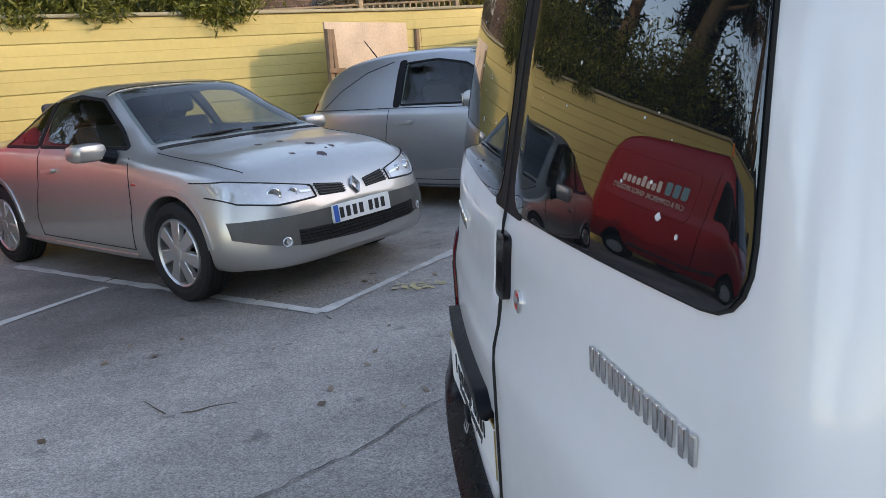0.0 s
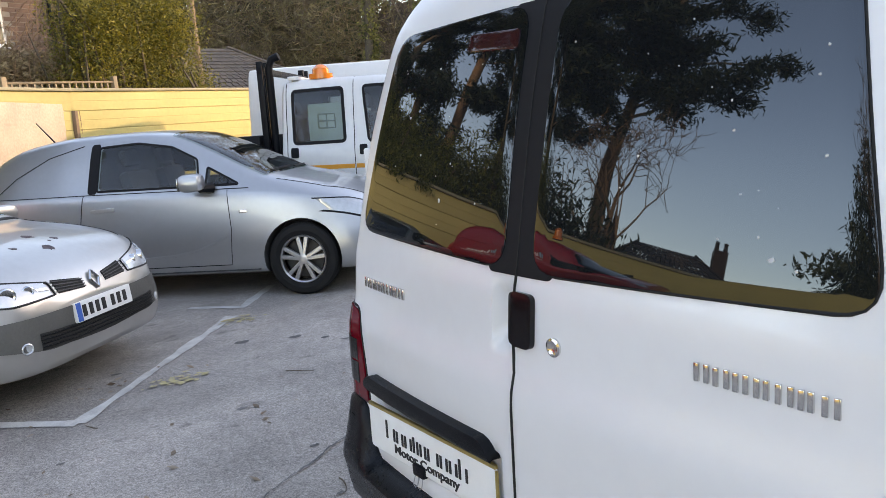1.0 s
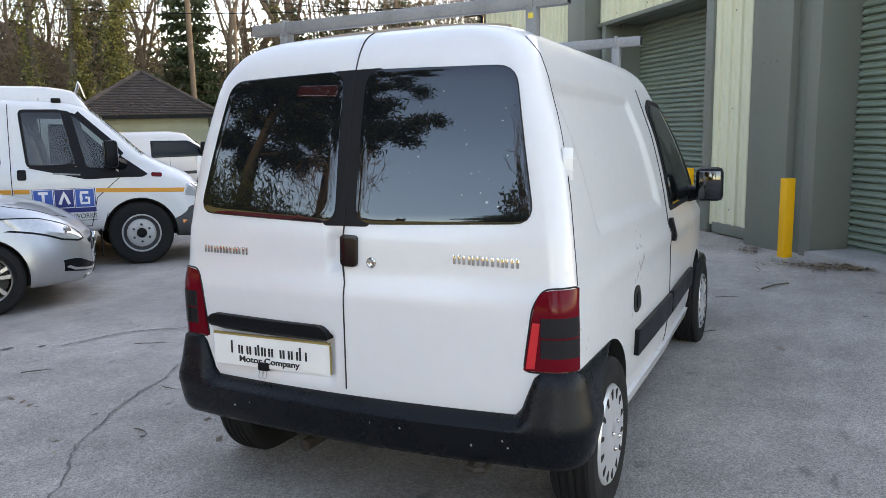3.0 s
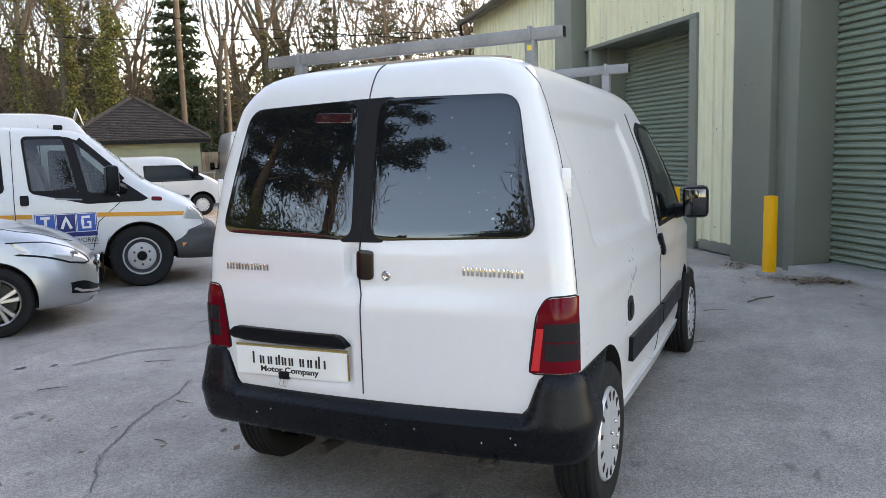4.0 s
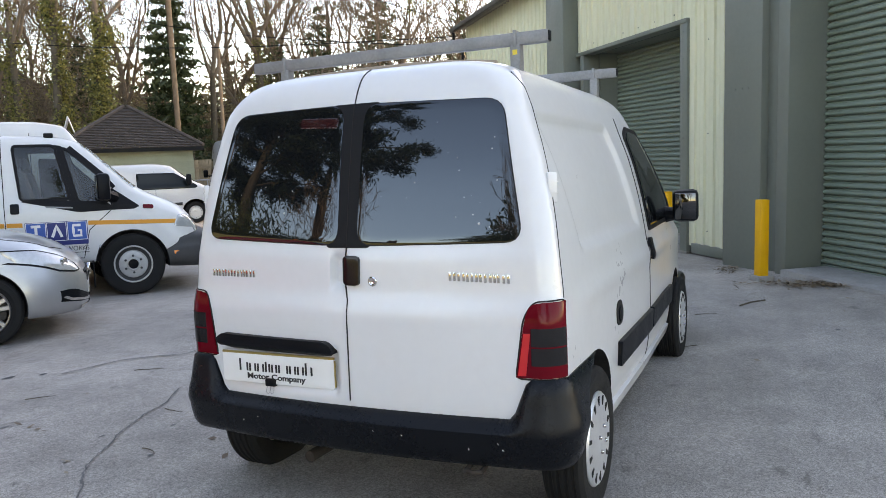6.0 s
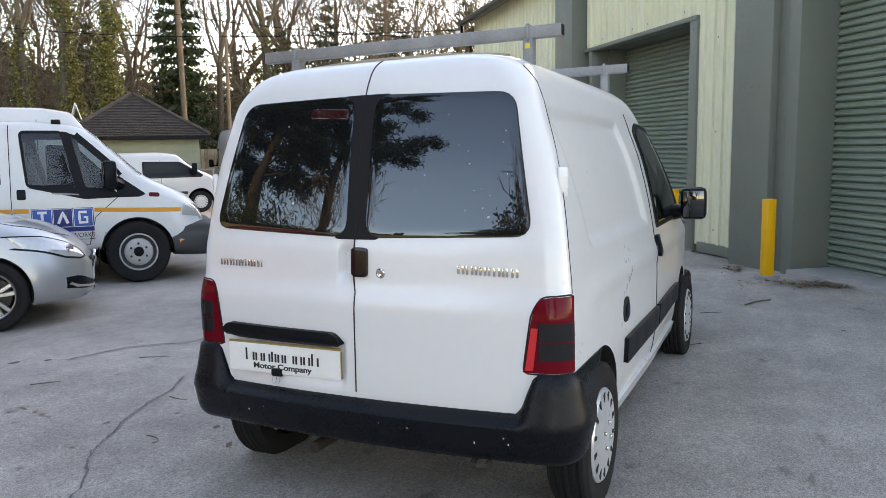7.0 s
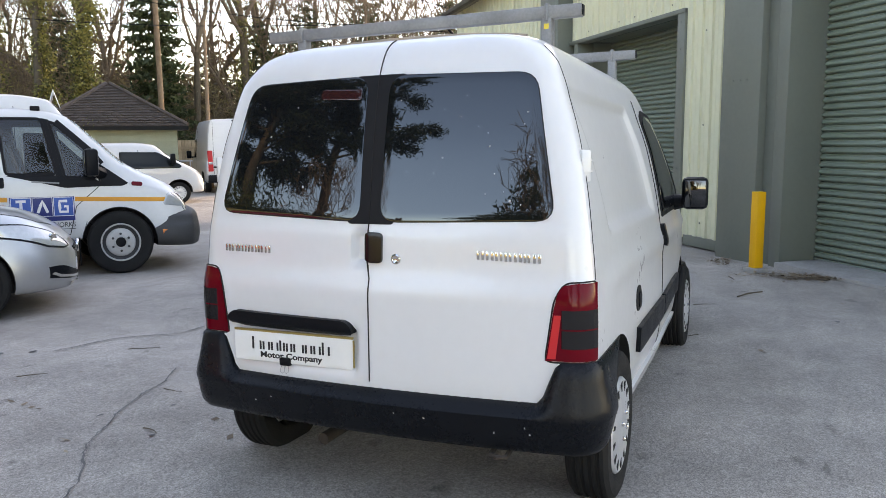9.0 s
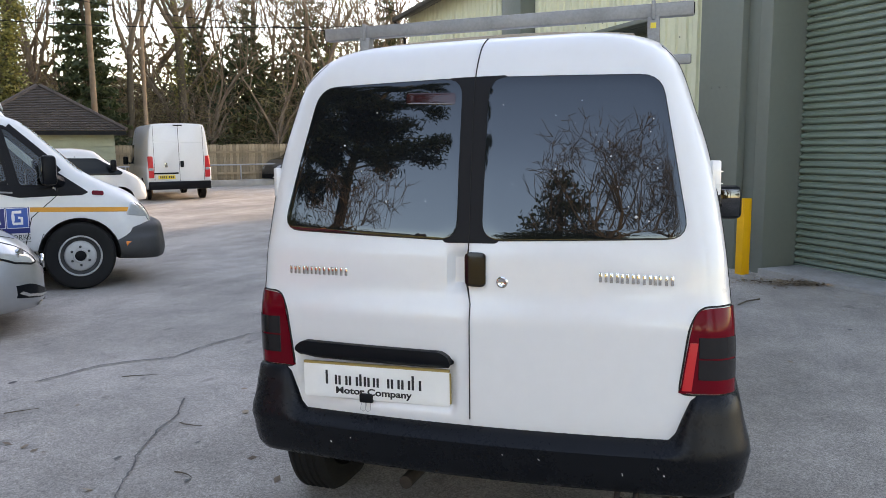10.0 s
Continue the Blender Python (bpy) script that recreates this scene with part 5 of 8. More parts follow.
def plate_bars(parent, f, out, y0, y1, z0, z1, mat, gb=True, sgn=1):
    """A number plate whose characters are plain bars."""
    pl = skin(parent, "number_plate", [(y0, z0), (y1, z0), (y1, z1), (y0, z1)], f, out, mat, 0.012, 0.02, 3, 0.006, "number plate with plain dark bars")
    w, h = y1 - y0, z1 - z0
    if gb:
        a, b = (y1 - 0.09 * w, y1 - 0.01 * w) if sgn > 0 else (y0 + 0.01 * w, y0 + 0.09 * w)
        skin(pl, "blue_band", [(a, z0 + 0.003), (b, z0 + 0.003), (b, z1 - 0.003), (a, z1 - 0.003)], f, out, M_BLUE, 0.0135, 0.004, 2, 0.003)
    for i in range(7):
        c = 0.14 + (i + (0.5 if i > 3 else 0)) * 0.112
        u = (1 - c if sgn > 0 else c)
        a = y0 + u * w
        skin(pl, "plate_bar", [(a - 0.035 * w, z0 + 0.2 * h), (a + 0.035 * w, z0 + 0.2 * h), (a + 0.035 * w, z1 - 0.2 * h), (a - 0.035 * w, z1 - 0.2 * h)], f, out, M_INK, 0.0135, 0.004, 1, 0.004, step=0.1)


def wrap_strip(parent, name, f, y0, y1, low, high, mat, lift=0.006, n=40, rows=5, out=(1, 0, 0), label="", depth=0.02):
    """A band laid round the nose, from y0 to y1, between two heights that may change along it."""
    bm = bmesh.new()
    grid = []
    for i in range(n + 1):
        y = y0 + (y1 - y0) * i / n
        zl, zh = curve_through(low, y), curve_through(high, y)
        col = []
        for k in range(-1, rows + 2):
            z = zl + (zh - zl) * min(max(k / rows, 0), 1)
            l = lift - depth if k in (-1, rows + 1) or i in (0, n) else lift
            o = Vector((out[0], 0.6 * y, out[2]))
            col.append(bm.verts.new(f(y, z) + normal_of(f, y, z, o) * l))
        grid.append(col)
    for a, b in zip(grid, grid[1:]):
        for k in range(rows + 2):
            bm.faces.new((a[k], a[k + 1], b[k + 1], b[k]))
    bmesh.ops.recalc_face_normals(bm, faces=bm.faces)
    return part(name, bm, mat, parent, label)


def prism(outline, lo, hi, flat="xz"):
    """A straight solid of an outline, as a cutter."""
    bm = bmesh.new()
    rings = []
    for d in (lo, hi):
        rings.append([bm.verts.new((p[0], d, p[1]) if flat == "xz" else (p[0], p[1], d)) for p in outline])
    n = len(outline)
    for i in range(n):
        bm.faces.new((rings[0][i], rings[0][(i + 1) % n], rings[1][(i + 1) % n], rings[1][i]))
    bm.faces.new(rings[0][::-1])
    bm.faces.new(rings[1])
    bmesh.ops.recalc_face_normals(bm, faces=bm.faces)
    return bm


def shrunk(outline, k=0.96, r=0.03):
    pts = rounded(outline, r, 3)
    c = sum(pts, Vector((0, 0))) / len(pts)
    return [c + (p - c) * k for p in pts]


def cabin_cuts(sh, x0, x1, floor, windows, screen, screen_low, t=0.05):
    """Cutters that hollow a vehicle's cabin and open its side windows and windscreen."""
    keys = []
    for i in range(11):
        x = x0 + (x1 - x0) * i / 10
        zb, zw, zt, wl, ww, wt = (curve_through(c, x) for c in sh.cols)
        keys.append((x, floor, min(zw, zt - t - 0.03), zt - t, wl - t - 0.03, ww - t - 0.01, wt - t))
    cuts = [Shell(keys).mesh(26)]
    for s in (-1, 1):
        for w in windows:
            cuts.append(prism(shrunk(w), s * 0.42, s * 1.4))
    cuts.append(prism(shrunk(screen), screen_low, 3.0, "xy"))
    return cuts


def seat(parent, x, y, z, h=0.62, w=0.46):
    """A cloth car seat: backrest, cushion and headrest."""
    part("seat_cushion", boxed(x, y - w / 2, z - 0.12, x + 0.46, y + w / 2, z, bevel=0.04), M_SEAT, parent)
    part("seat_back", boxed(-0.06, y - w / 2, 0, 0.06, y + w / 2, h, bevel=0.045), M_SEAT, parent, "dark cloth seat back", m=pose(x, 0, z - 0.06, 0, -14, 0))
    part("headrest", boxed(-0.045, y - 0.13, h + 0.04, 0.045, y + 0.13, h + 0.20, bevel=0.04), M_SEAT, parent, m=pose(x, 0, z - 0.06, 0, -14, 0))


def steering_wheel(parent, x, y, z, tilt=-62, r=0.185):
    pts = [(0, r * math.cos(a), r * math.sin(a)) for a in [2 * math.pi * k / 24 for k in range(25)]]
    bm = bmesh.new()
    tube(bm, pts, 0.016, 8)
    tube(bm, [(0, -r, 0), (0.02, 0, 0), (0, r, 0)], 0.014, 6)
    tube(bm, [(0.02, 0, 0), (0, 0, -r)], 0.014, 6)
    tube(bm, [(0.0, 0, 0), (0.30, 0, 0)], 0.03, 8)
    part("steering_wheel", bm, M_BLACK, parent, m=pose(x, y, z, 0, 90 + tilt, 0))


def coupe_cabriolet():
    """The silver car nearest the bays' corner."""
    m = SLOPE @ pose(-0.108, 5.69, 0, 0, 0, -48.5) @ pose(-3.45, 0, 0)
    car = thing("coupe_car", "silver coupe convertible with hard roof, dirt spots on the bonnet", "car", m)
    sh = Shell([(0.0, 0.42, 0.66, 0.80, 0.52, 0.60, 0.46), (0.10, 0.34, 0.78, 0.94, 0.70, 0.72, 0.60), (0.45, 0.26, 0.88, 1.00, 0.83, 0.80, 0.68), (0.95, 0.22, 0.92, 1.02, 0.875, 0.85, 0.72), (1.25, 0.20, 0.925, 1.20, 0.88, 0.86, 0.66), (1.6, 0.19, 0.925, 1.345, 0.882, 0.865, 0.61), (2.0, 0.19, 0.92, 1.395, 0.885, 0.865, 0.60), (2.35, 0.19, 0.915, 1.365, 0.885, 0.865, 0.60), (2.7, 0.19, 0.905, 1.21, 0.885, 0.86, 0.64), (3.05, 0.20, 0.89, 1.005, 0.885, 0.855, 0.71), (3.2, 0.20, 0.875, 0.955, 0.885, 0.85, 0.71), (3.6, 0.21, 0.835, 0.91, 0.888, 0.84, 0.68), (3.88, 0.21, 0.78, 0.855, 0.87, 0.80, 0.64), (4.02, 0.22, 0.72, 0.795, 0.82, 0.74, 0.58), (4.115, 0.22, 0.65, 0.725, 0.73, 0.66, 0.50), (4.18, 0.23, 0.57, 0.645, 0.62, 0.57, 0.42), (4.22, 0.27, 0.49, 0.56, 0.46, 0.44, 0.30)])
    axles = (0.93, 3.45)
    quarter = [(1.10, 0.972), (1.62, 1.270), (1.68, 1.280), (1.70, 0.972)]
    door_glass = [(1.73, 0.972), (1.72, 1.290), (2.05, 1.318), (2.38, 1.280), (2.92, 0.965)]
    screen = [(2.40, -0.54), (3.06, -0.70), (3.10, -0.3), (3.11, 0.3), (3.06, 0.70), (2.40, 0.54)]
    cuts = arch_cuts(axles, 0.352, 0.335, 0.55) + cabin_cuts(sh, 1.02, 3.06, 0.52, (quarter, door_glass), screen, 0.86)
    body_part("body", carve(sh.mesh(110), M_SILVER, cuts, M_CABIN), car, "silver metallic body")
    for x, z in ((1.95, 0.62), (1.28, 0.66)):
        for y in (-0.36, 0.36):
            seat(car, x, y, z, 0.50 if x < 1.5 else 0.54)
    steering_wheel(car, 2.62, -0.36, 0.84)
    part("dashboard", boxed(2.74, -0.68, 0.54, 3.04, 0.68, 0.86, bevel=0.05), M_GAP, car)
    for s in (-1, 1):
        f, o = sh.side(s), (0, s, 0.3)
        for w in (quarter, door_glass):
            part("window_seal", ribbon(bmesh.new(), rounded(w, 0.03, 4), f, o, 0.022, 0.008, True, 0.03), M_FRIT, car)
        skin(car, "side_window", quarter, f, o, M_CLEAR, 0.005)
        skin(car, "side_window", door_glass, f, o, M_CLEAR, 0.005, label="side window")
        gap(car, [(1.74, 0.95), (1.70, 0.70), (1.60, 0.45), (1.62, 0.30), (2.95, 0.30), (3.00, 0.60), (2.98, 0.91)], f, o)
        gap(car, [(1.25, 0.255), (2.95, 0.255)], f, o, 0.02, 0.012, M_SILVER, "sill_strip")
        skin(car, "door_handle", [(1.83, 0.78), (2.0, 0.795), (2.0, 0.825), (1.83, 0.81)], f, o, M_ALLOY, 0.032, 0.03, 3, 0.014)
        skin(car, "side_repeater", [(3.02, 0.735), (3.08, 0.735), (3.08, 0.752), (3.02, 0.752)], f, o, M_CHROME, 0.005, 0.01, 2, 0.008)
        # flared lip round the front arch
        for ax in axles:
            arc = [(ax + 0.372 * math.cos(t), 0.335 + 0.372 * math.sin(t)) for t in [0.12 + 2.9 * k / 24 for k in range(25)]]
            part("arch_lip", ribbon(bmesh.new(), arc, f, o, 0.040, 0.010), M_SILVER, car)
        bm = bmesh.new()
        box(bm, -0.09, -0.11, -0.062, 0.09, 0.11, 0.058, 0.045)
        mir = part("door_mirror", bm, M_SILVER, car, "silver door mirror", m=pose(2.74, s * 0.99, 0.965, 0, 0, s * -8))
        part("mirror_glass", boxed(-0.094, -0.085, -0.045, -0.088, 0.085, 0.04, bevel=0.002), M_MIRROR, mir)
        bm = bmesh.new()
        tube(bm, [(2.82, s * 0.83, 0.91), (2.77, s * 0.92, 0.935)], [0.05, 0.035], 8)
        part("mirror_arm", bm, M_BLACK, car)
        for ax in axles:
            wheel(car, ax, s * 0.785, 0.322, 0.205, "spoke", s, M_ALLOY, 0.222, 7)
        y0, y1 = sorted((s * 0.34, s * 0.845))
        k = lambda *zs: sorted((s * y, z) for y, z in zs)
        lamp = wrap_strip(car, "headlamp", sh.front, y0, y1, k((0.34, 0.628), (0.60, 0.622), (0.78, 0.650), (0.845, 0.69)), k((0.34, 0.690), (0.60, 0.738), (0.78, 0.768), (0.845, 0.765)), M_LENS, 0.006, 24, 4, (1, 0, 0.3), "clear headlamp")
        part("lamp_edge", ribbon(bmesh.new(), [(s * 0.335, 0.690), (s * 0.335, 0.624), (s * 0.60, 0.616), (s * 0.78, 0.644), (s * 0.845, 0.685)], sh.front, (1, s * 0.4, 0.2), 0.010, 0.0075, step=0.02), M_GAP, lamp)
        part("lamp_brow", ribbon(bmesh.new(), [(s * 0.335, 0.692), (s * 0.60, 0.742), (s * 0.78, 0.772), (s * 0.845, 0.768)], sh.front, (1, s * 0.4, 0.3), 0.008, 0.0075, step=0.02), M_GAP, lamp)
        for yy, rr in ((0.60, 0.044), (0.48, 0.030)):
            bm = bmesh.new()
            lathe(bm, [(-0.02, rr), (0.008, rr), (0.012, rr * 0.86), (0.006, rr * 0.70), (0.004, rr * 0.1)], 24, "x")
            part("reflector", bm, M_CHROME, lamp, m=Matrix.Translation(sh.front(s * yy, 0.676)) @ pose(0, 0, 0, 0, 0, s * 35))
        part("lamp_blade", ribbon(bmesh.new(), [(s * 0.36, 0.660), (s * 0.44, 0.668)], sh.front, (1, 0, 0.2), 0.016, 0.010, step=0.02), M_CHROME, lamp)
        y0, y1 = sorted((s * 0.075, s * 0.325))
        wrap_strip(car, "grille", sh.front, y0, y1, k((0.075, 0.612), (0.325, 0.625)), k((0.075, 0.665), (0.325, 0.700)), M_GAP, 0.005, 10, 3, (1, 0, 0.3), "black upper grille")
        for q in range(4):
            part("grille_bar", ribbon(bmesh.new(), [(s * 0.09, 0.620 + 0.013 * q), (s * 0.315, 0.635 + 0.017 * q)], sh.front, (1, 0, 0), 0.005, 0.010, step=0.03), M_GREYPL, car)
        bm = bmesh.new()
        lathe(bm, [(-0.03, 0.032), (0.008, 0.032), (0.012, 0.026), (0.006, 0.020), (0.007, 0.004)], 20, "x")
        part("fog_lamp", bm, M_LENS, car, "round fog lamp", m=Matrix.Translation(sh.front(s * 0.60, 0.395)) @ pose(0, 0, 0, 0, 0, s * 25))
    skin(car, "windscreen", screen, sh.top, (0.6, 0, 1), M_CLEAR, 0.006, 0.01, 6, 0.03, "windscreen with reflections")
    gap(car, [(2.36, -0.57), (2.36, 0.57)], sh.top, (0.5, 0, 1), 0.03, 0.006, M_CHROME, "screen_trim")
    gap(car, [(3.125, -0.70), (3.15, -0.3), (3.15, 0.3), (3.125, 0.70)], sh.top, (0, 0, 1), 0.05, 0.004, M_GAP, "scuttle")
    for y in (0.10, -0.42):
        bm = bmesh.new()
        pts = [sh.top(3.10, y + 0.11 * k) + Vector((-0.008 * k, 0, 0.02)) for k in range(5)]
        tube(bm, pts, 0.008, 6)
        part("wiper", bm, M_BLACK, car)
    for s in (-1, 1):
        gap(car, [(3.16, s * 0.735), (3.5, s * 0.735), (3.8, s * 0.70), (3.93, s * 0.66)], sh.top, (0, 0, 1), 0.005)
    gap(car, [(1.30, -0.52), (1.30, 0.52)], sh.top, (0, 0, 1))
    band_low = [(-0.855, 0.445), (-0.70, 0.395), (-0.4, 0.350), (0, 0.345), (0.4, 0.350), (0.70, 0.395), (0.855, 0.445)]
    band_high = [(-0.855, 0.540), (-0.70, 0.545), (-0.4, 0.545), (0, 0.55), (0.4, 0.545), (0.70, 0.545), (0.855, 0.540)]
    wrap_strip(car, "bumper_inset", sh.front, -0.855, 0.855, band_low, band_high, M_BUMPER, 0.006, 90, 6, (1, 0, 0), "grey bumper band")
    wrap_strip(car, "lower_grille", sh.front, -0.54, 0.54, [(-0.54, 0.365), (0, 0.335), (0.54, 0.365)], [(-0.54, 0.455), (0, 0.435), (0.54, 0.455)], M_GAP, 0.010, 40, 4, (1, 0, 0), "black lower grille")
    for q in range(4):
        part("grille_bar", ribbon(bmesh.new(), [(-0.52, 0.382 + 0.019 * q), (-0.25, 0.362 + 0.022 * q), (0.25, 0.362 + 0.022 * q), (0.52, 0.382 + 0.019 * q)], sh.front, (1, 0, 0), 0.006, 0.015), M_BLACK, car)
    flat = lambda y, z: Vector((sh.front(0.0, 0.49).x + 0.012 - 0.10 * (z - 0.49), y, z))
    plate_bars(car, flat, (1, 0, 0), -0.26, 0.26, 0.440, 0.552, M_PLATEW, True, -1)
    bm = bmesh.new()
    for a, b in (((0, 0.055), (0.038, 0)), ((0.038, 0), (0, -0.055)), ((0, -0.055), (-0.038, 0)), ((-0.038, 0), (0, 0.055))):
        tube(bm, [(0, a[0], a[1]), (0, b[0], b[1])], 0.009, 6)
    part("badge", bm, M_CHROME, car, "chrome diamond-shaped badge", m=Matrix.Translation(sh.front(0, 0.645) + Vector((0.010, 0, 0))) @ pose(0, 0, 0, 0, -25, 0))
    rng = random.Random(17)
    for i in range(8):
        a, b = rng.uniform(3.42, 3.98), rng.uniform(-0.36, 0.20)
        rr = rng.uniform(0.012, 0.034)
        edge = [(a + rr * rng.uniform(0.5, 1.5) * math.cos(t), b + rr * rng.uniform(0.5, 1.3) * math.sin(t)) for t in [k * 0.524 for k in range(12)]]
        skin(car, "dirt_spot", edge, sh.top, (0, 0, 1), M_SPLAT, 0.002, 0.003, 1, 0.004, "dark spot of dirt on the bonnet", 0.05)
    bm = bmesh.new()
    tube(bm, [(0.55, 0, 1.0), (0.38, 0, 1.28)], [0.006, 0.003], 6)
    part("aerial", bm, M_BLACK, car)


def hatch_van():
    """The small silver three-door car with blanked rear side panels."""
    m = SLOPE @ pose(2.33, 6.30, 0, 0, 0, -43) @ Matrix.Diagonal((1.0, 1.03, 1.03, 1)) @ pose(-3.19, 0.865, 0)
    car = thing("hatchback", "silver three-door hatchback with blanked rear panel, parked", "car", m)
    sh = Shell([(0.0, 0.46, 0.72, 0.86, 0.50, 0.58, 0.48), (0.08, 0.36, 0.84, 1.06, 0.68, 0.70, 0.56), (0.30, 0.28, 0.92, 1.30, 0.80, 0.79, 0.56), (0.60, 0.24, 0.94, 1.405, 0.845, 0.83, 0.57), (1.1, 0.20, 0.93, 1.465, 0.86, 0.85, 0.585), (1.6, 0.19, 0.925, 1.475, 0.865, 0.855, 0.585), (2.0, 0.19, 0.92, 1.44, 0.865, 0.855, 0.59), (2.35, 0.19, 0.915, 1.315, 0.865, 0.85, 0.63), (2.7, 0.19, 0.91, 1.145, 0.865, 0.845, 0.69), (2.92, 0.19, 0.90, 1.045, 0.865, 0.84, 0.71), (3.2, 0.19, 0.87, 0.985, 0.865, 0.83, 0.67), (3.55, 0.19, 0.80, 0.90, 0.845, 0.78, 0.60), (3.80, 0.20, 0.70, 0.785, 0.77, 0.70, 0.53), (3.94, 0.21, 0.60, 0.67, 0.66, 0.60, 0.42), (4.02, 0.26, 0.50, 0.56, 0.48, 0.46, 0.30)])
    axles = (0.68, 3.19)
    door_glass = [(1.36, 0.975), (1.34, 1.345), (1.70, 1.365), (2.02, 1.315), (2.26, 1.20), (2.30, 0.975)]
    corner_glass = [(2.36, 0.975), (2.36, 1.130), (2.66, 0.975)]
    screen = [(1.98, -0.52), (2.88, -0.69), (2.94, -0.3), (2.95, 0.3), (2.88, 0.69), (1.98, 0.52)]
    cuts = arch_cuts(axles, 0.345, 0.32, 0.55) + cabin_cuts(sh, 1.22, 2.90, 0.52, (door_glass, corner_glass), screen, 0.90)
    body_part("body", carve(sh.mesh(), M_SILVER2, cuts, M_CABIN), car, "silver metallic body")
    for y in (-0.35, 0.35):
        seat(car, 1.62, y, 0.64, 0.56)
    steering_wheel(car, 2.28, -0.35, 0.88)
    part("dashboard", boxed(2.42, -0.66, 0.54, 2.88, 0.66, 0.88, bevel=0.05), M_GAP, car)
    for s in (-1, 1):
        f, o = sh.side(s), (0, s, 0.3)
        for w in (door_glass, corner_glass):
            part("window_seal", ribbon(bmesh.new(), rounded(w, 0.025, 4), f, o, 0.018, 0.008, True, 0.03), M_FRIT, car)
        skin(car, "door_pillar", [(1.275, 0.955), (1.255, 1.375), (1.34, 1.38), (1.36, 0.955)], f, o, M_FRIT, 0.005, 0.01, label="gloss black door pillar")
        skin(car, "side_window", door_glass, f, o, M_CLEAR, 0.005, label="door window")
        skin(car, "side_window", corner_glass, f, o, M_CLEAR, 0.005, r=0.02)
        gap(car, [(0.35, 0.955), (0.55, 1.12), (0.85, 1.28), (1.18, 1.37)], f, o)
        gap(car, [(0.20, 0.945), (1.25, 0.95), (2.75, 0.94)], f, o)
        gap(car, [(1.24, 0.95), (1.20, 0.70), (1.16, 0.42), (1.22, 0.29), (2.55, 0.29), (2.58, 0.60), (2.56, 0.93)], f, o)
        gap(car, [(1.42, 0.375), (1.80, 0.375), (2.05, 0.39), (2.25, 0.425), (2.42, 0.485), (2.56, 0.56)], f, o, 0.022, 0.004, M_SILVER2, "door_crease")
        gap(car, [(1.05, 0.225), (2.8, 0.225)], f, o, 0.04, 0.010, M_GREYPL, "sill_trim")
        skin(car, "door_handle", [(1.32, 0.795), (1.53, 0.805), (1.53, 0.835), (1.32, 0.825)], f, o, M_ALLOY, 0.034, 0.03, 3, 0.014)
        skin(car, "side_repeater", [(2.66, 0.735), (2.73, 0.735), (2.73, 0.760), (2.66, 0.760)], f, o, M_CHROME, 0.006, 0.01, 2, 0.01)
        bm = bmesh.new()
        box(bm, -0.10, -0.12, -0.07, 0.09, 0.12, 0.075, 0.05)
        mir = part("door_mirror", bm, M_SILVER2, car, "silver door mirror", m=pose(2.33, s * 1.0, 1.015, 0, 0, s * -8))
        part("mirror_glass", boxed(-0.104, -0.09, -0.05, -0.098, 0.09, 0.05, bevel=0.002), M_CHROME, mir)
        bm = bmesh.new()
        tube(bm, [(2.42, s * 0.82, 0.955), (2.36, s * 0.93, 0.96)], [0.05, 0.035], 8)
        part("mirror_arm", bm, M_BLACK, car)
        for ax in axles:
            wheel(car, ax, s * 0.76, 0.310, 0.195, "twin", s, M_ALLOY, 0.208, 5)
        k = lambda *zs: sorted((s * y, z) for y, z in zs)
        y0, y1 = sorted((s * 0.53, s * 0.825))
        lamp = wrap_strip(car, "headlamp", sh.front, y0, y1, k((0.53, 0.600), (0.62, 0.592), (0.72, 0.615), (0.825, 0.715)), k((0.53, 0.655), (0.62, 0.735), (0.72, 0.795), (0.825, 0.815)), M_LENS, 0.006, 26, 4, (1, 0, 0.3), "swept headlamp")
        part("lamp_edge", ribbon(bmesh.new(), [(s * 0.525, 0.655), (s * 0.525, 0.595), (s * 0.62, 0.586), (s * 0.72, 0.609), (s * 0.83, 0.715)], sh.front, (1, s * 0.4, 0), 0.016, 0.008, step=0.02), M_BLACK, lamp)
        part("lamp_brow", ribbon(bmesh.new(), [(s * 0.53, 0.658), (s * 0.62, 0.740), (s * 0.72, 0.800), (s * 0.82, 0.820)], sh.front, (1, s * 0.4, 0.2), 0.012, 0.008, step=0.02), M_BLACK, lamp)
        bm = bmesh.new()
        lathe(bm, [(-0.02, 0.042), (0.010, 0.042), (0.014, 0.034), (0.008, 0.026), (0.006, 0.004)], 20, "x")
        part("reflector", bm, M_CHROME, lamp, m=Matrix.Translation(sh.front(s * 0.66, 0.675)) @ pose(0, 0, 0, 0, 0, s * 35))
        y0, y1 = sorted((s * 0.40, s * 0.79))
        wrap_strip(car, "fog_recess", sh.front, y0, y1, k((0.40, 0.300), (0.60, 0.305), (0.79, 0.335)), k((0.40, 0.335), (0.60, 0.400), (0.72, 0.435), (0.79, 0.425)), M_BLACK, 0.006, 14, 3, (1, 0, 0), "black fog lamp recess")
        part("chrome_blade", ribbon(bmesh.new(), [(s * 0.42, 0.318), (s * 0.60, 0.326), (s * 0.72, 0.345), (s * 0.76, 0.375)], sh.front, (1, s * 0.4, 0), 0.026, 0.014, step=0.02), M_CHROME, car)
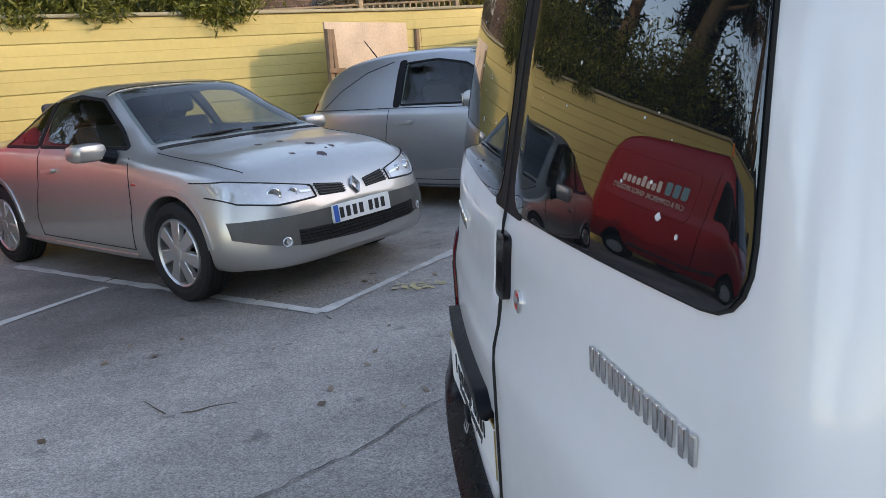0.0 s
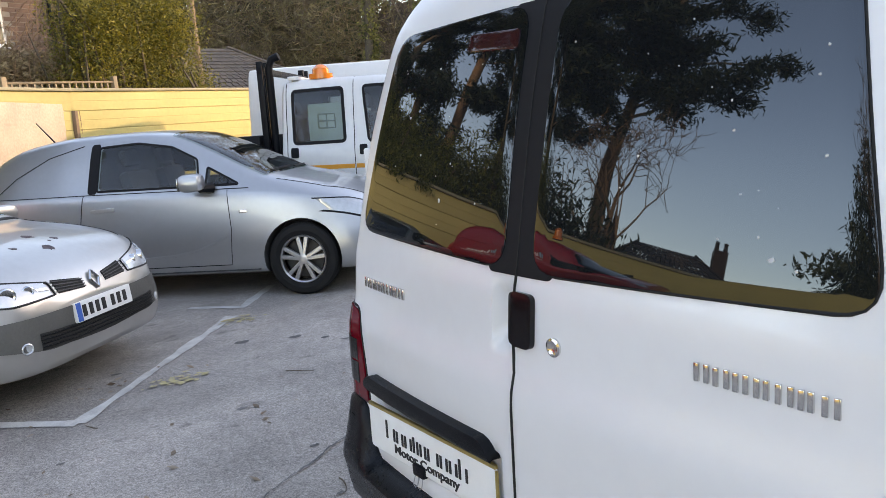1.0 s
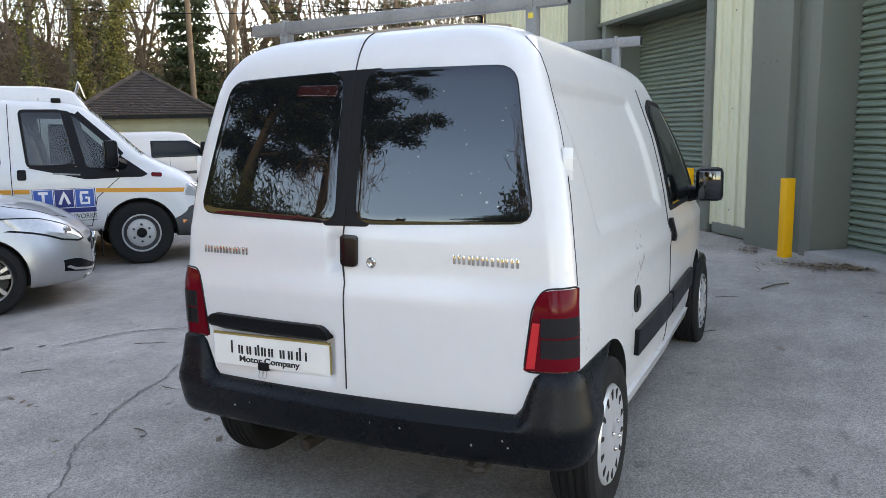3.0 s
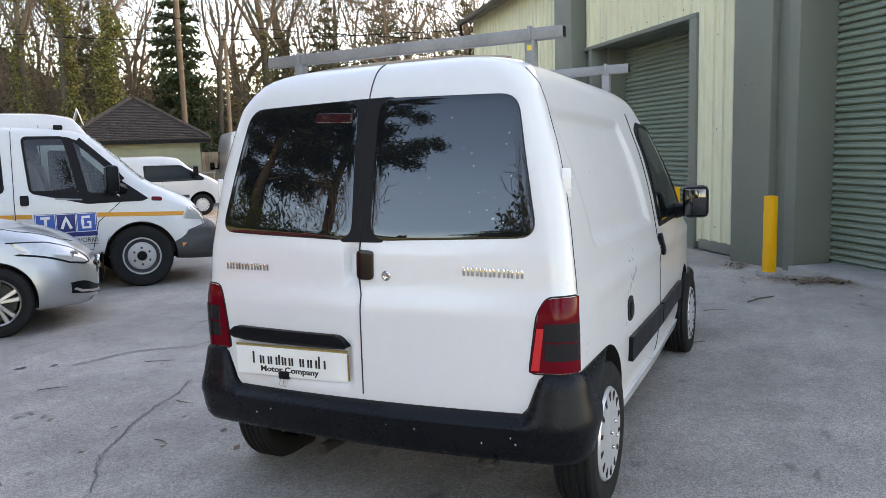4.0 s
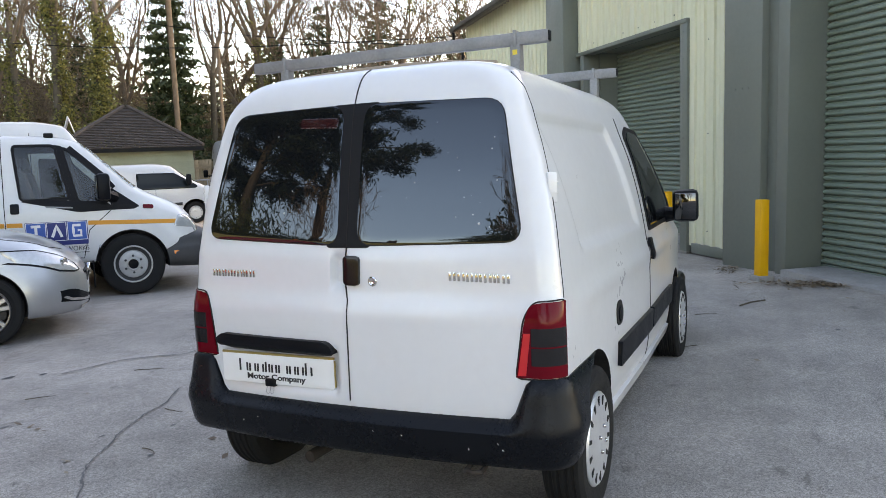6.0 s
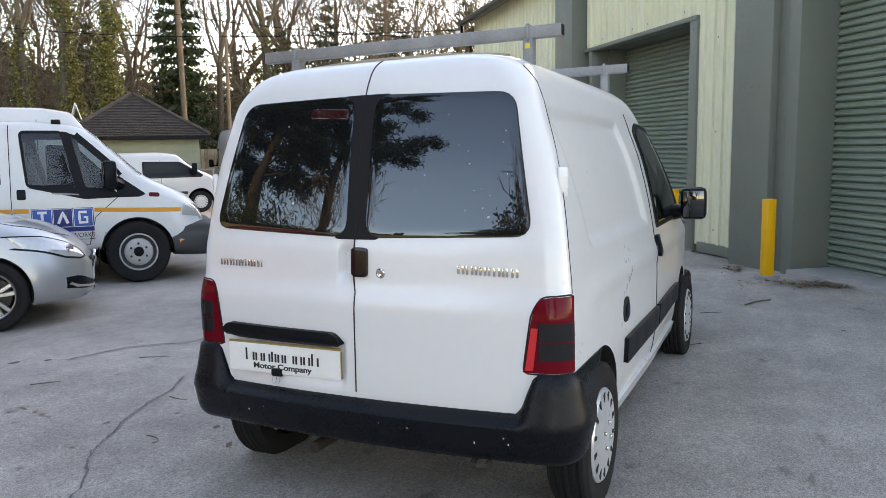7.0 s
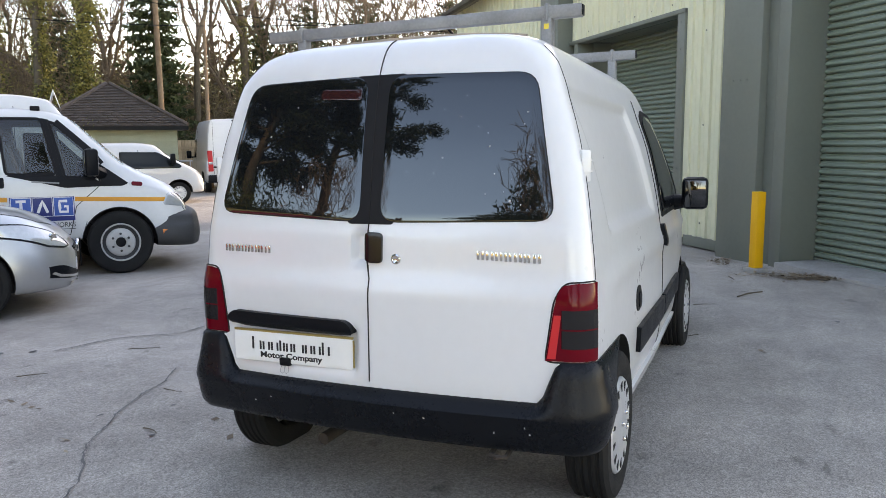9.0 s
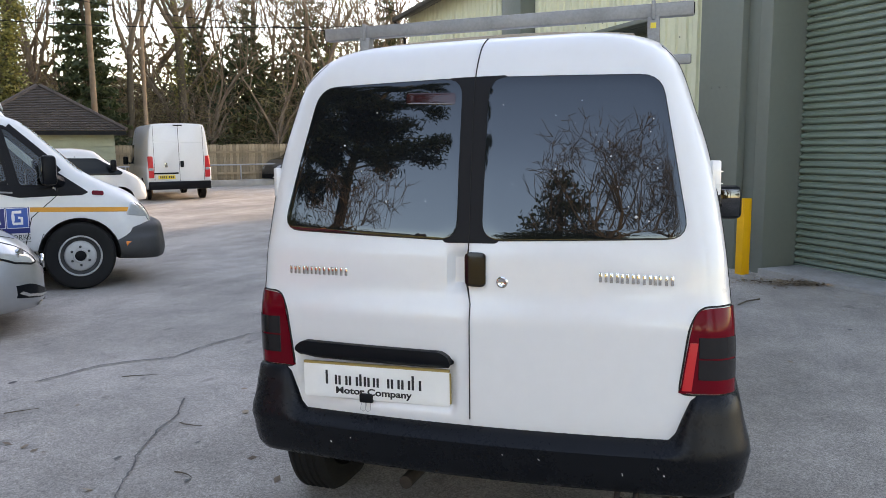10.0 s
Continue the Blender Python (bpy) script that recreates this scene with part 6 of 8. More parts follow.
        part("wiper", tube(bmesh.new(), [sh.top(2.90, 0.45) + Vector((0, 0, 0.02)), sh.top(2.93, 0.0) + Vector((0, 0, 0.02))] if s > 0 else [sh.top(2.90, -0.05) + Vector((0, 0, 0.02)), sh.top(2.88, -0.55) + Vector((0, 0, 0.02))], 0.008, 6), M_BLACK, car)
    skin(car, "windscreen", screen, sh.top, (0.6, 0, 1), M_CLEAR, 0.006, 0.01, 6, 0.03, "windscreen")
    skin(car, "grille", [(-0.36, 0.46), (0.36, 0.46), (0.42, 0.575), (-0.42, 0.575)], sh.front, (1, 0, 0), M_GAP, 0.006, 0.02, 3, 0.03, "black grille with a chrome bar")
    part("chrome_bar", ribbon(bmesh.new(), [(-0.40, 0.545), (0.40, 0.545)], sh.front, (1, 0, 0), 0.03, 0.014), M_CHROME, car)
    bm = bmesh.new()
    lathe(bm, [(-0.012, 0.064), (0.004, 0.066), (0.012, 0.060), (0.006, 0.052), (-0.012, 0.050)], 28, "x")
    box(bm, -0.004, -0.056, -0.007, 0.010, 0.056, 0.007, 0.003)
    part("badge", bm, M_CHROME, car, "round chrome badge", m=Matrix.Translation(sh.front(0, 0.545) + Vector((0.022, 0, 0))))
    for k in range(3):
        part("grille_bar", ribbon(bmesh.new(), [(-0.34, 0.47 + 0.022 * k), (0.34, 0.47 + 0.022 * k)], sh.front, (1, 0, 0), 0.006, 0.012), M_GREYPL, car)
    plate_bars(car, sh.front, (1, 0, 0), -0.26, 0.26, 0.34, 0.45, M_PLATEW, False, -1)
    gap(car, [(-0.6, 0.255), (0.6, 0.255)], sh.front, (1, 0, 0), 0.03, 0.010, M_CHROME, "lower_chrome")
    for s in (-1, 1):
        gap(car, [(2.97, s * 0.70), (3.4, s * 0.66), (3.72, s * 0.52), (3.82, s * 0.25)], sh.top, (0, 0, 1))
        skin(car, "tail_lamp", [(s * 0.52, 0.80), (s * 0.70, 0.84), (s * 0.66, 1.02), (s * 0.55, 1.0)], sh.back, (-1, 0, 0), M_REDLENS, 0.01, 0.03, 3, 0.02, "red tail lamp")
    bm = bmesh.new()
    tube(bm, [(0.55, 0, 1.38), (0.34, 0, 1.62)], [0.010, 0.004], 6)
    part("aerial", bm, M_BLACK, car)


def crew_cab_tipper():
    """White crew-cab tipper truck with orange stripes."""
    m = SLOPE @ pose(5.18, 7.38, 0, 0, 0, -44) @ Matrix.Diagonal((1.06, 1.06, 1.08, 1)) @ pose(-3.15, 0.98, 0)
    car = thing("tipper_truck", "white crew-cab tipper truck with orange stripes and blue company panel", "truck", m)
    sh = Shell([(0.98, 0.50, 1.12, 1.86, 0.93, 0.95, 0.76), (1.01, 0.48, 1.12, 1.90, 0.955, 0.965, 0.79), (1.2, 0.45, 1.12, 1.925, 0.965, 0.97, 0.80), (1.5, 0.42, 1.12, 1.93, 0.97, 0.97, 0.80), (2.05, 0.40, 1.12, 1.925, 0.97, 0.97, 0.79), (2.4, 0.40, 1.12, 1.905, 0.97, 0.97, 0.79), (2.62, 0.40, 1.12, 1.845, 0.97, 0.97, 0.79), (2.94, 0.39, 1.11, 1.575, 0.97, 0.965, 0.82), (3.27, 0.38, 1.07, 1.275, 0.97, 0.96, 0.85), (3.45, 0.36, 1.02, 1.18, 0.965, 0.94, 0.80), (3.75, 0.34, 0.90, 1.03, 0.93, 0.88, 0.70), (3.90, 0.33, 0.76, 0.86, 0.84, 0.78, 0.58), (3.97, 0.36, 0.62, 0.68, 0.66, 0.60, 0.42)])
    axles = (3.15,)
    rear_glass = [(1.13, 1.18), (1.12, 1.77), (1.71, 1.78), (1.73, 1.18)]
    door_glass = [(2.01, 1.17), (1.955, 1.785), (2.385, 1.785), (2.52, 1.17), (2.2, 1.165)]
    corner_glass = [(2.60, 1.13), (2.46, 1.76), (2.53, 1.73), (2.84, 1.43), (2.95, 1.27), (2.92, 1.11)]
    screen = [(2.66, -0.72), (3.23, -0.83), (3.27, 0.0), (3.23, 0.83), (2.66, 0.72)]
    cuts = arch_cuts(axles, 0.42, 0.36, 0.55) + cabin_cuts(sh, 1.06, 3.22, 0.86, (rear_glass, door_glass, corner_glass), screen, 1.16)
    body_part("cab", carve(sh.mesh(), M_WHITE2, cuts, M_CABIN), car, "white cab with grime along the sills")
    for y in (-0.52, 0.52):
        seat(car, 2.12, y, 0.96, 0.62)
        seat(car, 1.22, y, 0.98, 0.56)
    steering_wheel(car, 2.78, -0.50, 1.22, -45)
    part("dashboard", boxed(2.90, -0.82, 0.88, 3.18, 0.82, 1.12, bevel=0.05), M_GAP, car)
    for s in (-1, 1):
        f, o = sh.side(s), (0, s, 0.2)
        for w, wd in ((rear_glass, 0.04), (door_glass, 0.035), (corner_glass, 0.035)):
            part("window_seal", ribbon(bmesh.new(), rounded(w, 0.045, 4), f, o, wd, 0.008, True, 0.03), M_FRIT, car)
        skin(car, "side_window", rear_glass, f, o, M_CLEAR, 0.005, r=0.05, label="rear cab window")
        skin(car, "side_window", door_glass, f, o, M_CLEAR, 0.005, r=0.04, label="cab window")
        skin(car, "side_window", corner_glass, f, o, M_CLEAR, 0.005, r=0.03, label="cab window")
        skin(car, "window_trim", [(2.0, 1.155), (2.5, 1.155), (2.94, 1.10), (2.96, 1.02), (2.6, 1.01)], f, o, M_FRIT, 0.004, 0.01, r=0.03, label="black trim below the cab window")
        skin(car, "window_trim", [(2.94, 1.02), (2.965, 1.28), (3.27, 1.05), (3.2, 1.02)], f, o, M_FRIT, 0.005, 0.01, r=0.02)
        # a pale green board stands inside the rear window
        if s < 0:
            g = lambda x, z: Vector((x, -0.66, z))
            skin(car, "board", [(1.24, 1.18), (1.24, 1.62), (1.66, 1.62), (1.66, 1.18)], g, o, M_BOARD, 0.006, 0.012, 3, 0.04, "pale green board behind the window")
            for line, shut in (([(1.36, 1.34), (1.36, 1.50), (1.56, 1.50), (1.56, 1.34)], True), ([(1.36, 1.42), (1.56, 1.42)], False), ([(1.46, 1.34), (1.46, 1.50)], False)):
                part("board_mark", ribbon(bmesh.new(), line, g, o, 0.022, 0.010, shut), M_SHUTTER, car)
        for line in ([(1.05, 0.55), (1.04, 1.9)], [(1.84, 0.55), (1.84, 1.9)], [(1.05, 0.52), (1.82, 0.50)], [(1.86, 0.50), (2.62, 0.48), (2.70, 0.80), (2.95, 1.02), (2.97, 1.10)]):
            gap(car, line, f, o, 0.010)
        gap(car, [(1.05, 0.905), (1.83, 0.897)], f, o, 0.055, 0.004, M_ORANGE, "orange_stripe")
        gap(car, [(1.85, 0.897), (2.01, 0.893)], f, o, 0.055, 0.004, M_ORANGE, "orange_stripe")
        gap(car, [(2.69, 0.885), (3.80, 0.845)], f, o, 0.055, 0.004, M_ORANGE, "orange_stripe")
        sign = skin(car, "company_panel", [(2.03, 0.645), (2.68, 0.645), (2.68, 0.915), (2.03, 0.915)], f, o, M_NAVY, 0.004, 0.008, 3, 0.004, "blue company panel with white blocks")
        for k in range(3):
            a = 2.040 + 0.214 * k
            skin(sign, "square", [(a, 0.70), (a + 0.20, 0.70), (a + 0.20, 0.907), (a, 0.907)], f, o, M_BLUE if k != 1 else M_NAVY, 0.006, 0.004, 2, 0.004)
            for line in ([(a, 0.70), (a + 0.20, 0.70), (a + 0.20, 0.907), (a, 0.907)],):
                part("border", ribbon(bmesh.new(), line, f, o, 0.008, 0.008, True), M_SIGNW, sign)
            c = a + 0.10
            mark = ([(c - 0.05, 0.870), (c + 0.05, 0.870)], [(c, 0.870), (c, 0.740)]) if k == 0 else ([(c - 0.05, 0.740), (c, 0.870), (c + 0.05, 0.740)],) if k == 1 else ([(c + 0.04, 0.865), (c - 0.04, 0.865), (c - 0.04, 0.745), (c + 0.04, 0.745), (c + 0.04, 0.805), (c + 0.005, 0.805)],)
            for line in mark:
                part("white_bar", ribbon(bmesh.new(), line, f, o, 0.036, 0.0085), M_SIGNW, sign)
        if s < 0:
            p = f(2.1, 0.575)
            lettering("words", "GROUNDWORKS", 0.075, M_INK, car, Matrix.Translation((2.14, p.y - 0.006, 0.575)) @ Matrix(((1, 0, 0, 0), (0, 0, -1, 0), (0, 1, 0, 0), (0, 0, 0, 1))), 0.001, width=0.54)
            gap(car, [(2.07, 0.555), (2.68, 0.55)], f, o, 0.006, 0.004, M_INK, "rule")
            gap(car, [(2.26, 1.085), (2.54, 1.065)], f, o, 0.020, 0.007, M_RACK, "model_bar")
        for a in (1.09, 1.90):
            skin(car, "door_handle", [(a, 1.02), (a + 0.09, 1.02), (a + 0.09, 1.13), (a, 1.13)], f, o, M_BLACK, 0.016, 0.02, 3, 0.02, "black door handle")
        skin(car, "side_repeater", [(3.30, 1.02), (3.42, 1.01), (3.42, 1.055), (3.30, 1.065)], f, o, M_REDLENS, 0.012, 0.02, 2, 0.02)
        bm = bmesh.new()
        box(bm, -0.07, -0.085, -0.155, 0.075, 0.09, 0.155, 0.04)
        mir = part("door_mirror", bm, M_BLACK, car, "large black door mirror", m=pose(2.88, s * 1.12, 1.29, 0, 0, s * -8))
        part("mirror_glass", boxed(-0.074, -0.065, -0.13, -0.068, 0.07, 0.13, bevel=0.002), M_MIRROR, mir)
        bm = bmesh.new()
        tube(bm, [(2.98, s * 0.90, 1.16), (2.92, s * 1.0, 1.20), (2.86, s * 1.08, 1.25)], [0.08, 0.06, 0.045], 8)
        part("mirror_arm", bm, M_BLACK, car)
        skin(car, "headlamp", [(s * 0.55, 0.70), (s * 0.80, 0.70), (s * 0.86, 0.93), (s * 0.70, 0.90)], sh.front, (1, s * 0.5, 0), M_LENS, 0.008, 0.02, 4, 0.03, "tall headlamp")
        gap(car, [(2.98, 0.50), (2.80, 0.62), (2.76, 0.5)], f, o, 0.008)
        part("corner_lamp", boxed(3.62, s * 0.955 - 0.03, 0.43, 3.69, s * 0.955 + 0.03, 0.50, bevel=0.01), M_AMBER, car, "amber marker lamp")
        wheel(car, 3.15, s * 0.87, 0.365, 0.21, "steel", s, M_RIMPAINT, 0.222)
        wheel(car, -0.25, s * 0.87, 0.365, 0.21, "steel", s, M_RIMPAINT, 0.222)
        part("mud_flap", boxed(2.70, s * 0.85 - 0.11, 0.12, 2.715, s * 0.85 + 0.11, 0.44, bevel=0.004), M_BLACK, car, "black rubber mud flap")
        skin(car, "headlamp_side", [(3.64, 0.79), (3.88, 0.755), (3.85, 0.84), (3.70, 0.935)], f, o, M_LENS, 0.007, 0.02, 4, 0.03, "headlamp wrapping round the wing")
        skin(car, "door_pillar", [(2.375, 1.795), (2.475, 1.775), (2.62, 1.12), (2.50, 1.15)], f, o, M_FRIT, 0.006, 0.01, label="black window divider")
        part("screen_pillar", ribbon(bmesh.new(), [(2.54, 1.765), (2.87, 1.45), (3.0, 1.28)], f, o, 0.05, 0.007), M_FRIT, car)
    # front bumper
    sb = Shell([(0.0, 0.30, 0.52, 0.68, 0.95, 0.955, 0.90), (0.25, 0.28, 0.55, 0.725, 0.975, 0.980, 0.92), (0.50, 0.27, 0.55, 0.735, 0.91, 0.915, 0.84), (0.60, 0.29, 0.50, 0.70, 0.76, 0.76, 0.66), (0.64, 0.35, 0.45, 0.58, 0.60, 0.60, 0.50)])
    bm = sb.mesh(30)
    bmesh.ops.translate(bm, verts=bm.verts, vec=(3.46, 0, 0.0))
    body_part("front_bumper", carve(bm, M_GREYPL, arch_cuts((3.15,), 0.415, 0.36, 0.5), M_GAP), car, "dark grey plastic bumper")
    skin(car, "windscreen", screen, sh.top, (0.6, 0, 1), M_CLEAR, 0.006, 0.01, 6, 0.05, "windscreen")
    # beacon, headboard, dropside body
    for y in (-0.6,):
        bm = bmesh.new()
        lathe(bm, [(1.90, 0.14), (1.96, 0.14), (1.965, 0.10), (2.02, 0.095), (2.06, 0.05), (2.07, 0.01)], 18, "z")
        part("beacon", bm, M_AMBER, car, "amber roof beacon", m=pose(1.42, y, 0))
    part("roof_light_bar", boxed(1.05, -0.74, 1.90, 1.18, 0.74, 1.945, bevel=0.01), M_WHITE2, car)
    bed = part("dropside_body", boxed(-2.0, -1.0, 0.95, 0.74, 1.0, 1.30, bevel=0.01), M_BLACK, car, "dark steel tipper body")
    part("chassis_rail", boxed(-1.9, -0.5, 0.5, 1.2, 0.5, 0.72), M_BLACK, car, smooth=None)
    for y in (-0.92, -0.72, 0.72, 0.92):
        part("headboard_post", boxed(0.76, y - 0.03, 0.9, 0.83, y + 0.03, 2.12, bevel=0.006), M_BLACK, bed, "rusty black headboard post")
    part("headboard_rail", boxed(0.77, -0.95, 1.98, 0.82, 0.95, 2.05, bevel=0.006), M_BLACK, bed)
    bm = bmesh.new()
    tube(bm, [(0.88, -0.86, 0.7), (0.88, -0.86, 2.05), (0.92, -0.86, 2.14), (1.01, -0.86, 2.17)], 0.045, 12)
    part("exhaust", bm, M_BLACK, car, "sooty black upright exhaust stack")
    part("roof_lamp", boxed(2.28, -0.70, 1.88, 2.38, -0.60, 1.935, bevel=0.01), M_BLACK, car, "small black roof lamp")


def box_van(name, label, m, k=1.0, paint=None, high=2.5, length=5.4, half=1.02, rear_detail=False, group="", tail=None):
    paint = paint or M_WHITE2
    car = thing(name, label, "van", m, group)
    h, L, w = high, length, half
    tail = tail or [(0.0, 0.45, 1.1, h - 0.06, w * 0.93, w * 0.94, w * 0.78), (0.03, 0.42, 1.1, h - 0.01, w * 0.97, w * 0.98, w * 0.84), (0.3, 0.36, 1.1, h, w, w, w * 0.86)]
    sh = Shell(tail + [ (L * 0.55, 0.30, 1.1, h, w, w, w * 0.86), (L * 0.68, 0.30, 1.1, h - 0.06, w, w, w * 0.85), (L * 0.76, 0.30, 1.1, h * 0.82, w, w, w * 0.85), (L * 0.87, 0.30, 1.05, max(1.15, h * 0.50), w * 0.99, w * 0.97, w * 0.84), (L * 0.94, 0.30, 0.90, max(0.98, h * 0.42), w * 0.95, w * 0.90, w * 0.72), (L * 0.985, 0.30, 0.70, 0.82, w * 0.84, w * 0.78, w * 0.55), (L, 0.34, 0.56, 0.64, w * 0.66, w * 0.60, w * 0.42)])
    axles = (L * 0.20, L * 0.825)
    r = 0.34 if h > 2.2 else 0.31
    body_part("body", carve(sh.mesh(60), paint, arch_cuts(axles, r + 0.06, r + 0.02, w * 0.5), M_GAP), car)
    for s in (-1, 1):
        f, o = sh.side(s), (0, s, 0.2)
        aft = 0.46 if h < 1.8 else 0.60
        skin(car, "side_window", [(L * aft, 1.18 if h > 1.8 else 1.02), (L * aft, min(h - 0.25, 1.85)), (L * 0.70, min(h - 0.27, 1.83)), (L * 0.85, 1.22 if h > 1.8 else 1.08), (L * 0.84, 1.16 if h > 1.8 else 1.02)], f, o, M_CARGLASS, 0.006, r=0.05, label="cab window")
        gap(car, [(L * 0.575, 0.45), (L * 0.575, h - 0.2)], f, o, 0.01)
        gap(car, [(L * 0.28, 0.58), (L * 0.74, 0.58)], f, o, 0.09, 0.012, M_GREYPL, "rub_strip")
        skin(car, "headlamp", [(s * w * 0.50, 0.72), (s * w * 0.80, 0.72), (s * w * 0.86, 0.92), (s * w * 0.62, 0.86)], sh.front, (1, s * 0.5, 0), M_LENS, 0.008, 0.02, 3, 0.03, "headlamp")
        bm = bmesh.new()
        box(bm, -0.07, -0.09, -0.15, 0.07, 0.09, 0.15, 0.04)
        part("door_mirror", bm, M_BLACK, car, m=pose(L * 0.79, s * (w + 0.12), 1.28))
        part("mirror_arm", tube(bmesh.new(), [(L * 0.81, s * (w - 0.06), 1.16), (L * 0.79, s * (w + 0.08), 1.22)], 0.03, 6), M_BLACK, car)
        for ax in axles:
            wheel(car, ax, s * (w - 0.13), r, 0.2, "steel" if h > 2.2 else "cap", s, M_STEEL if h > 2.2 else M_HUBCAP, r * 0.62)
        if rear_detail:
            lamp = skin(car, "tail_lamp", [(s * 0.80, 0.76), (s * 0.965, 0.76), (s * 0.955, 1.46), (s * 0.82, 1.46)], sh.back, (-1, s * 0.2, 0), M_REDTAPE, 0.02, 0.05, 3, 0.03, "tall red tail lamp")
            skin(lamp, "white_lens", [(s * 0.82, 1.00), (s * 0.955, 1.00), (s * 0.952, 1.08), (s * 0.82, 1.08)], sh.back, (-1, 0, 0), M_LENS, 0.024, 0.01, 2, 0.01)
    skin(car, "windscreen", [(L * 0.70, -w * 0.74), (L * 0.865, -w * 0.84), (L * 0.875, 0.0), (L * 0.865, w * 0.84), (L * 0.70, w * 0.74)], sh.top, (0.6, 0, 1), M_CARGLASS, 0.006, 0.01, 5, 0.05, "windscreen")
    part("front_bumper", boxed(L * 0.955, -w * 0.72, 0.28, L + 0.02, w * 0.72, 0.52, bevel=0.05), M_BLACK, car)
    if rear_detail:
        part("rear_bumper", boxed(-0.07, -0.98, 0.38, 0.25, 0.98, 0.64, bevel=0.03), M_BLACK, car, "black rear step bumper")
        gap(car, [(0.0, 0.64), (0.0, h - 0.05)], sh.back, (-1, 0, 0), 0.014)
        for s in (-1, 1):
            gap(car, [(s * 0.78, 0.66), (s * 0.77, h - 0.1)], sh.back, (-1, 0, 0), 0.012)
            gap(car, [(s * 0.05, 1.9), (s * 0.78, 1.9)], sh.back, (-1, 0, 0), 0.02, 0.006, M_WHITE2, "door_rib")
        skin(car, "door_handle", [(-0.14, 1.10), (-0.03, 1.10), (-0.03, 1.30), (-0.14, 1.30)], sh.back, (-1, 0, 0), M_BLACK, 0.02, 0.03, 3, 0.02)
        skin(car, "plate_light", [(0.04, 0.88), (0.80, 0.88), (0.80, 0.93), (0.04, 0.93)], sh.back, (-1, 0, 0), M_BLACK, 0.02, 0.03, 3, 0.01)
        skin(car, "badge", [(0.36, 1.10), (0.48, 1.10), (0.44, 1.26), (0.38, 1.24)], sh.back, (-1, 0, 0), M_CHROME, 0.01, 0.02, 2, 0.03)
        plate_bars(car, sh.back, (-1, 0, 0), 0.15, 0.68, 0.72, 0.84, M_PLATEY, False, 1)
        part("high_brake_lamp", boxed(-0.01, -0.14, h - 0.09, 0.06, 0.14, h - 0.05), M_BLACK, car, smooth=None)
    return car, sh


def red_van():
    m = SLOPE @ pose(-3.92, 8.72, 0, 0, 0, 253)
    van, sh = box_van("panel_van", "red panel van with sign writing and amber beacon, by the fence", m, 1, M_RED, 1.84, 4.15, 0.86, tail=[(0.0, 0.50, 0.90, 1.02, 0.76, 0.76, 0.66), (0.04, 0.44, 1.0, 1.30, 0.80, 0.80, 0.70), (0.12, 0.40, 1.08, 1.54, 0.83, 0.83, 0.71), (0.26, 0.37, 1.1, 1.70, 0.85, 0.85, 0.71), (0.50, 0.36, 1.1, 1.80, 0.86, 0.86, 0.72), (0.9, 0.36, 1.1, 1.84, 0.86, 0.86, 0.73)])
    f, o = sh.side(1), (0, 1, 0.1)
    # sign writing: the trade's own name as plain strokes, the plain words lettered
    for i in range(3):
        a = 2.02 - 0.15 * i
        part("name_block", patch(bmesh.new(), rounded([(a, 1.26), (a - 0.115, 1.26), (a - 0.115, 1.40), (a, 1.40)], 0.03), f, o, 0.004, 0.006, 2), M_PALEBLUE, van)
    for i in range(8):
        a = 1.52 - 0.110 * i
        part("name_block", patch(bmesh.new(), rounded([(a, 1.26), (a - 0.075, 1.26), (a - 0.075, 1.34 + 0.04 * (i in (0, 3))), (a, 1.34 + 0.04 * (i in (0, 3)))], 0.02), f, o, 0.004, 0.006, 2), M_SIGNW, van)
    p = f(1.3, 1.16)
    lettering("words", "CAR & COMMERCIAL VEHICLE SPECIALISTS", 0.08, M_SIGNW, van, Matrix.Translation((2.02, p.y + 0.006, 1.16)) @ Matrix(((-1, 0, 0, 0), (0, 0, 1, 0), (0, 1, 0, 0), (0, 0, 0, 1))), 0.001, width=1.5)
    gap(van, [(0.25, 0.72), (2.2, 0.72)], f, o, 0.04, 0.006, M_RED, "flank_crease")
    part("panel_edge", ribbon(bmesh.new(), rounded([(0.30, 1.05), (2.15, 1.05), (2.15, 1.58), (0.30, 1.60)], 0.12), f, o, 0.02, 0.006, True), M_RED, van)
    bm = bmesh.new()
    lathe(bm, [(1.86, 0.09), (1.89, 0.09), (1.895, 0.07), (1.97, 0.065), (2.0, 0.03)], 16, "z")
    part("beacon", bm, M_AMBER, van, "amber roof beacon", m=pose(2.45, 0.45, 0))


coupe_cabriolet()
hatch_van()
crew_cab_tipper()
red_van()
box_van("high_roof_van", "white high-roof panel van seen from behind, parked", on_ground(19.5, 16.0, 45), 1, M_WHITE2, 2.52, 5.4, 1.02, True)
far_van, far_shell = box_van("panel_van", "white panel van with a folded roof sign, behind the tipper", SLOPE @ pose(6.9, 10.0, 0, 0, 0, -44) @ pose(-2.9, 0, 0), 1, M_WHITE2, 2.42, 3.9, 0.98)
bm = bmesh.new()
for lean in (-1, 1):
    tilted = box(bmesh.new(), -0.006, -0.24, 0.0, 0.006, 0.24, 0.25, 0.002)
    bmesh.ops.rotate(tilted, verts=tilted.verts, cent=(0, 0, 0.25), matrix=Matrix.Rotation(lean * radians(17), 3, "Y"))
    piece = bpy.data.meshes.new("plate")
    tilted.to_mesh(piece)
    tilted.free()
    bm.from_mesh(piece)
    bpy.data.meshes.remove(piece)
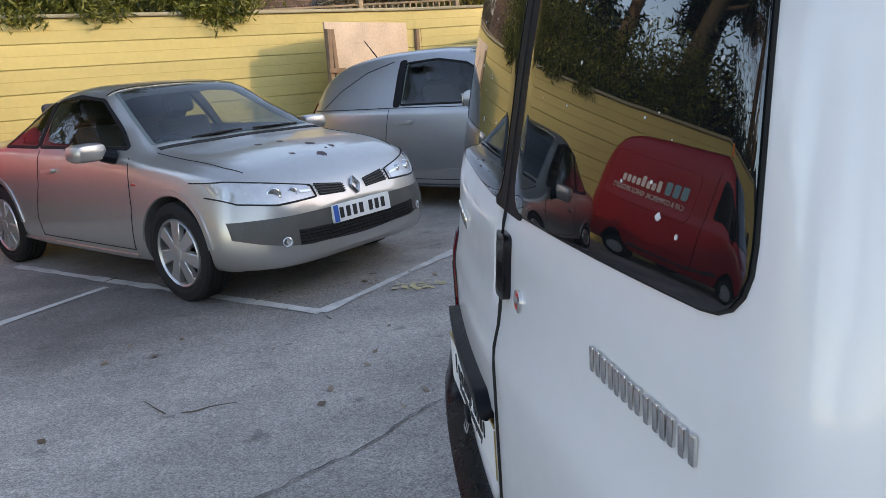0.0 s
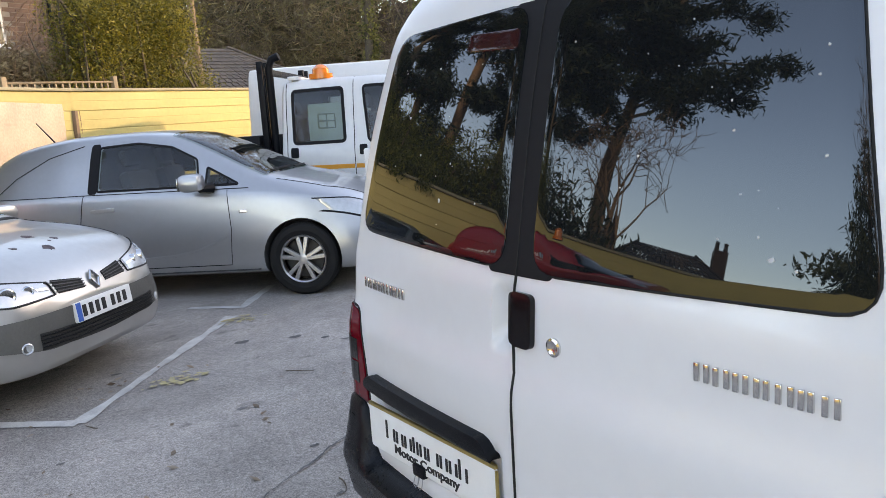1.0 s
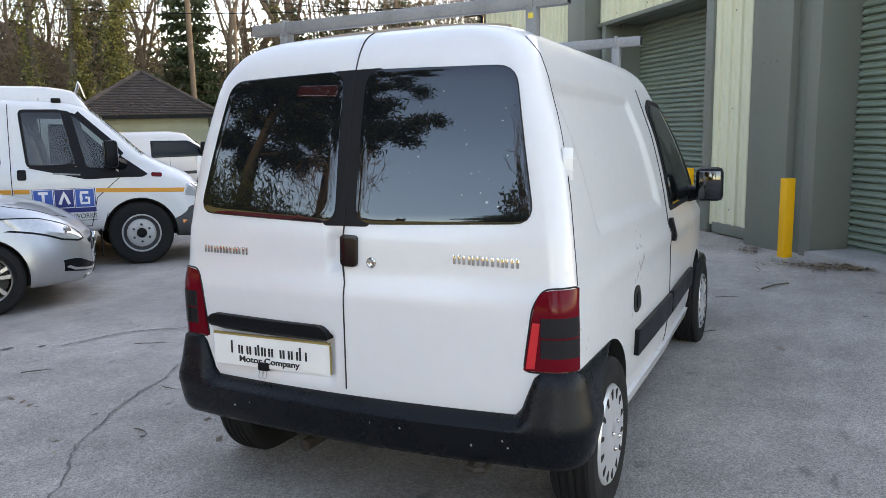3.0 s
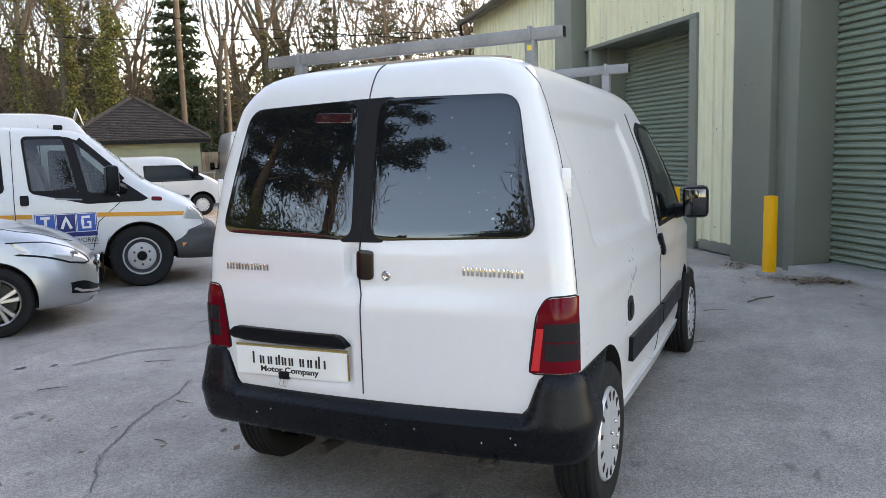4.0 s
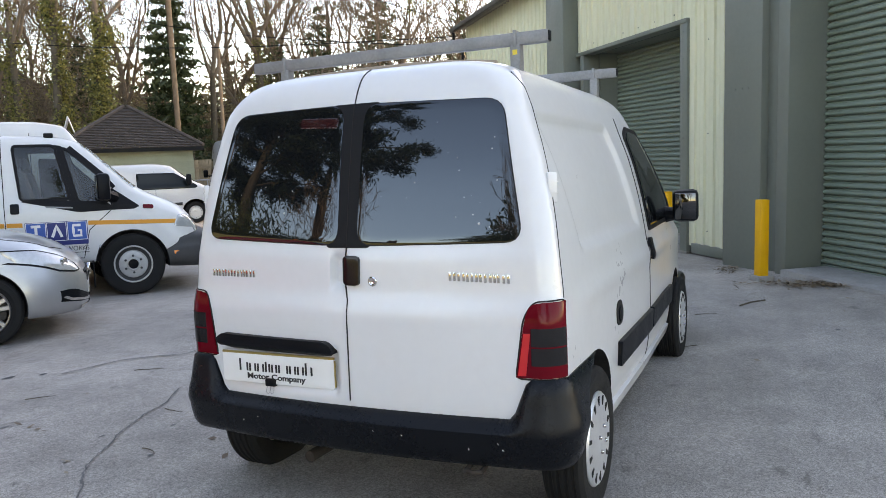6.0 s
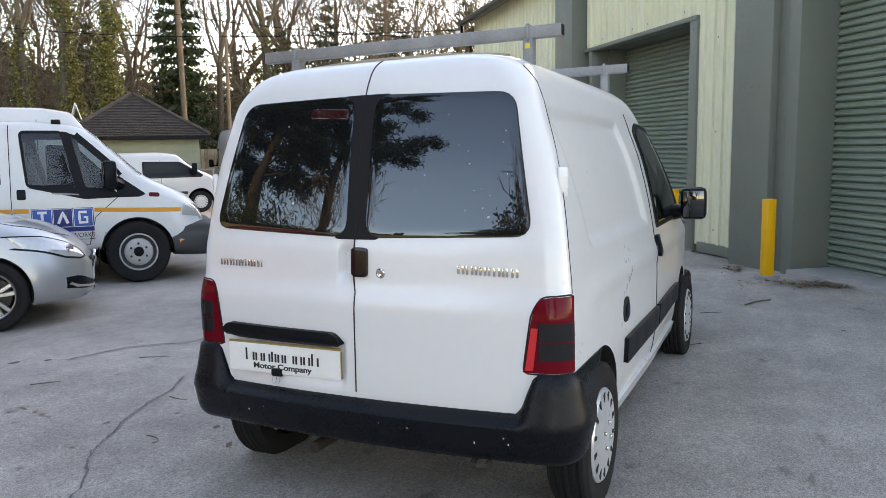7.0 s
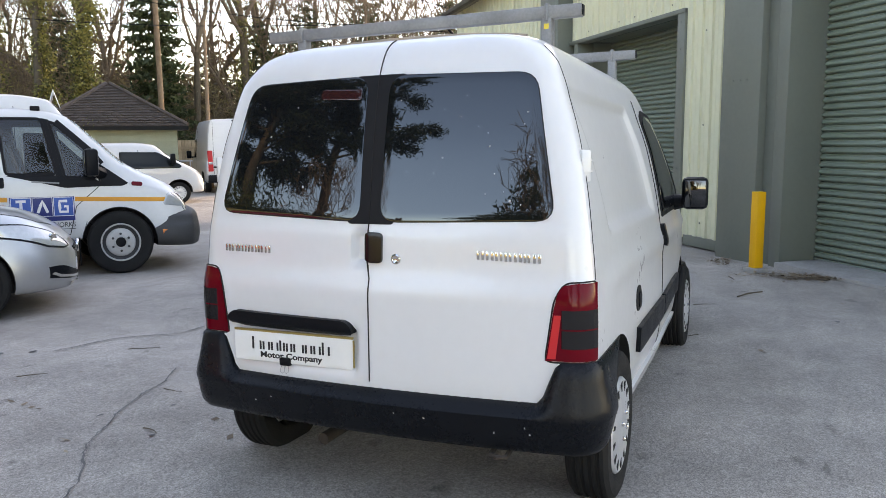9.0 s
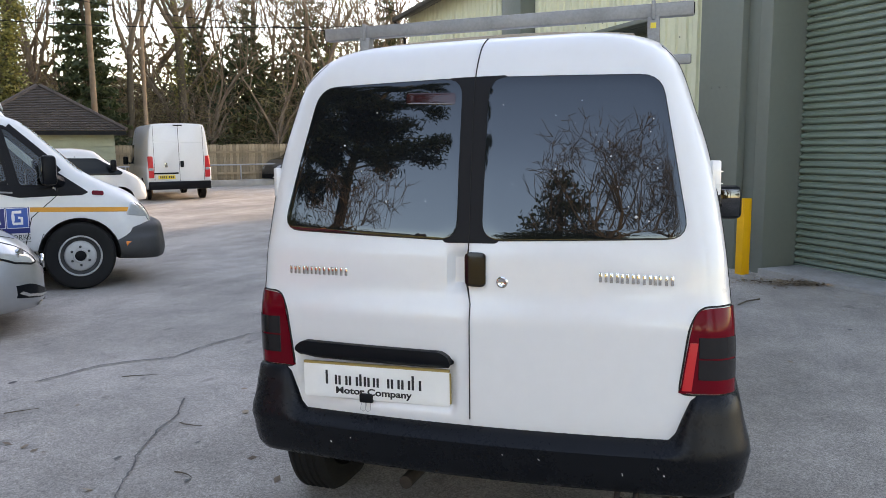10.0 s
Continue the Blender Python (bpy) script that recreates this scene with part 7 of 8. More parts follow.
part("roof_sign", bm, M_SIGNW, far_van, "folded white roof sign", m=pose(2.74, 0.15, far_shell.top(2.74, 0.15).z - 0.02))
box_van("small_van", "small white van by the timber shed, parked", on_ground(16.6, 15.0, -42) @ pose(-4.4, 0, 0), 1, M_WHITE2, 1.74, 4.2, 0.88)
box_van("estate_car", "dark grey car by the timber fence, parked", on_ground(32.7, 15.8, 150), 1, M_DARKCAR, 1.55, 4.3, 0.88)

# ---- trees, hedges and the far background ----
def leaf_cloud(name, blobs, count, size, mat, parent, seed=1, flat=0.6, droop=0.0, label=""):
    """Many small leaves (bent quads) scattered through ellipsoid clumps: (x, y, z, rx, ry, rz)."""
    rng = np.random.default_rng(seed)
    blobs = np.array(blobs, float)
    vol = np.prod(blobs[:, 3:], axis=1) ** 0.75
    pick = rng.choice(len(blobs), count, p=vol / vol.sum())
    d = rng.normal(size=(count, 3))
    d /= np.linalg.norm(d, axis=1)[:, None]
    rad = rng.random(count) ** 0.45
    rag = 1 + 0.25 * rng.normal(size=count).clip(-1.5, 1.5)
    p = blobs[pick, :3] + d * (rad * rag)[:, None] * blobs[pick, 3:]
    a = rng.normal(size=(count, 3))
    a[:, 2] = a[:, 2] * 0.6 - droop
    a /= np.linalg.norm(a, axis=1)[:, None]
    b = np.cross(a, rng.normal(size=(count, 3)))
    b /= np.linalg.norm(b, axis=1)[:, None]
    s = size * (0.6 + 0.8 * rng.random(count))[:, None]
    v = np.stack([p - a * s, p + b * s * 0.45 * flat, p + a * s, p - b * s * 0.45 * flat], 1).reshape(-1, 3)
    me = bpy.data.meshes.new(name)
    me.from_pydata(v.tolist(), [], np.arange(count * 4).reshape(-1, 4).tolist())
    me.materials.append(mat)
    ob = new(name, me)
    ob.parent = parent
    return tagged(ob, label)


def branches(rng, start, direction, length, radius, depth, out, spread=0.6, up=0.15, tips=None, kids=3, min_r=0.006):
    """Grows limbs as lists of points and radii."""
    n = 5 if depth > 1 else 3
    pts, rad = [Vector(start)], [radius]
    d = Vector(direction).normalized()
    for i in range(n):
        d = (d + Vector(rng.normal(0, 0.13, 3)) + Vector((0, 0, up * 0.25))).normalized()
        pts.append(pts[-1] + d * length / n)
        rad.append(max(min_r * 0.6, radius * (1 - 0.62 * (i + 1) / n)))
    out.append((pts, rad, depth))
    if depth == 0:
        if tips is not None:
            tips.append(pts[-1])
        return
    for k in range(kids if depth > 1 else kids + 1):
        i = 1 + int(rng.integers(1, n)) if k else n
        i = min(i, n)
        side = Vector(rng.normal(0, 1, 3))
        side -= d * side.dot(d)
        side.normalize()
        nd = (d * (1 - spread * 0.5) + side * spread * float(rng.uniform(0.7, 1.3)) + Vector((0, 0, up))).normalized()
        branches(rng, pts[i], nd, length * float(rng.uniform(0.55, 0.78)), max(min_r, rad[i] * 0.72), depth - 1, out, spread, up, tips, kids, min_r)


def limbs_mesh(parts, big=7, small=3):
    verts, faces = [], []
    for pts, rad, depth in parts:
        n = big if depth >= 3 else (4 if depth == 2 else small)
        base = len(verts)
        side = None
        for i, p in enumerate(pts):
            d = (pts[min(i + 1, len(pts) - 1)] - pts[max(0, i - 1)]).normalized()
            side = d.orthogonal().normalized() if side is None else (side - d * side.dot(d)).normalized()
            up = d.cross(side)
            for k in range(n):
                a = 2 * math.pi * k / n
                verts.append(tuple(p + rad[i] * (math.cos(a) * side + math.sin(a) * up)))
        for i in range(len(pts) - 1):
            for k in range(n):
                faces.append((base + i * n + k, base + i * n + (k + 1) % n, base + (i + 1) * n + (k + 1) % n, base + (i + 1) * n + k))
    return verts, faces


def mesh_object(name, verts, faces, mat, parent, smooth=True, label=""):
    me = bpy.data.meshes.new(name)
    me.from_pydata(verts, [], faces)
    me.materials.append(mat)
    if smooth:
        me.polygons.foreach_set("use_smooth", [True] * len(me.polygons))
    ob = new(name, me)
    ob.parent = parent
    return tagged(ob, label)


def bare_tree(m, height=12.0, radius=0.22, seed=1, label="bare winter tree with fine twigs", bole=0.35, lean=(0, 0), ivy=0, depth=5, spread=0.62, bark=None, fork=4, fine=0.010):
    rng = np.random.default_rng(seed)
    tree = thing("tree", label, "tree", m)
    top = Vector((lean[0], lean[1], height * bole))
    pts = [Vector((0, 0, -0.3)), Vector((0.02, 0, 0.4)), top * 0.5 + Vector(rng.normal(0, 0.08, 3)), top]
    trunk = [(pts, [radius * 1.35, radius * 1.05, radius * 0.92, radius * 0.8], 5)]
    vs, fs = limbs_mesh(trunk, 10)
    mesh_object("trunk", vs, fs, bark or M_BARK, tree)
    parts, tips = [], []
    for k in range(fork):
        a = 2 * math.pi * k / fork + rng.uniform(0, 1)
        d = Vector((math.cos(a) * 0.45, math.sin(a) * 0.45, 1)) if k else Vector((lean[0] * 0.2, lean[1] * 0.2, 1))
        branches(rng, top - Vector((0, 0, 0.2 * k)), d, height * 0.30, radius * (0.72 if k == 0 else 0.5), depth - 1, parts, spread, 0.22, tips, 3, fine)
    vs, fs = limbs_mesh(parts)
    mesh_object("crown", vs, fs, M_TWIG if bark is None else bark, tree)
    if ivy:
        blobs = []
        for i in range(26):
            t = i / 25
            p = pts[0].lerp(pts[-1], t)
            blobs.append((p.x + rng.normal(0, 0.12), p.y + rng.normal(0, 0.12), p.z, 0.22 + 0.34 * rng.random(), 0.22 + 0.34 * rng.random(), 0.5))
        for q in parts[:3]:
            for j in (1, 2, 3):
                p = q[0][j]
                blobs.append((p.x, p.y, p.z, 0.4, 0.4, 0.5))
        leaf_cloud("ivy", blobs, int(ivy * 1.5), 0.058, M_IVY, tree, seed, 1.4, 0.2, "glossy ivy up the trunk")
    return tree


def conifer(m, height=11.0, radius=2.6, seed=1, label="dark green conifer", count=9000, mat=None):
    rng = np.random.default_rng(seed)
    tree = thing("conifer", label, "tree", m)
    mesh_object("trunk", *limbs_mesh([([Vector((0, 0, -0.3)), Vector((0, 0, height * 0.5)), Vector((0, 0, height))], [radius * 0.075, radius * 0.05, 0.02], 5)], 8), M_BARK, tree)
    blobs = []
    z = height * 0.10
    while z < height:
        t = z / height
        r = radius * (1 - t) ** 0.8 * rng.uniform(0.75, 1.1) + 0.12
        k = max(3, int(9 * (1 - t) + 3))
        for i in range(k):
            a = 2 * math.pi * (i + rng.random()) / k
            for q in (0.45, 0.85):
                blobs.append((r * q * math.cos(a), r * q * math.sin(a), z - 0.25 * q * r, 0.30 * r + 0.12, 0.30 * r + 0.12, 0.16 + 0.05 * r))
        z += height * 0.045
    leaf_cloud("crown", blobs, int(count * 1.7), 0.19, mat or M_CONIFER, tree, seed, 0.7, 0.5)
    return tree


def evergreen(m, height=13.0, seed=1, label="tall dark evergreen with a bare warm-lit trunk", count=16000, spread=4.0, trunk=0.3, lean=(0.6, 0.2), bottom=0.35, size=0.14, bark=None):
    """A tall pine-like tree: a long bare trunk, and a ragged crown of clumps on limbs."""
    rng = np.random.default_rng(seed)
    tree = thing("tree", label, "tree", m)
    top = Vector((lean[0], lean[1], height * 0.92))
    pts = [Vector((0, 0, -0.3)), top * 0.3 + Vector((0.1, 0, 0)), top * 0.65, top]
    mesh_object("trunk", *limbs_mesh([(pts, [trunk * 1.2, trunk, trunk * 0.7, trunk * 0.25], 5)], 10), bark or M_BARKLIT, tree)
    parts, blobs = [], []
    for i in range(26):
        t = bottom + (1 - bottom) * i / 26
        p = pts[0].lerp(top, t)
        a = rng.uniform(0, 2 * math.pi)
        r = spread * rng.uniform(0.5, 1.0) * (1.15 - 0.75 * t)
        e = p + Vector((r * math.cos(a), r * math.sin(a), rng.uniform(-0.2, 0.9)))
        parts.append(([p, p.lerp(e, 0.5) + Vector((0, 0, 0.2)), e], [trunk * 0.28, trunk * 0.16, 0.02], 2))
        for q in (0.45, 0.7, 0.95):
            c = p.lerp(e, q)
            blobs.append((c.x + rng.normal(0, 0.3), c.y + rng.normal(0, 0.3), c.z + rng.normal(0, 0.2), rng.uniform(0.5, 1.1), rng.uniform(0.5, 1.1), rng.uniform(0.25, 0.55)))
    mesh_object("limbs", *limbs_mesh(parts), M_BARK, tree)
    leaf_cloud("crown", blobs, count, size, M_DARKLEAF, tree, seed, 0.5, 0.5)
    return tree


def hedge(name, label, m, blobs, count, size, mat, seed=1, stems=8, flat=1.0, droop=0.3):
    h = thing(name, label, "hedge", m)
    rng = np.random.default_rng(seed)
    parts = []
    for i in range(stems):
        b = blobs[i % len(blobs)]
        x, y = b[0] + rng.normal(0, b[3] * 0.4), b[1] + rng.normal(0, b[4] * 0.3)
        parts.append(([Vector((x, y, 0)), Vector((x + rng.normal(0, 0.1), y, b[2])), Vector((x + rng.normal(0, 0.25), y, b[2] + b[5] * 0.9))], [0.05, 0.035, 0.01], 2))
    mesh_object("stem", *limbs_mesh(parts), M_BARK, h)
    leaf_cloud("foliage", blobs, count, size, mat, h, seed, flat, droop)
    return h


def f_at(s, d):
    """A place s along the yellow fence and d behind it."""
    p = F_M @ Vector((s, d, 0))
    return p.x, p.y


def polar(az, dist, x0=-2.1, y0=0.3):
    return x0 + dist * math.cos(radians(az)), y0 + dist * math.sin(radians(az))


# hedges and shrubs that rise behind the yellow fence
def behind(s, d):
    x, y = f_at(s, d)
    return pose(x, y, ground_z(x, y), 0, 0, F_ANG)


laurel = hedge("laurel_hedge", "overgrown green hedge hanging over the fence", behind(-2.9, 1.2), [(-2.6, 0, 2.6, 1.3, 0.7, 0.9), (-1.2, 0, 2.9, 1.2, 0.7, 1.0), (0.1, -0.1, 2.9, 1.0, 0.7, 1.0), (-4.2, 0, 2.8, 1.4, 0.7, 1.0), (-2.0, -0.6, 2.5, 0.9, 0.4, 0.5)], 34000, 0.058, M_LAUREL, 3, 12, 0.45, 0.7)
leaf_cloud("hanging_sprig", [(-0.25, -1.27, 2.22, 0.30, 0.08, 0.22), (0.05, -1.26, 2.26, 0.22, 0.08, 0.16), (-0.6, -1.27, 2.27, 0.25, 0.07, 0.12), (-1.7, -1.26, 2.28, 0.35, 0.07, 0.12), (-2.6, -1.26, 2.28, 0.3, 0.07, 0.13), (-0.2, -0.9, 2.5, 0.9, 0.35, 0.25), (-2.0, -0.9, 2.5, 1.2, 0.35, 0.25)], 8500, 0.050, M_LAUREL, laurel, 13, 0.5, 0.8)
hedge("conifer_hedge", "tall sunlit evergreen hedge behind the fence", behind(2.65, 1.4), [(0, 0.2, 3.7, 1.2, 0.8, 0.9), (-0.8, 0, 3.5, 0.7, 0.7, 0.8), (0.9, 0, 3.6, 0.7, 0.7, 0.8), (-1.05, 0, 1.9, 0.65, 0.8, 1.6), (0.1, 0, 2.1, 0.9, 0.8, 1.8), (1.0, 0, 2.0, 0.62, 0.8, 1.7), (-0.5, 0.1, 3.3, 0.8, 0.7, 0.8), (0.7, 0.1, 3.4, 0.8, 0.7, 0.8), (-0.9, 0, 3.1, 0.45, 0.5, 0.7), (0.9, -0.6, 2.2, 0.45, 0.4, 0.5)], 85000, 0.036, M_GOLDLEAF, 5, 26, 0.55, -0.6)
shrub = thing("bare_shrub", "tangled tan leafless shrub in the garden", "shrub", behind(1.3, 2.8))
rng0 = np.random.default_rng(8)
prt = []
for i in range(46):
    a = rng0.uniform(0, 2 * math.pi)
    branches(rng0, (rng0.normal(0, 0.7), rng0.normal(0, 0.4), 1.7), (math.cos(a) * 0.8, math.sin(a) * 0.5, 0.9), 1.3, 0.02, 2, prt, 0.8, -0.1, None, 3, 0.005)
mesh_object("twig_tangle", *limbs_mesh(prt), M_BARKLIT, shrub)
leaf_cloud("dead_leaves", [(0, 0, 2.3, 1.1, 0.8, 0.75), (-0.5, -0.2, 2.5, 0.7, 0.6, 0.6), (0.6, -0.2, 2.4, 0.6, 0.6, 0.6)], 36000, 0.055, M_TANBRUSH, shrub, 4)
blossom = thing("blossom_shrub", "small shrub in white blossom above the fence", "shrub", behind(-2.3, 2.6))
mesh_object("stem", *limbs_mesh([([Vector((0.1 * i - 0.4, 0, 0)), Vector((0.14 * i - 0.5, 0, 2.5))], [0.03, 0.01], 1) for i in range(8)]), M_BARK, blossom)
leaf_cloud("blossom", [(0, 0, 2.55, 0.7, 0.4, 0.28)], 1100, 0.024, M_FLOWER, blossom, 5, 1.6)
leaf_cloud("leaves", [(0, 0, 2.4, 0.8, 0.4, 0.35)], 1500, 0.06, M_LAUREL, blossom, 6)

# far woodland at the yard's end: trunks, ivy, conifers, undergrowth
WOOD = [  # bearing, distance, height, radius, ivy leaves, bole, lean
    (55.2, 33, 17, 0.34, 5200, 0.62, 0.2), (51.4, 31, 15, 0.26, 3000, 0.6, 0.4), (48.2, 30, 16, 0.30, 6500, 0.66, 0.3),
    (46.0, 29, 15, 0.27, 6500, 0.62, -0.2), (43.6, 36, 16, 0.30, 0, 0.5, 0.5), (39.0, 33, 17, 0.26, 0, 0.6, -0.5), (35.2, 35, 17, 0.36, 2500, 0.55, 0.8), (32.8, 38, 18, 0.40, 4500, 0.5, -1.2),
    (29.5, 33, 15, 0.34, 2500, 0.35, 2.2), (27.6, 40, 18, 0.42, 0, 0.40, -1.5), (25.0, 36, 16, 0.36, 0, 0.38, 1.6), (61.5, 48, 17, 0.22, 0, 0.5, 0.0), (37.0, 44, 19, 0.4, 0, 0.45, 0.4), (22.0, 42, 15, 0.34, 0, 0.4, -0.6), (52.8, 42, 18, 0.3, 0, 0.5, -0.4),
]
for i, (az, dist, h, r, ivy, bole, lean) in enumerate(WOOD):
    if az < 44:
        dist, h, r = dist + 8, h * 1.12, r * 0.68
    else:
        dist, r = dist + 2, r * 0.58
    x, y = polar(az, dist)
    bare_tree(on_ground(x, y, 40 * i), h, r, 100 + i, "ivy-clad bare tree at the yard's end" if ivy else "bare winter tree with fine twigs", bole * (0.75 if ivy else 0.55), (lean, -lean * 0.5), ivy, 5, 0.55 + 0.02 * (i % 5), fine=0.017)
more = np.random.default_rng(77)
for i in range(20):
    az, dist = more.uniform(14, 60), more.uniform(42, 58)
    x, y = polar(az, dist)
    bare_tree(on_ground(x, y, 70 * i), more.uniform(13, 20), more.uniform(0.12, 0.24), 200 + i, "bare winter tree with fine twigs", more.uniform(0.18, 0.34), (more.normal(0, 0.9), more.normal(0, 0.9)), 2500 if i % 3 == 0 else 0, 5, more.uniform(0.5, 0.75), fine=0.018)
for i, (az, dist, h) in enumerate(((25.5, 46, 15), (28.5, 41, 13), (31.5, 48, 16), (34.0, 42, 14), (37.5, 50, 16), (43.0, 46, 15), (22.0, 44, 14))):
    x, y = polar(az, dist)
    bare_tree(on_ground(x, y, 50 * i), h, 0.17, 300 + i, "low-branched bare winter tree with dense twigs", 0.16, (0.4 * (-1) ** i, 0.3), 0, 5, 0.72, fine=0.014)
for i, (az, dist, h, r) in enumerate([(41.2, 40, 12.5, 2.0), (57.5, 44, 11, 2.6), (26.4, 46, 13, 3.4), (30.8, 44, 10, 3.0), (47.0, 46, 9, 2.5), (63.5, 46, 10, 3), (34.0, 47, 9, 3.0), (20.5, 48, 11, 3.2)]):
    x, y = polar(az, dist)
    conifer(on_ground(x, y), h, r, 40 + i, "dark green conifer among the bare trees", 5500)


def woodland_floor():
    rng = np.random.default_rng(21)
    blobs = []
    for i in range(150):
        az, dist = rng.uniform(17, 84), rng.uniform(41, 54)
        x, y = polar(az, dist)
        h = rng.uniform(1.0, 3.6)
        blobs.append((x, y, ground_z(x, y) + h * 0.5, rng.uniform(1.0, 2.4), rng.uniform(1.0, 2.4), h * 0.6))
    ob = leaf_cloud("undergrowth", blobs, 75000, 0.17, M_BRUSH, None, 22, 0.7, 0.2)
    tagged(ob, "brown and green winter undergrowth below the trees", "undergrowth", kind="stuff")
    blobs = []
    for i in range(150):
        az, dist = rng.uniform(10, 92), rng.uniform(50, 66)
        x, y = polar(az, dist)
        h = rng.uniform(4.0, 9.0)
        blobs.append((x, y, ground_z(x, y) + h * 0.5, rng.uniform(2, 4), rng.uniform(2, 4), h * 0.6))
    for i in range(70):
        az, dist = rng.uniform(56, 96), rng.uniform(46, 60)
        x, y = polar(az, dist)
        h = rng.uniform(7.0, 13.0)
        blobs.append((x, y, ground_z(x, y) + h * 0.5, rng.uniform(2, 4), rng.uniform(2, 4), h * 0.6))
    ob = leaf_cloud("far_wood", blobs, 110000, 0.37, M_FARLEAF, None, 23, 0.8, 0.2)
    tagged(ob, "dark evergreen wood in the distance", "woodland", kind="stuff")
    blobs = []
    for i in range(170):
        az, dist = rng.uniform(12, 90), rng.uniform(42, 60)
        x, y = polar(az, dist)
        h = rng.uniform(5.0, 10.5) if az > 44 else rng.uniform(3.0, 7.5)
        blobs.append((x, y, ground_z(x, y) + h * 0.5, rng.uniform(1.6, 3.0), rng.uniform(1.6, 3.0), h * 0.55))
    for i in range(110):
        az, dist = rng.uniform(56, 96), rng.uniform(38, 48)
        x, y = polar(az, dist)
        h = rng.uniform(5.0, 13.0)
        blobs.append((x, y, ground_z(x, y) + h * 0.5, rng.uniform(1.4, 2.6), rng.uniform(1.4, 2.6), h * 0.55))
    ob = leaf_cloud("fine_twig_mass", blobs, 240000, 0.32, M_TWIGLEAF, None, 24, 0.13, -0.5)
    tagged(ob, "mass of fine bare brown twigs in the far wood", "woodland", kind="stuff")
    parts = []
    for i in range(420):
        az, dist = rng.uniform(15, 96), rng.uniform(38, 54)
        x, y = polar(az, dist)
        tall = rng.uniform(1.6, 3.2) * (1.9 if az > 56 else 1.25 if az > 46 else 0.95)
        branches(rng, (x, y, ground_z(x, y)), (rng.normal(0, 0.25), rng.normal(0, 0.25), 1), tall, 0.06, 3, parts, 0.7, 0.12, None, 3, 0.013)
    ob = mesh_object("brushwood", *limbs_mesh(parts, 4, 3), M_TWIG, None)
    tagged(ob, "tangle of bare brushwood and saplings", "brushwood", kind="stuff")


woodland_floor()

# the trees behind the yard, which show in the van's windows
for x, y, h, sd, sp, ln, c, bt in ((-5.6, 14.9, 14.5, 61, 2.8, (-0.7, 0.1), 14000, 0.60), (-7.0, 13.2, 14.0, 62, 4.2, (-1.0, -0.6), 17000, 0.42), (-3.0, 15.6, 12.0, 63, 3.4, (0.3, 0.2), 18000, 0.28), (-5.0, 18.2, 13.0, 65, 4.0, (0.3, 0.2), 24000, 0.22), (-11.6, 12.4, 18.5, 64, 7.0, (-0.6, -0.6), 42000, 0.40), (-9.4, 15.4, 18.0, 66, 6.2, (0.2, 0.1), 46000, 0.36)):
    evergreen(on_ground(x, y), h, sd, "tall dark evergreen with a bare trunk in sunlit reddish bark" if sd == 61 else "tall dark evergreen with a brown trunk", c, sp, 0.26, ln, bt, bark=M_BARKLIT if sd == 61 else M_BARK)
hedge("evergreen_hedge", "dense dark evergreen hedge behind the fence", behind(-9.5, 2.2), [(k, 0.3 * math.sin(k), 2.2 + 0.5 * math.sin(1.7 * k), 1.4, 0.9, 1.3) for k in range(-1, 5)], 16000, 0.11, M_DARKLEAF, 9, 12, 0.5, 0.6)
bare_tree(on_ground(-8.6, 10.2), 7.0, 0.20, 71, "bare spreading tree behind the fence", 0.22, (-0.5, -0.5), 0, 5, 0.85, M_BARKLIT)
bare_tree(on_ground(-20.6, 0.3), 15.6, 0.36, 72, "wide bare oak beyond the yard", 0.22, (0.5, 0.3), 0, 5, 0.78, fork=8, fine=0.022)
bare_tree(on_ground(-23.0, -3.2), 15.4, 0.36, 73, "wide bare oak beyond the yard", 0.22, (0.2, -0.5), 0, 5, 0.78, fork=8, fine=0.022)
conifer(on_ground(-25.4, 4.0), 12.8, 8.0, 74, "broad dark conifer beyond the yard", 30000)
for x, y, h, sd in ((-15.5, -12.5, 15.0, 82),):
    evergreen(on_ground(x, y), h, sd, "tall dark evergreen at the yard's open side", 16000, 4.6, 0.3, (0.4, 0.3), 0.12)
bare_tree(on_ground(-32, -9), 13.0, 0.34, 76, "wide bare oak beyond the yard", 0.25, (0.5, 0.3), 0, 5, 0.75)

# ---- houses, shed and far fence ----
def brick_wall(parent, x0, x1, z0, z1, y, holes=()):
    """Courses of bricks on a mortar wall; all bricks that share a size share a mesh."""
    part("mortar", boxed(x0, y, z0, x1, y + 0.2, z1), M_MORTAR, parent, smooth=None)
    me = bpy.data.meshes.new("brick")
    bm = boxed(0, -0.012, 0, 0.44, 0.01, 0.13)
    bm.to_mesh(me)
    bm.free()
    me.materials.append(M_BRICK)
    z, row = z0 + 0.01, 0
    while z < z1 - 0.12:
        x = x0 + (0.0 if row % 2 else -0.22)
        while x < x1 - 0.2:
            cx = x + 0.22
            if x >= x0 - 0.01 and x + 0.44 <= x1 + 0.01 and not any(a - 0.22 < cx < b + 0.22 and c - 0.13 < z < d for a, b, c, d in holes):
                ob = new("brick", me)
                ob.parent = parent
                ob.matrix_basis = pose(x, y, z)
            x += 0.455
        z += 0.145
        row += 1


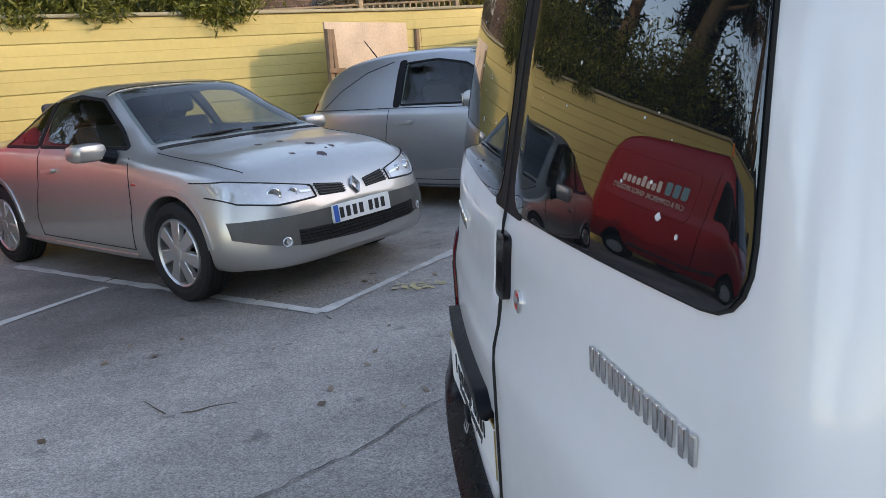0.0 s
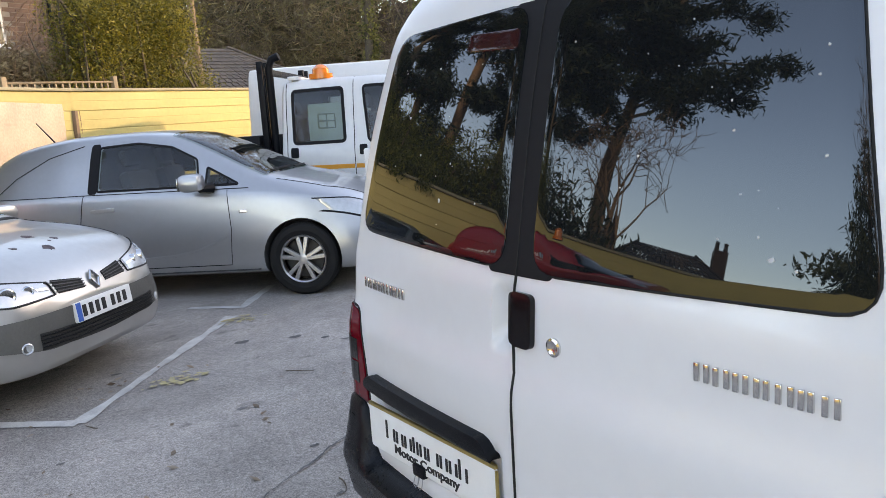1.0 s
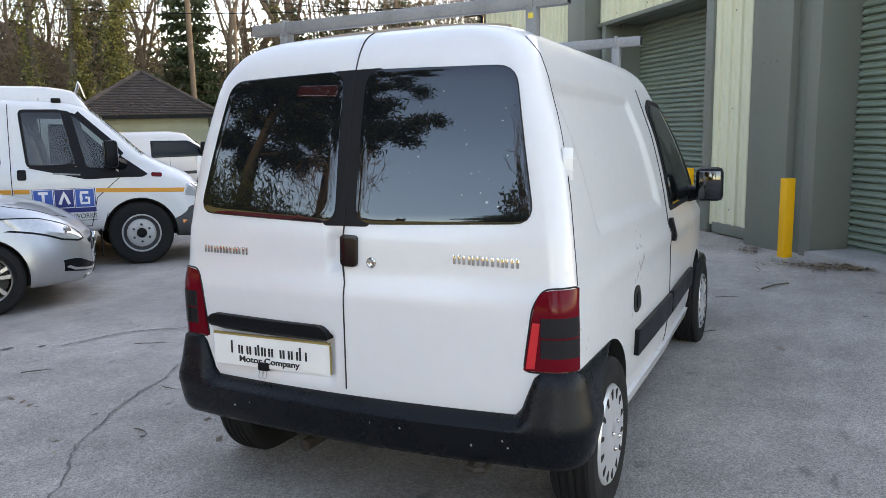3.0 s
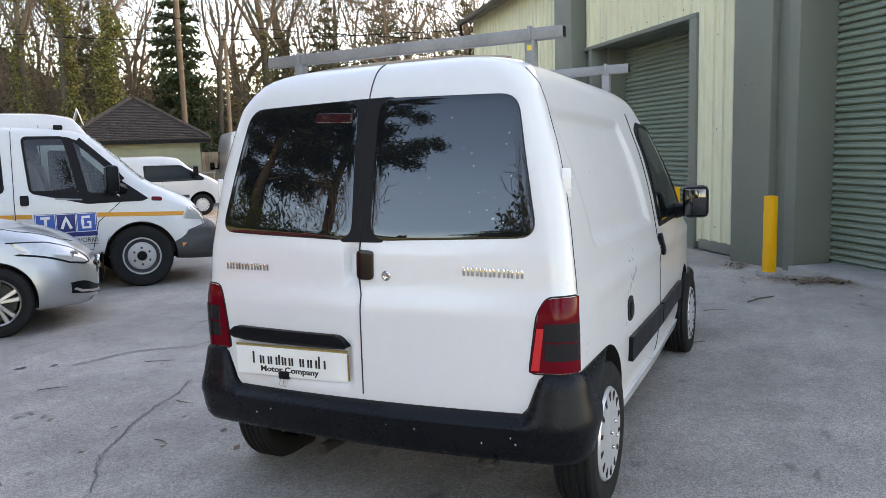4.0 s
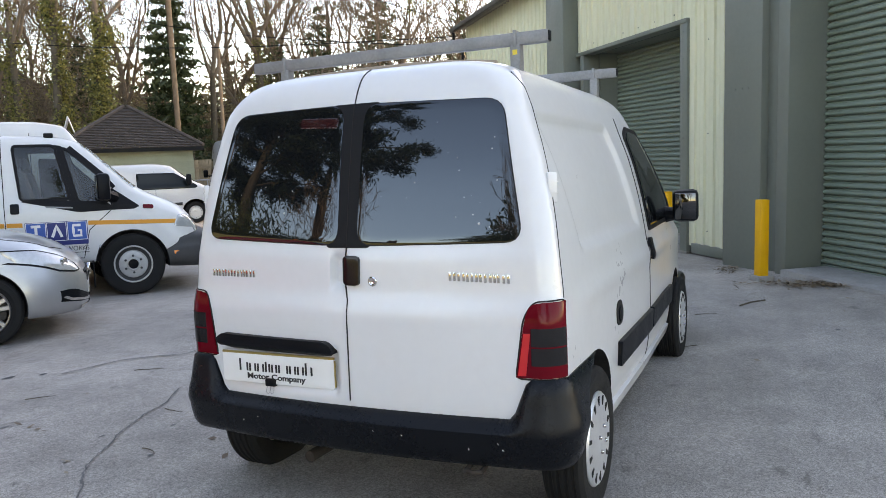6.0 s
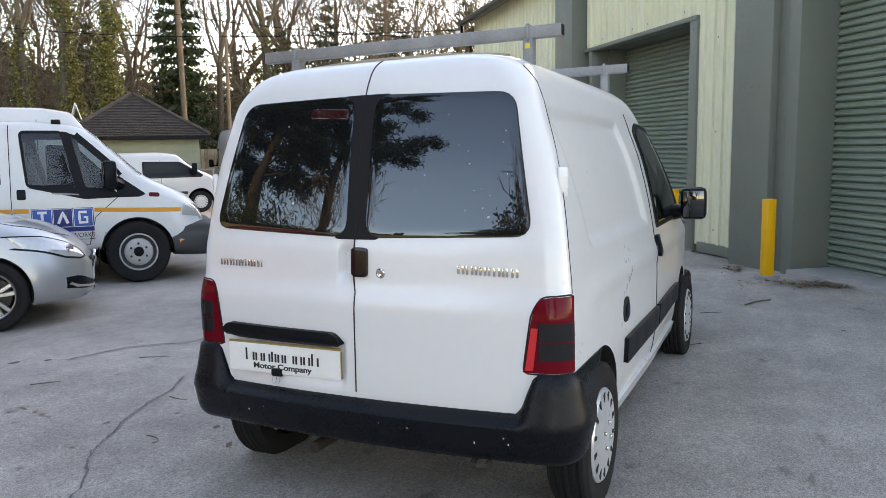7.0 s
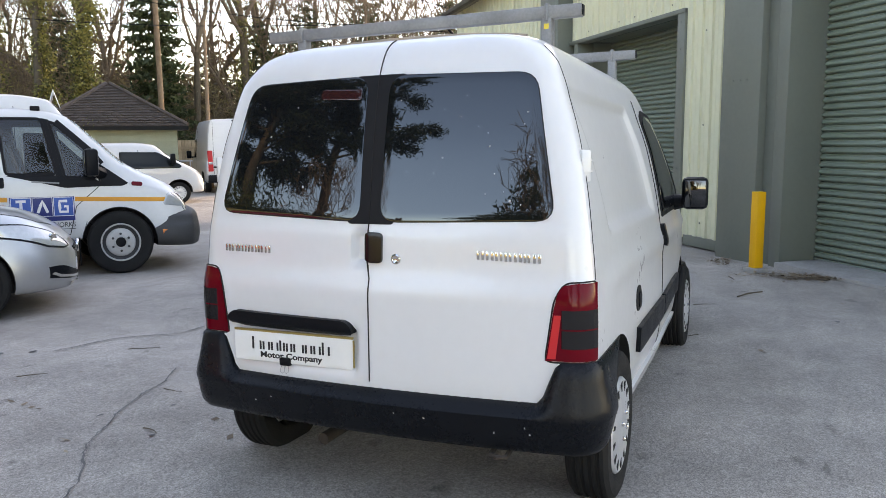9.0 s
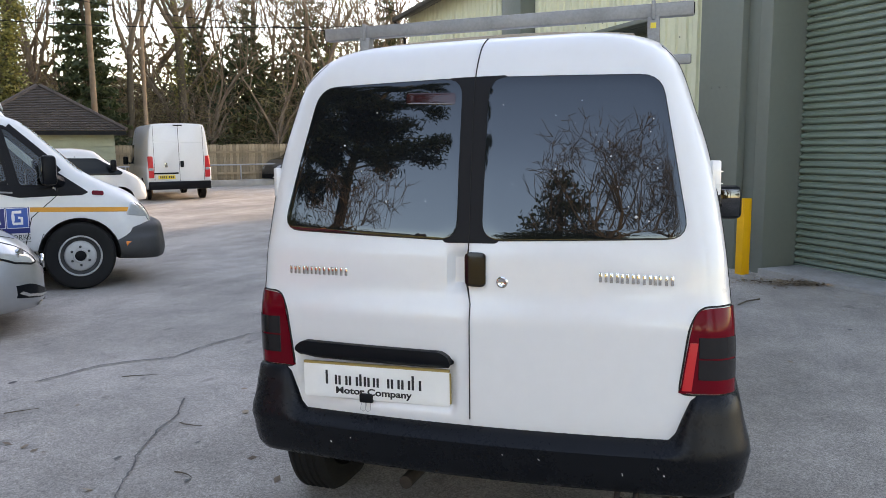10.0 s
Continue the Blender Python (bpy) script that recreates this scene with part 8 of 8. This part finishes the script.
def slates(parent, corners, rows, mat, th=0.03):
    """Overlapping courses up a four-cornered roof slope: eaves left, eaves right, top right, top left."""
    a, b, c, d = (Vector(p) for p in corners)
    n = (b - a).cross(d - a).normalized()
    n = n if n.z > 0 else -n
    bm = bmesh.new()
    for r in range(rows):
        t0, t1 = r / rows, min(1.0, (r + 1.12) / rows)
        l0, r0, l1, r1 = a.lerp(d, t0), b.lerp(c, t0), a.lerp(d, t1), b.lerp(c, t1)
        cnt = max(2, int((r0 - l0).length / 0.28))
        for k in range(cnt):
            u0, u1 = k / cnt + 0.004, (k + 1) / cnt - 0.004
            j = n * random.uniform(0, 0.012)
            q = [l0.lerp(r0, u0) + n * th + j, l0.lerp(r0, u1) + n * th + j, l1.lerp(r1, u1) + n * 0.004, l1.lerp(r1, u0) + n * 0.004]
            low = [l0.lerp(r0, u0), l0.lerp(r0, u1)]
            v = [bm.verts.new(p) for p in q + low]
            bm.faces.new(v[:4])
            bm.faces.new((v[4], v[5], v[1], v[0]))
    tagged(part("slating", bm, mat, parent, smooth=None), kind="stuff")


def sash_window(parent, x, z, w, h, y):
    win = part("window", boxed(x - 0.06, y - 0.03, z - 0.06, x + w + 0.06, y + 0.05, z + h + 0.06), M_CURTAIN, parent, "white sash window", smooth=None)
    for i in range(2):
        for j in range(2):
            part("pane", boxed(x + i * w / 2 + 0.03, y - 0.036, z + j * h / 2 + 0.03, x + (i + 1) * w / 2 - 0.02, y - 0.031, z + (j + 1) * h / 2 - 0.02), M_CARGLASS, win, smooth=None)
    part("sill", boxed(x - 0.12, y - 0.10, z - 0.13, x + w + 0.12, y + 0.02, z - 0.06), M_CURTAIN, win, smooth=None)


def brick_house():
    x, y = f_at(10.3, 13.0)
    h = thing("house", "brown brick house with white sash windows and slate roof", "house", pose(x, y, ground_z(x, y), 0, 0, F_ANG))
    holes = [(-4.6, -3.4, 4.3, 6.0), (-2.4, -1.4, 4.55, 6.0)]
    brick_wall(h, -9, 3.5, 3.4, 7.4, 0, holes)
    part("core", boxed(-9, 0.2, -0.2, 3.5, 7.0, 7.4), M_MORTAR, h, smooth=None)
    part("wall_base", boxed(-9, 0, -0.2, 3.5, 0.2, 3.4), M_BRICK, h, smooth=None)
    sash_window(h, -4.6, 4.3, 1.2, 1.7, 0)
    sash_window(h, -2.4, 4.55, 1.0, 1.45, 0)
    part("alarm_box", boxed(-3.1, -0.12, 5.0, -2.75, 0.0, 5.4, bevel=0.03), M_CURTAIN, h)
    bm = bmesh.new()
    tube(bm, [(0.4, -0.08, 2.2), (0.4, -0.08, 7.2), (0.4, -0.3, 7.4)], 0.06, 8)
    part("downpipe", bm, M_BLACK, h)
    roof = part("roof", boxed(-9.4, -0.45, 7.38, 3.9, 7.4, 7.5), M_SLATE, h, smooth=None)
    slates(roof, [(-9.4, -0.45, 7.5), (3.9, -0.45, 7.5), (3.9, 3.5, 10.2), (-9.4, 3.5, 10.2)], 14, M_SLATE)
    slates(roof, [(3.9, 7.4, 7.5), (-9.4, 7.4, 7.5), (-9.4, 3.5, 10.2), (3.9, 3.5, 10.2)], 8, M_SLATE)
    for cx in (-6.0, 2.0):
        ch = part("chimney", boxed(cx - 0.6, 3.1, 9.4, cx + 0.6, 3.9, 11.4), M_BRICK, h, smooth=None)
        for k in (-0.3, 0.3):
            bm = bmesh.new()
            lathe(bm, [(11.4, 0.15), (11.8, 0.12), (11.85, 0.15)], 12, "z")
            part("chimney_pot", bm, M_BRICK, ch, m=pose(cx + k, 3.5, 0))
    dish = thing("garden_parasol", "dark domed garden cover", "garden cover", pose(x, y, ground_z(x, y), 0, 0, F_ANG) @ pose(-7.2, -5.5, 0.35))
    bm = bmesh.new()
    lathe(bm, [(2.55, 0.62), (2.75, 0.58), (2.95, 0.42), (3.06, 0.2), (3.1, 0.02)], 20, "z")
    part("dome", bm, M_GREYPL, dish)
    part("stand", tube(bmesh.new(), [(0, 0, 0), (0, 0, 2.6)], 0.04, 8), M_BLACK, dish)


def hip_roof_house(name, label, m, w, d, eaves, ridge, wall_mat, roof_mat, rows=12, over=0.35, boards=True):
    h = thing(name, label, "outbuilding", m)
    part("core", boxed(-w / 2, -d / 2, -0.3, w / 2, d / 2, eaves), wall_mat, h, smooth=None)
    if boards:
        me = bpy.data.meshes.new("board")
        bm = boxed(-w / 2 - 0.02, -0.02, 0, w / 2 + 0.02, 0.02, 0.19)
        for v in bm.verts:
            if v.co.z > 0.1:
                v.co.y *= 0.4
        bm.to_mesh(me)
        bm.free()
        me.materials.append(wall_mat)
        for i in range(int(eaves / 0.2)):
            ob = new("board", me)
            ob.parent = h
            ob.matrix_basis = pose(0, -d / 2 - 0.015, i * 0.2)
    W, D = w / 2 + over, d / 2 + over
    rl = max(0.05, (w - d) / 2)
    roof = part("roof", boxed(-W, -D, eaves - 0.12, W, D, eaves), M_BLACK, h, smooth=None)
    top_l, top_r = (-rl, 0, ridge), (rl, 0, ridge)
    slates(roof, [(-W, -D, eaves), (W, -D, eaves), top_r, top_l], rows, roof_mat)
    slates(roof, [(W, -D, eaves), (W, D, eaves), top_r, top_r], rows, roof_mat)
    slates(roof, [(-W, D, eaves), (-W, -D, eaves), top_l, top_l], rows, roof_mat)
    slates(roof, [(W, D, eaves), (-W, D, eaves), top_l, top_r], rows, roof_mat)
    for a, b in (((-W, -D, eaves), top_l), ((W, -D, eaves), top_r), ((W, D, eaves), top_r), ((-W, D, eaves), top_l)):
        part("hip_tiles", tube(bmesh.new(), [Vector(a) + Vector((0, 0, 0.05)), Vector(b) + Vector((0, 0, 0.05))], 0.07, 6), roof_mat, roof)
    return h


brick_house()
x, y = polar(44.35, 29)
hip_roof_house("shed", "green boarded shed with a mossy brown hipped tile roof", pose(x, y, ground_z(x, y), 0, 0, -44), 3.9, 3.9, 2.28, 3.75, M_SHEDWALL, M_TILE, 26)
x, y = f_at(16.0, 11.0)
hip_roof_house("outhouse", "low outbuilding with a grey slate hipped roof", pose(x, y, ground_z(x, y), 0, 0, F_ANG - 12), 6.4, 4.6, 2.72, 4.45, M_BRICK, M_SLATE, 12, boards=False)
x, y = polar(53, 52)
hip_roof_house("house", "distant house with a brown roof among the trees", pose(x, y, ground_z(x, y), 0, 0, -30), 9, 7, 4.5, 8.2, M_BRICK, M_TILE, 10, boards=False)
x, y = -24.7, 17.7
hip_roof_house("house", "long low house with a dark roof behind the fence", pose(x, y, ground_z(x, y), 0, 0, 53), 8.5, 5, 3.3, 5.2, M_BRICK, M_SLATE, 10, boards=False)
for k, (cx, cy) in enumerate(((-26.2, 15.0), (-22.6, 20.7))):
    ch = thing("chimney_stack", "red brick chimney stack with pots", "chimney", pose(cx, cy, 0, 0, 0, 53))
    part("stack", boxed(-0.4, -0.35, 3.5, 0.4, 0.35, 6.0, bevel=0.02), M_BRICK, ch)
    for q in (-0.25, 0.25):
        bm = bmesh.new()
        lathe(bm, [(6.0, 0.14), (6.35, 0.11), (6.4, 0.14)], 10, "z")
        part("pot", bm, M_BRICK, ch, m=pose(q, 0, 0))


def far_fence():
    a, b = Vector(polar(47, 36)), Vector(polar(16, 40))
    L = (b - a).length
    ang = math.degrees(math.atan2(b.y - a.y, b.x - a.x))
    z = ground_z(*a)
    fence = thing("timber_fence", "weathered close-board timber fence at the far end", "fence", pose(a.x, a.y, z, 0, 0, ang), kind="structure")
    me = bpy.data.meshes.new("board")
    bm = boxed(0, -0.012, 0.05, 0.135, 0.012, 1.85, bevel=0.003)
    bm.to_mesh(me)
    bm.free()
    me.materials.append(M_TIMBER)
    n = int(L / 0.145)
    for i in range(n):
        ob = new("board", me)
        ob.parent = fence
        ob.matrix_basis = pose(i * 0.145, 0.01 * (i % 2), 0.03 * noise.noise((i * 0.3, 0, 0)))
    for zz in (0.5, 1.45):
        part("rail", boxed(0, -0.06, zz, L, -0.02, zz + 0.09), M_TIMBER, fence, smooth=None)
    wall = thing("low_wall", "low grey kerb wall before the timber fence", "wall", pose(a.x, a.y, z, 0, 0, ang), kind="structure")
    part("wall", boxed(0, -1.2, -0.1, L, -0.9, 0.28, bevel=0.02), M_CONCRETE, wall)
    rail = thing("guard_rail", "thin steel guard rail along the far fence", "rail", pose(a.x, a.y, z, 0, 0, ang))
    part("rail", tube(bmesh.new(), [(0, -1.05, 0.95), (L, -1.05, 0.95)], 0.03, 6), M_STEEL, rail)
    for i in range(14):
        part("post", tube(bmesh.new(), [(i * L / 13, -1.05, 0.2), (i * L / 13, -1.05, 0.95)], 0.03, 6), M_STEEL, rail)


far_fence()


def poles_and_wires():
    tops = []
    for az, dist, h, r in ((41.0, 33.0, 13.0, 0.105), (37.9, 30.0, 6.2, 0.07), (66.0, 24.0, 9.0, 0.10)):
        x, y = polar(az, dist)
        pl = thing("telegraph_pole", "brown timber telegraph pole", "pole", on_ground(x, y))
        bm = bmesh.new()
        tube(bm, [(0, 0, -0.3), (0, 0, h * 0.5), (0.05, 0, h)], [r * 1.1, r, r * 0.85], 12)
        part("shaft", bm, M_POLE, pl)
        tops.append(Vector((x, y, ground_z(x, y) + h)))
    for k, (p, q, dz) in enumerate(((tops[0], B_M @ Vector((15, 0, 5.3)), -0.6), (tops[0], Vector((*polar(75, 34), 9.0)), -0.4), (tops[0], Vector((*polar(72, 32), 8.4)), -1.6), (B_M @ Vector((15, 0, 4.9)), Vector((*polar(60, 40), 7.5)), 0), (B_M @ Vector((15, 0, 4.6)), Vector((*polar(52, 40), 9.5)), 0))):
        w = thing("overhead_cable", "thin black overhead cable", "cable")
        a = Vector(p) + Vector((0, 0, dz))
        pts = [a.lerp(Vector(q), t / 12) + Vector((0, 0, -1.2 * math.sin(math.pi * t / 12) * 0.5)) for t in range(13)]
        part("cable", tube(bmesh.new(), pts, 0.016, 4), M_BLACK, w)


poles_and_wires()

# ---- loose things ----
def skip_boards():
    """The pale board held upright between rusty posts, on a trailer before the fence."""
    m = SLOPE @ pose(1.28, 11.53, 0, 0, 0, 48.6)
    t = thing("trailer", "flatbed trailer with an upright sunlit board between posts", "trailer", m)
    part("bed", boxed(-1.6, -0.7, 0.55, 1.6, 0.5, 0.66, bevel=0.01), M_TIMBER, t)
    part("board", boxed(-1.05, 0.10, 0.66, 1.02, 0.13, 2.02, bevel=0.006), M_OLDBOARD, t, "pale stained board")
    for x, lean in ((-1.15, 2), (-0.92, -3), (1.02, 2), (1.24, -1)):
        part("post", boxed(-0.04, -0.03, 0.5, 0.04, 0.03, 1.92, bevel=0.006), M_POLE, t, "rusty brown post", m=pose(x, 0.03, 0, 0, lean, 0))
    for z in (1.35, 0.9):
        part("crossbar", boxed(-1.2, -0.03, z, -0.85, 0.01, z + 0.06), M_POLE, t, smooth=None)
        part("crossbar", boxed(0.95, -0.03, z, 1.35, 0.01, z + 0.06), M_POLE, t, smooth=None)
    for x in (-0.6, 0.6):
        for s in (-1, 1):
            wheel(t, x, s * 0.7 - 0.1, 0.28, 0.16, "steel", s, M_STEEL, 0.16)


skip_boards()


def litter():
    for i in range(17):
        x, y = random.uniform(-1.4, 2.4), random.uniform(2.9, 6.5)
        if i > 10:
            x, y = random.uniform(2.5, 7.5), random.uniform(-2.2, 0.6)
        t = thing("twig", "small dry twig on the tarmac", "twig", on_ground(x, y, random.uniform(0, 360), 0.006), "twigs on the tarmac")
        L = random.uniform(0.08, 0.24)
        pts = [(k * L / 4, 0.02 * noise.noise((i * 3.1, k, 0)), 0.002 + 0.004 * random.random()) for k in range(5)]
        part("stick", tube(bmesh.new(), pts, [0.0035, 0.0035, 0.003, 0.002, 0.0015], 5), M_BARK, t)
    x, y = 5.73, 0.04
    t = thing("twig", "long dark stick on the tarmac", "twig", on_ground(x, y, -35, 0.006), "twigs on the tarmac")
    part("stick", tube(bmesh.new(), [(-0.2, 0, 0.008), (0, 0.02, 0.012), (0.2, 0, 0.008)], 0.008, 6), M_BARK, t)
    for cx, cy, sx, sy, n, nm in ((6.98, -0.66, 0.22, 0.52, 620, "leaf_drift"), (8.2, 0.35, 0.35, 0.12, 120, "leaf_drift"), (0.5, 5.1, 0.35, 0.2, 18, "leaf_scatter"), (0.2, 4.0, 1.6, 1.2, 40, "leaf_scatter"), (5.5, -1.2, 2.0, 1.2, 40, "leaf_scatter")):
        rng = np.random.default_rng(int(n + 10 * cx))
        vs, fs = [], []
        for i in range(n):
            x, y = cx + rng.normal(0, sx) * 0.6, cy + rng.normal(0, sy) * 0.6
            z = ground_z(x, y) + 0.008 + (0.03 * rng.random() if nm == "leaf_drift" else 0)
            a, s = rng.uniform(0, 6.28), rng.uniform(0.012, 0.035)
            u, v = Vector((math.cos(a), math.sin(a), rng.normal(0, 0.2))) * s, Vector((-math.sin(a), math.cos(a), rng.normal(0, 0.2))) * s * 0.6
            p = Vector((x, y, z))
            b = len(vs)
            vs += [tuple(p - u), tuple(p + v), tuple(p + u), tuple(p - v)]
            fs.append((b, b + 1, b + 2, b + 3))
        ob = mesh_object(nm, vs, fs, M_LEAFLIT, None, False)
        tagged(ob, "dry brown leaves and litter on the tarmac", "leaf litter", kind="stuff")
    for px, py, r in ((0.84, 3.38, 0.022), (0.7, 2.9, 0.018), (1.12, 3.13, 0.02), (1.62, 5.12, 0.05), (1.76, 4.94, 0.035), (0.79, 4.08, 0.03), (0.45, 5.24, 0.03), (-0.10, 4.05, 0.02), (2.9, 3.3, 0.03), (3.9, 3.3, 0.03), (2.6, 2.9, 0.02), (5.0, 4.4, 0.05), (4.6, -0.6, 0.03), (5.6, 0.9, 0.03), (1.3, 5.3, 0.06)):
        bm = bmesh.new()
        pts = [(px + r * (1 + 0.5 * noise.noise((px, py, k))) * math.cos(k * 0.63), py + r * 0.6 * (1 + 0.5 * noise.noise((py, px, k))) * math.sin(k * 0.63)) for k in range(10)]
        bm.faces.new([bm.verts.new((a, b, ground_z(a, b) + 0.004)) for a, b in pts])
        tagged(link("oil_stain", bm, M_SEAL), "dark oil spot on the tarmac", "stain", kind="structure")

    for px, py in ((0.7, 4.81), (1.55, 5.92)):
        vs, fs = [], []
        rng = np.random.default_rng(int(px * 100))
        for i in range(46):
            x, y = px + rng.normal(0, 0.09), py + rng.normal(0, 0.05)
            a, r = rng.uniform(0, 6.28), rng.uniform(0.008, 0.03)
            b = len(vs)
            vs += [(x + r * math.cos(a + k * 1.57), y + r * 0.6 * math.sin(a + k * 1.57), ground_z(x, y) + 0.007 + 0.006 * rng.random()) for k in range(4)]
            fs.append((b, b + 1, b + 2, b + 3))
        tagged(mesh_object("husk_scatter", vs, fs, M_HUSK, None, False), "scattered pale yellow husks on the tarmac", "litter", kind="stuff")


litter()
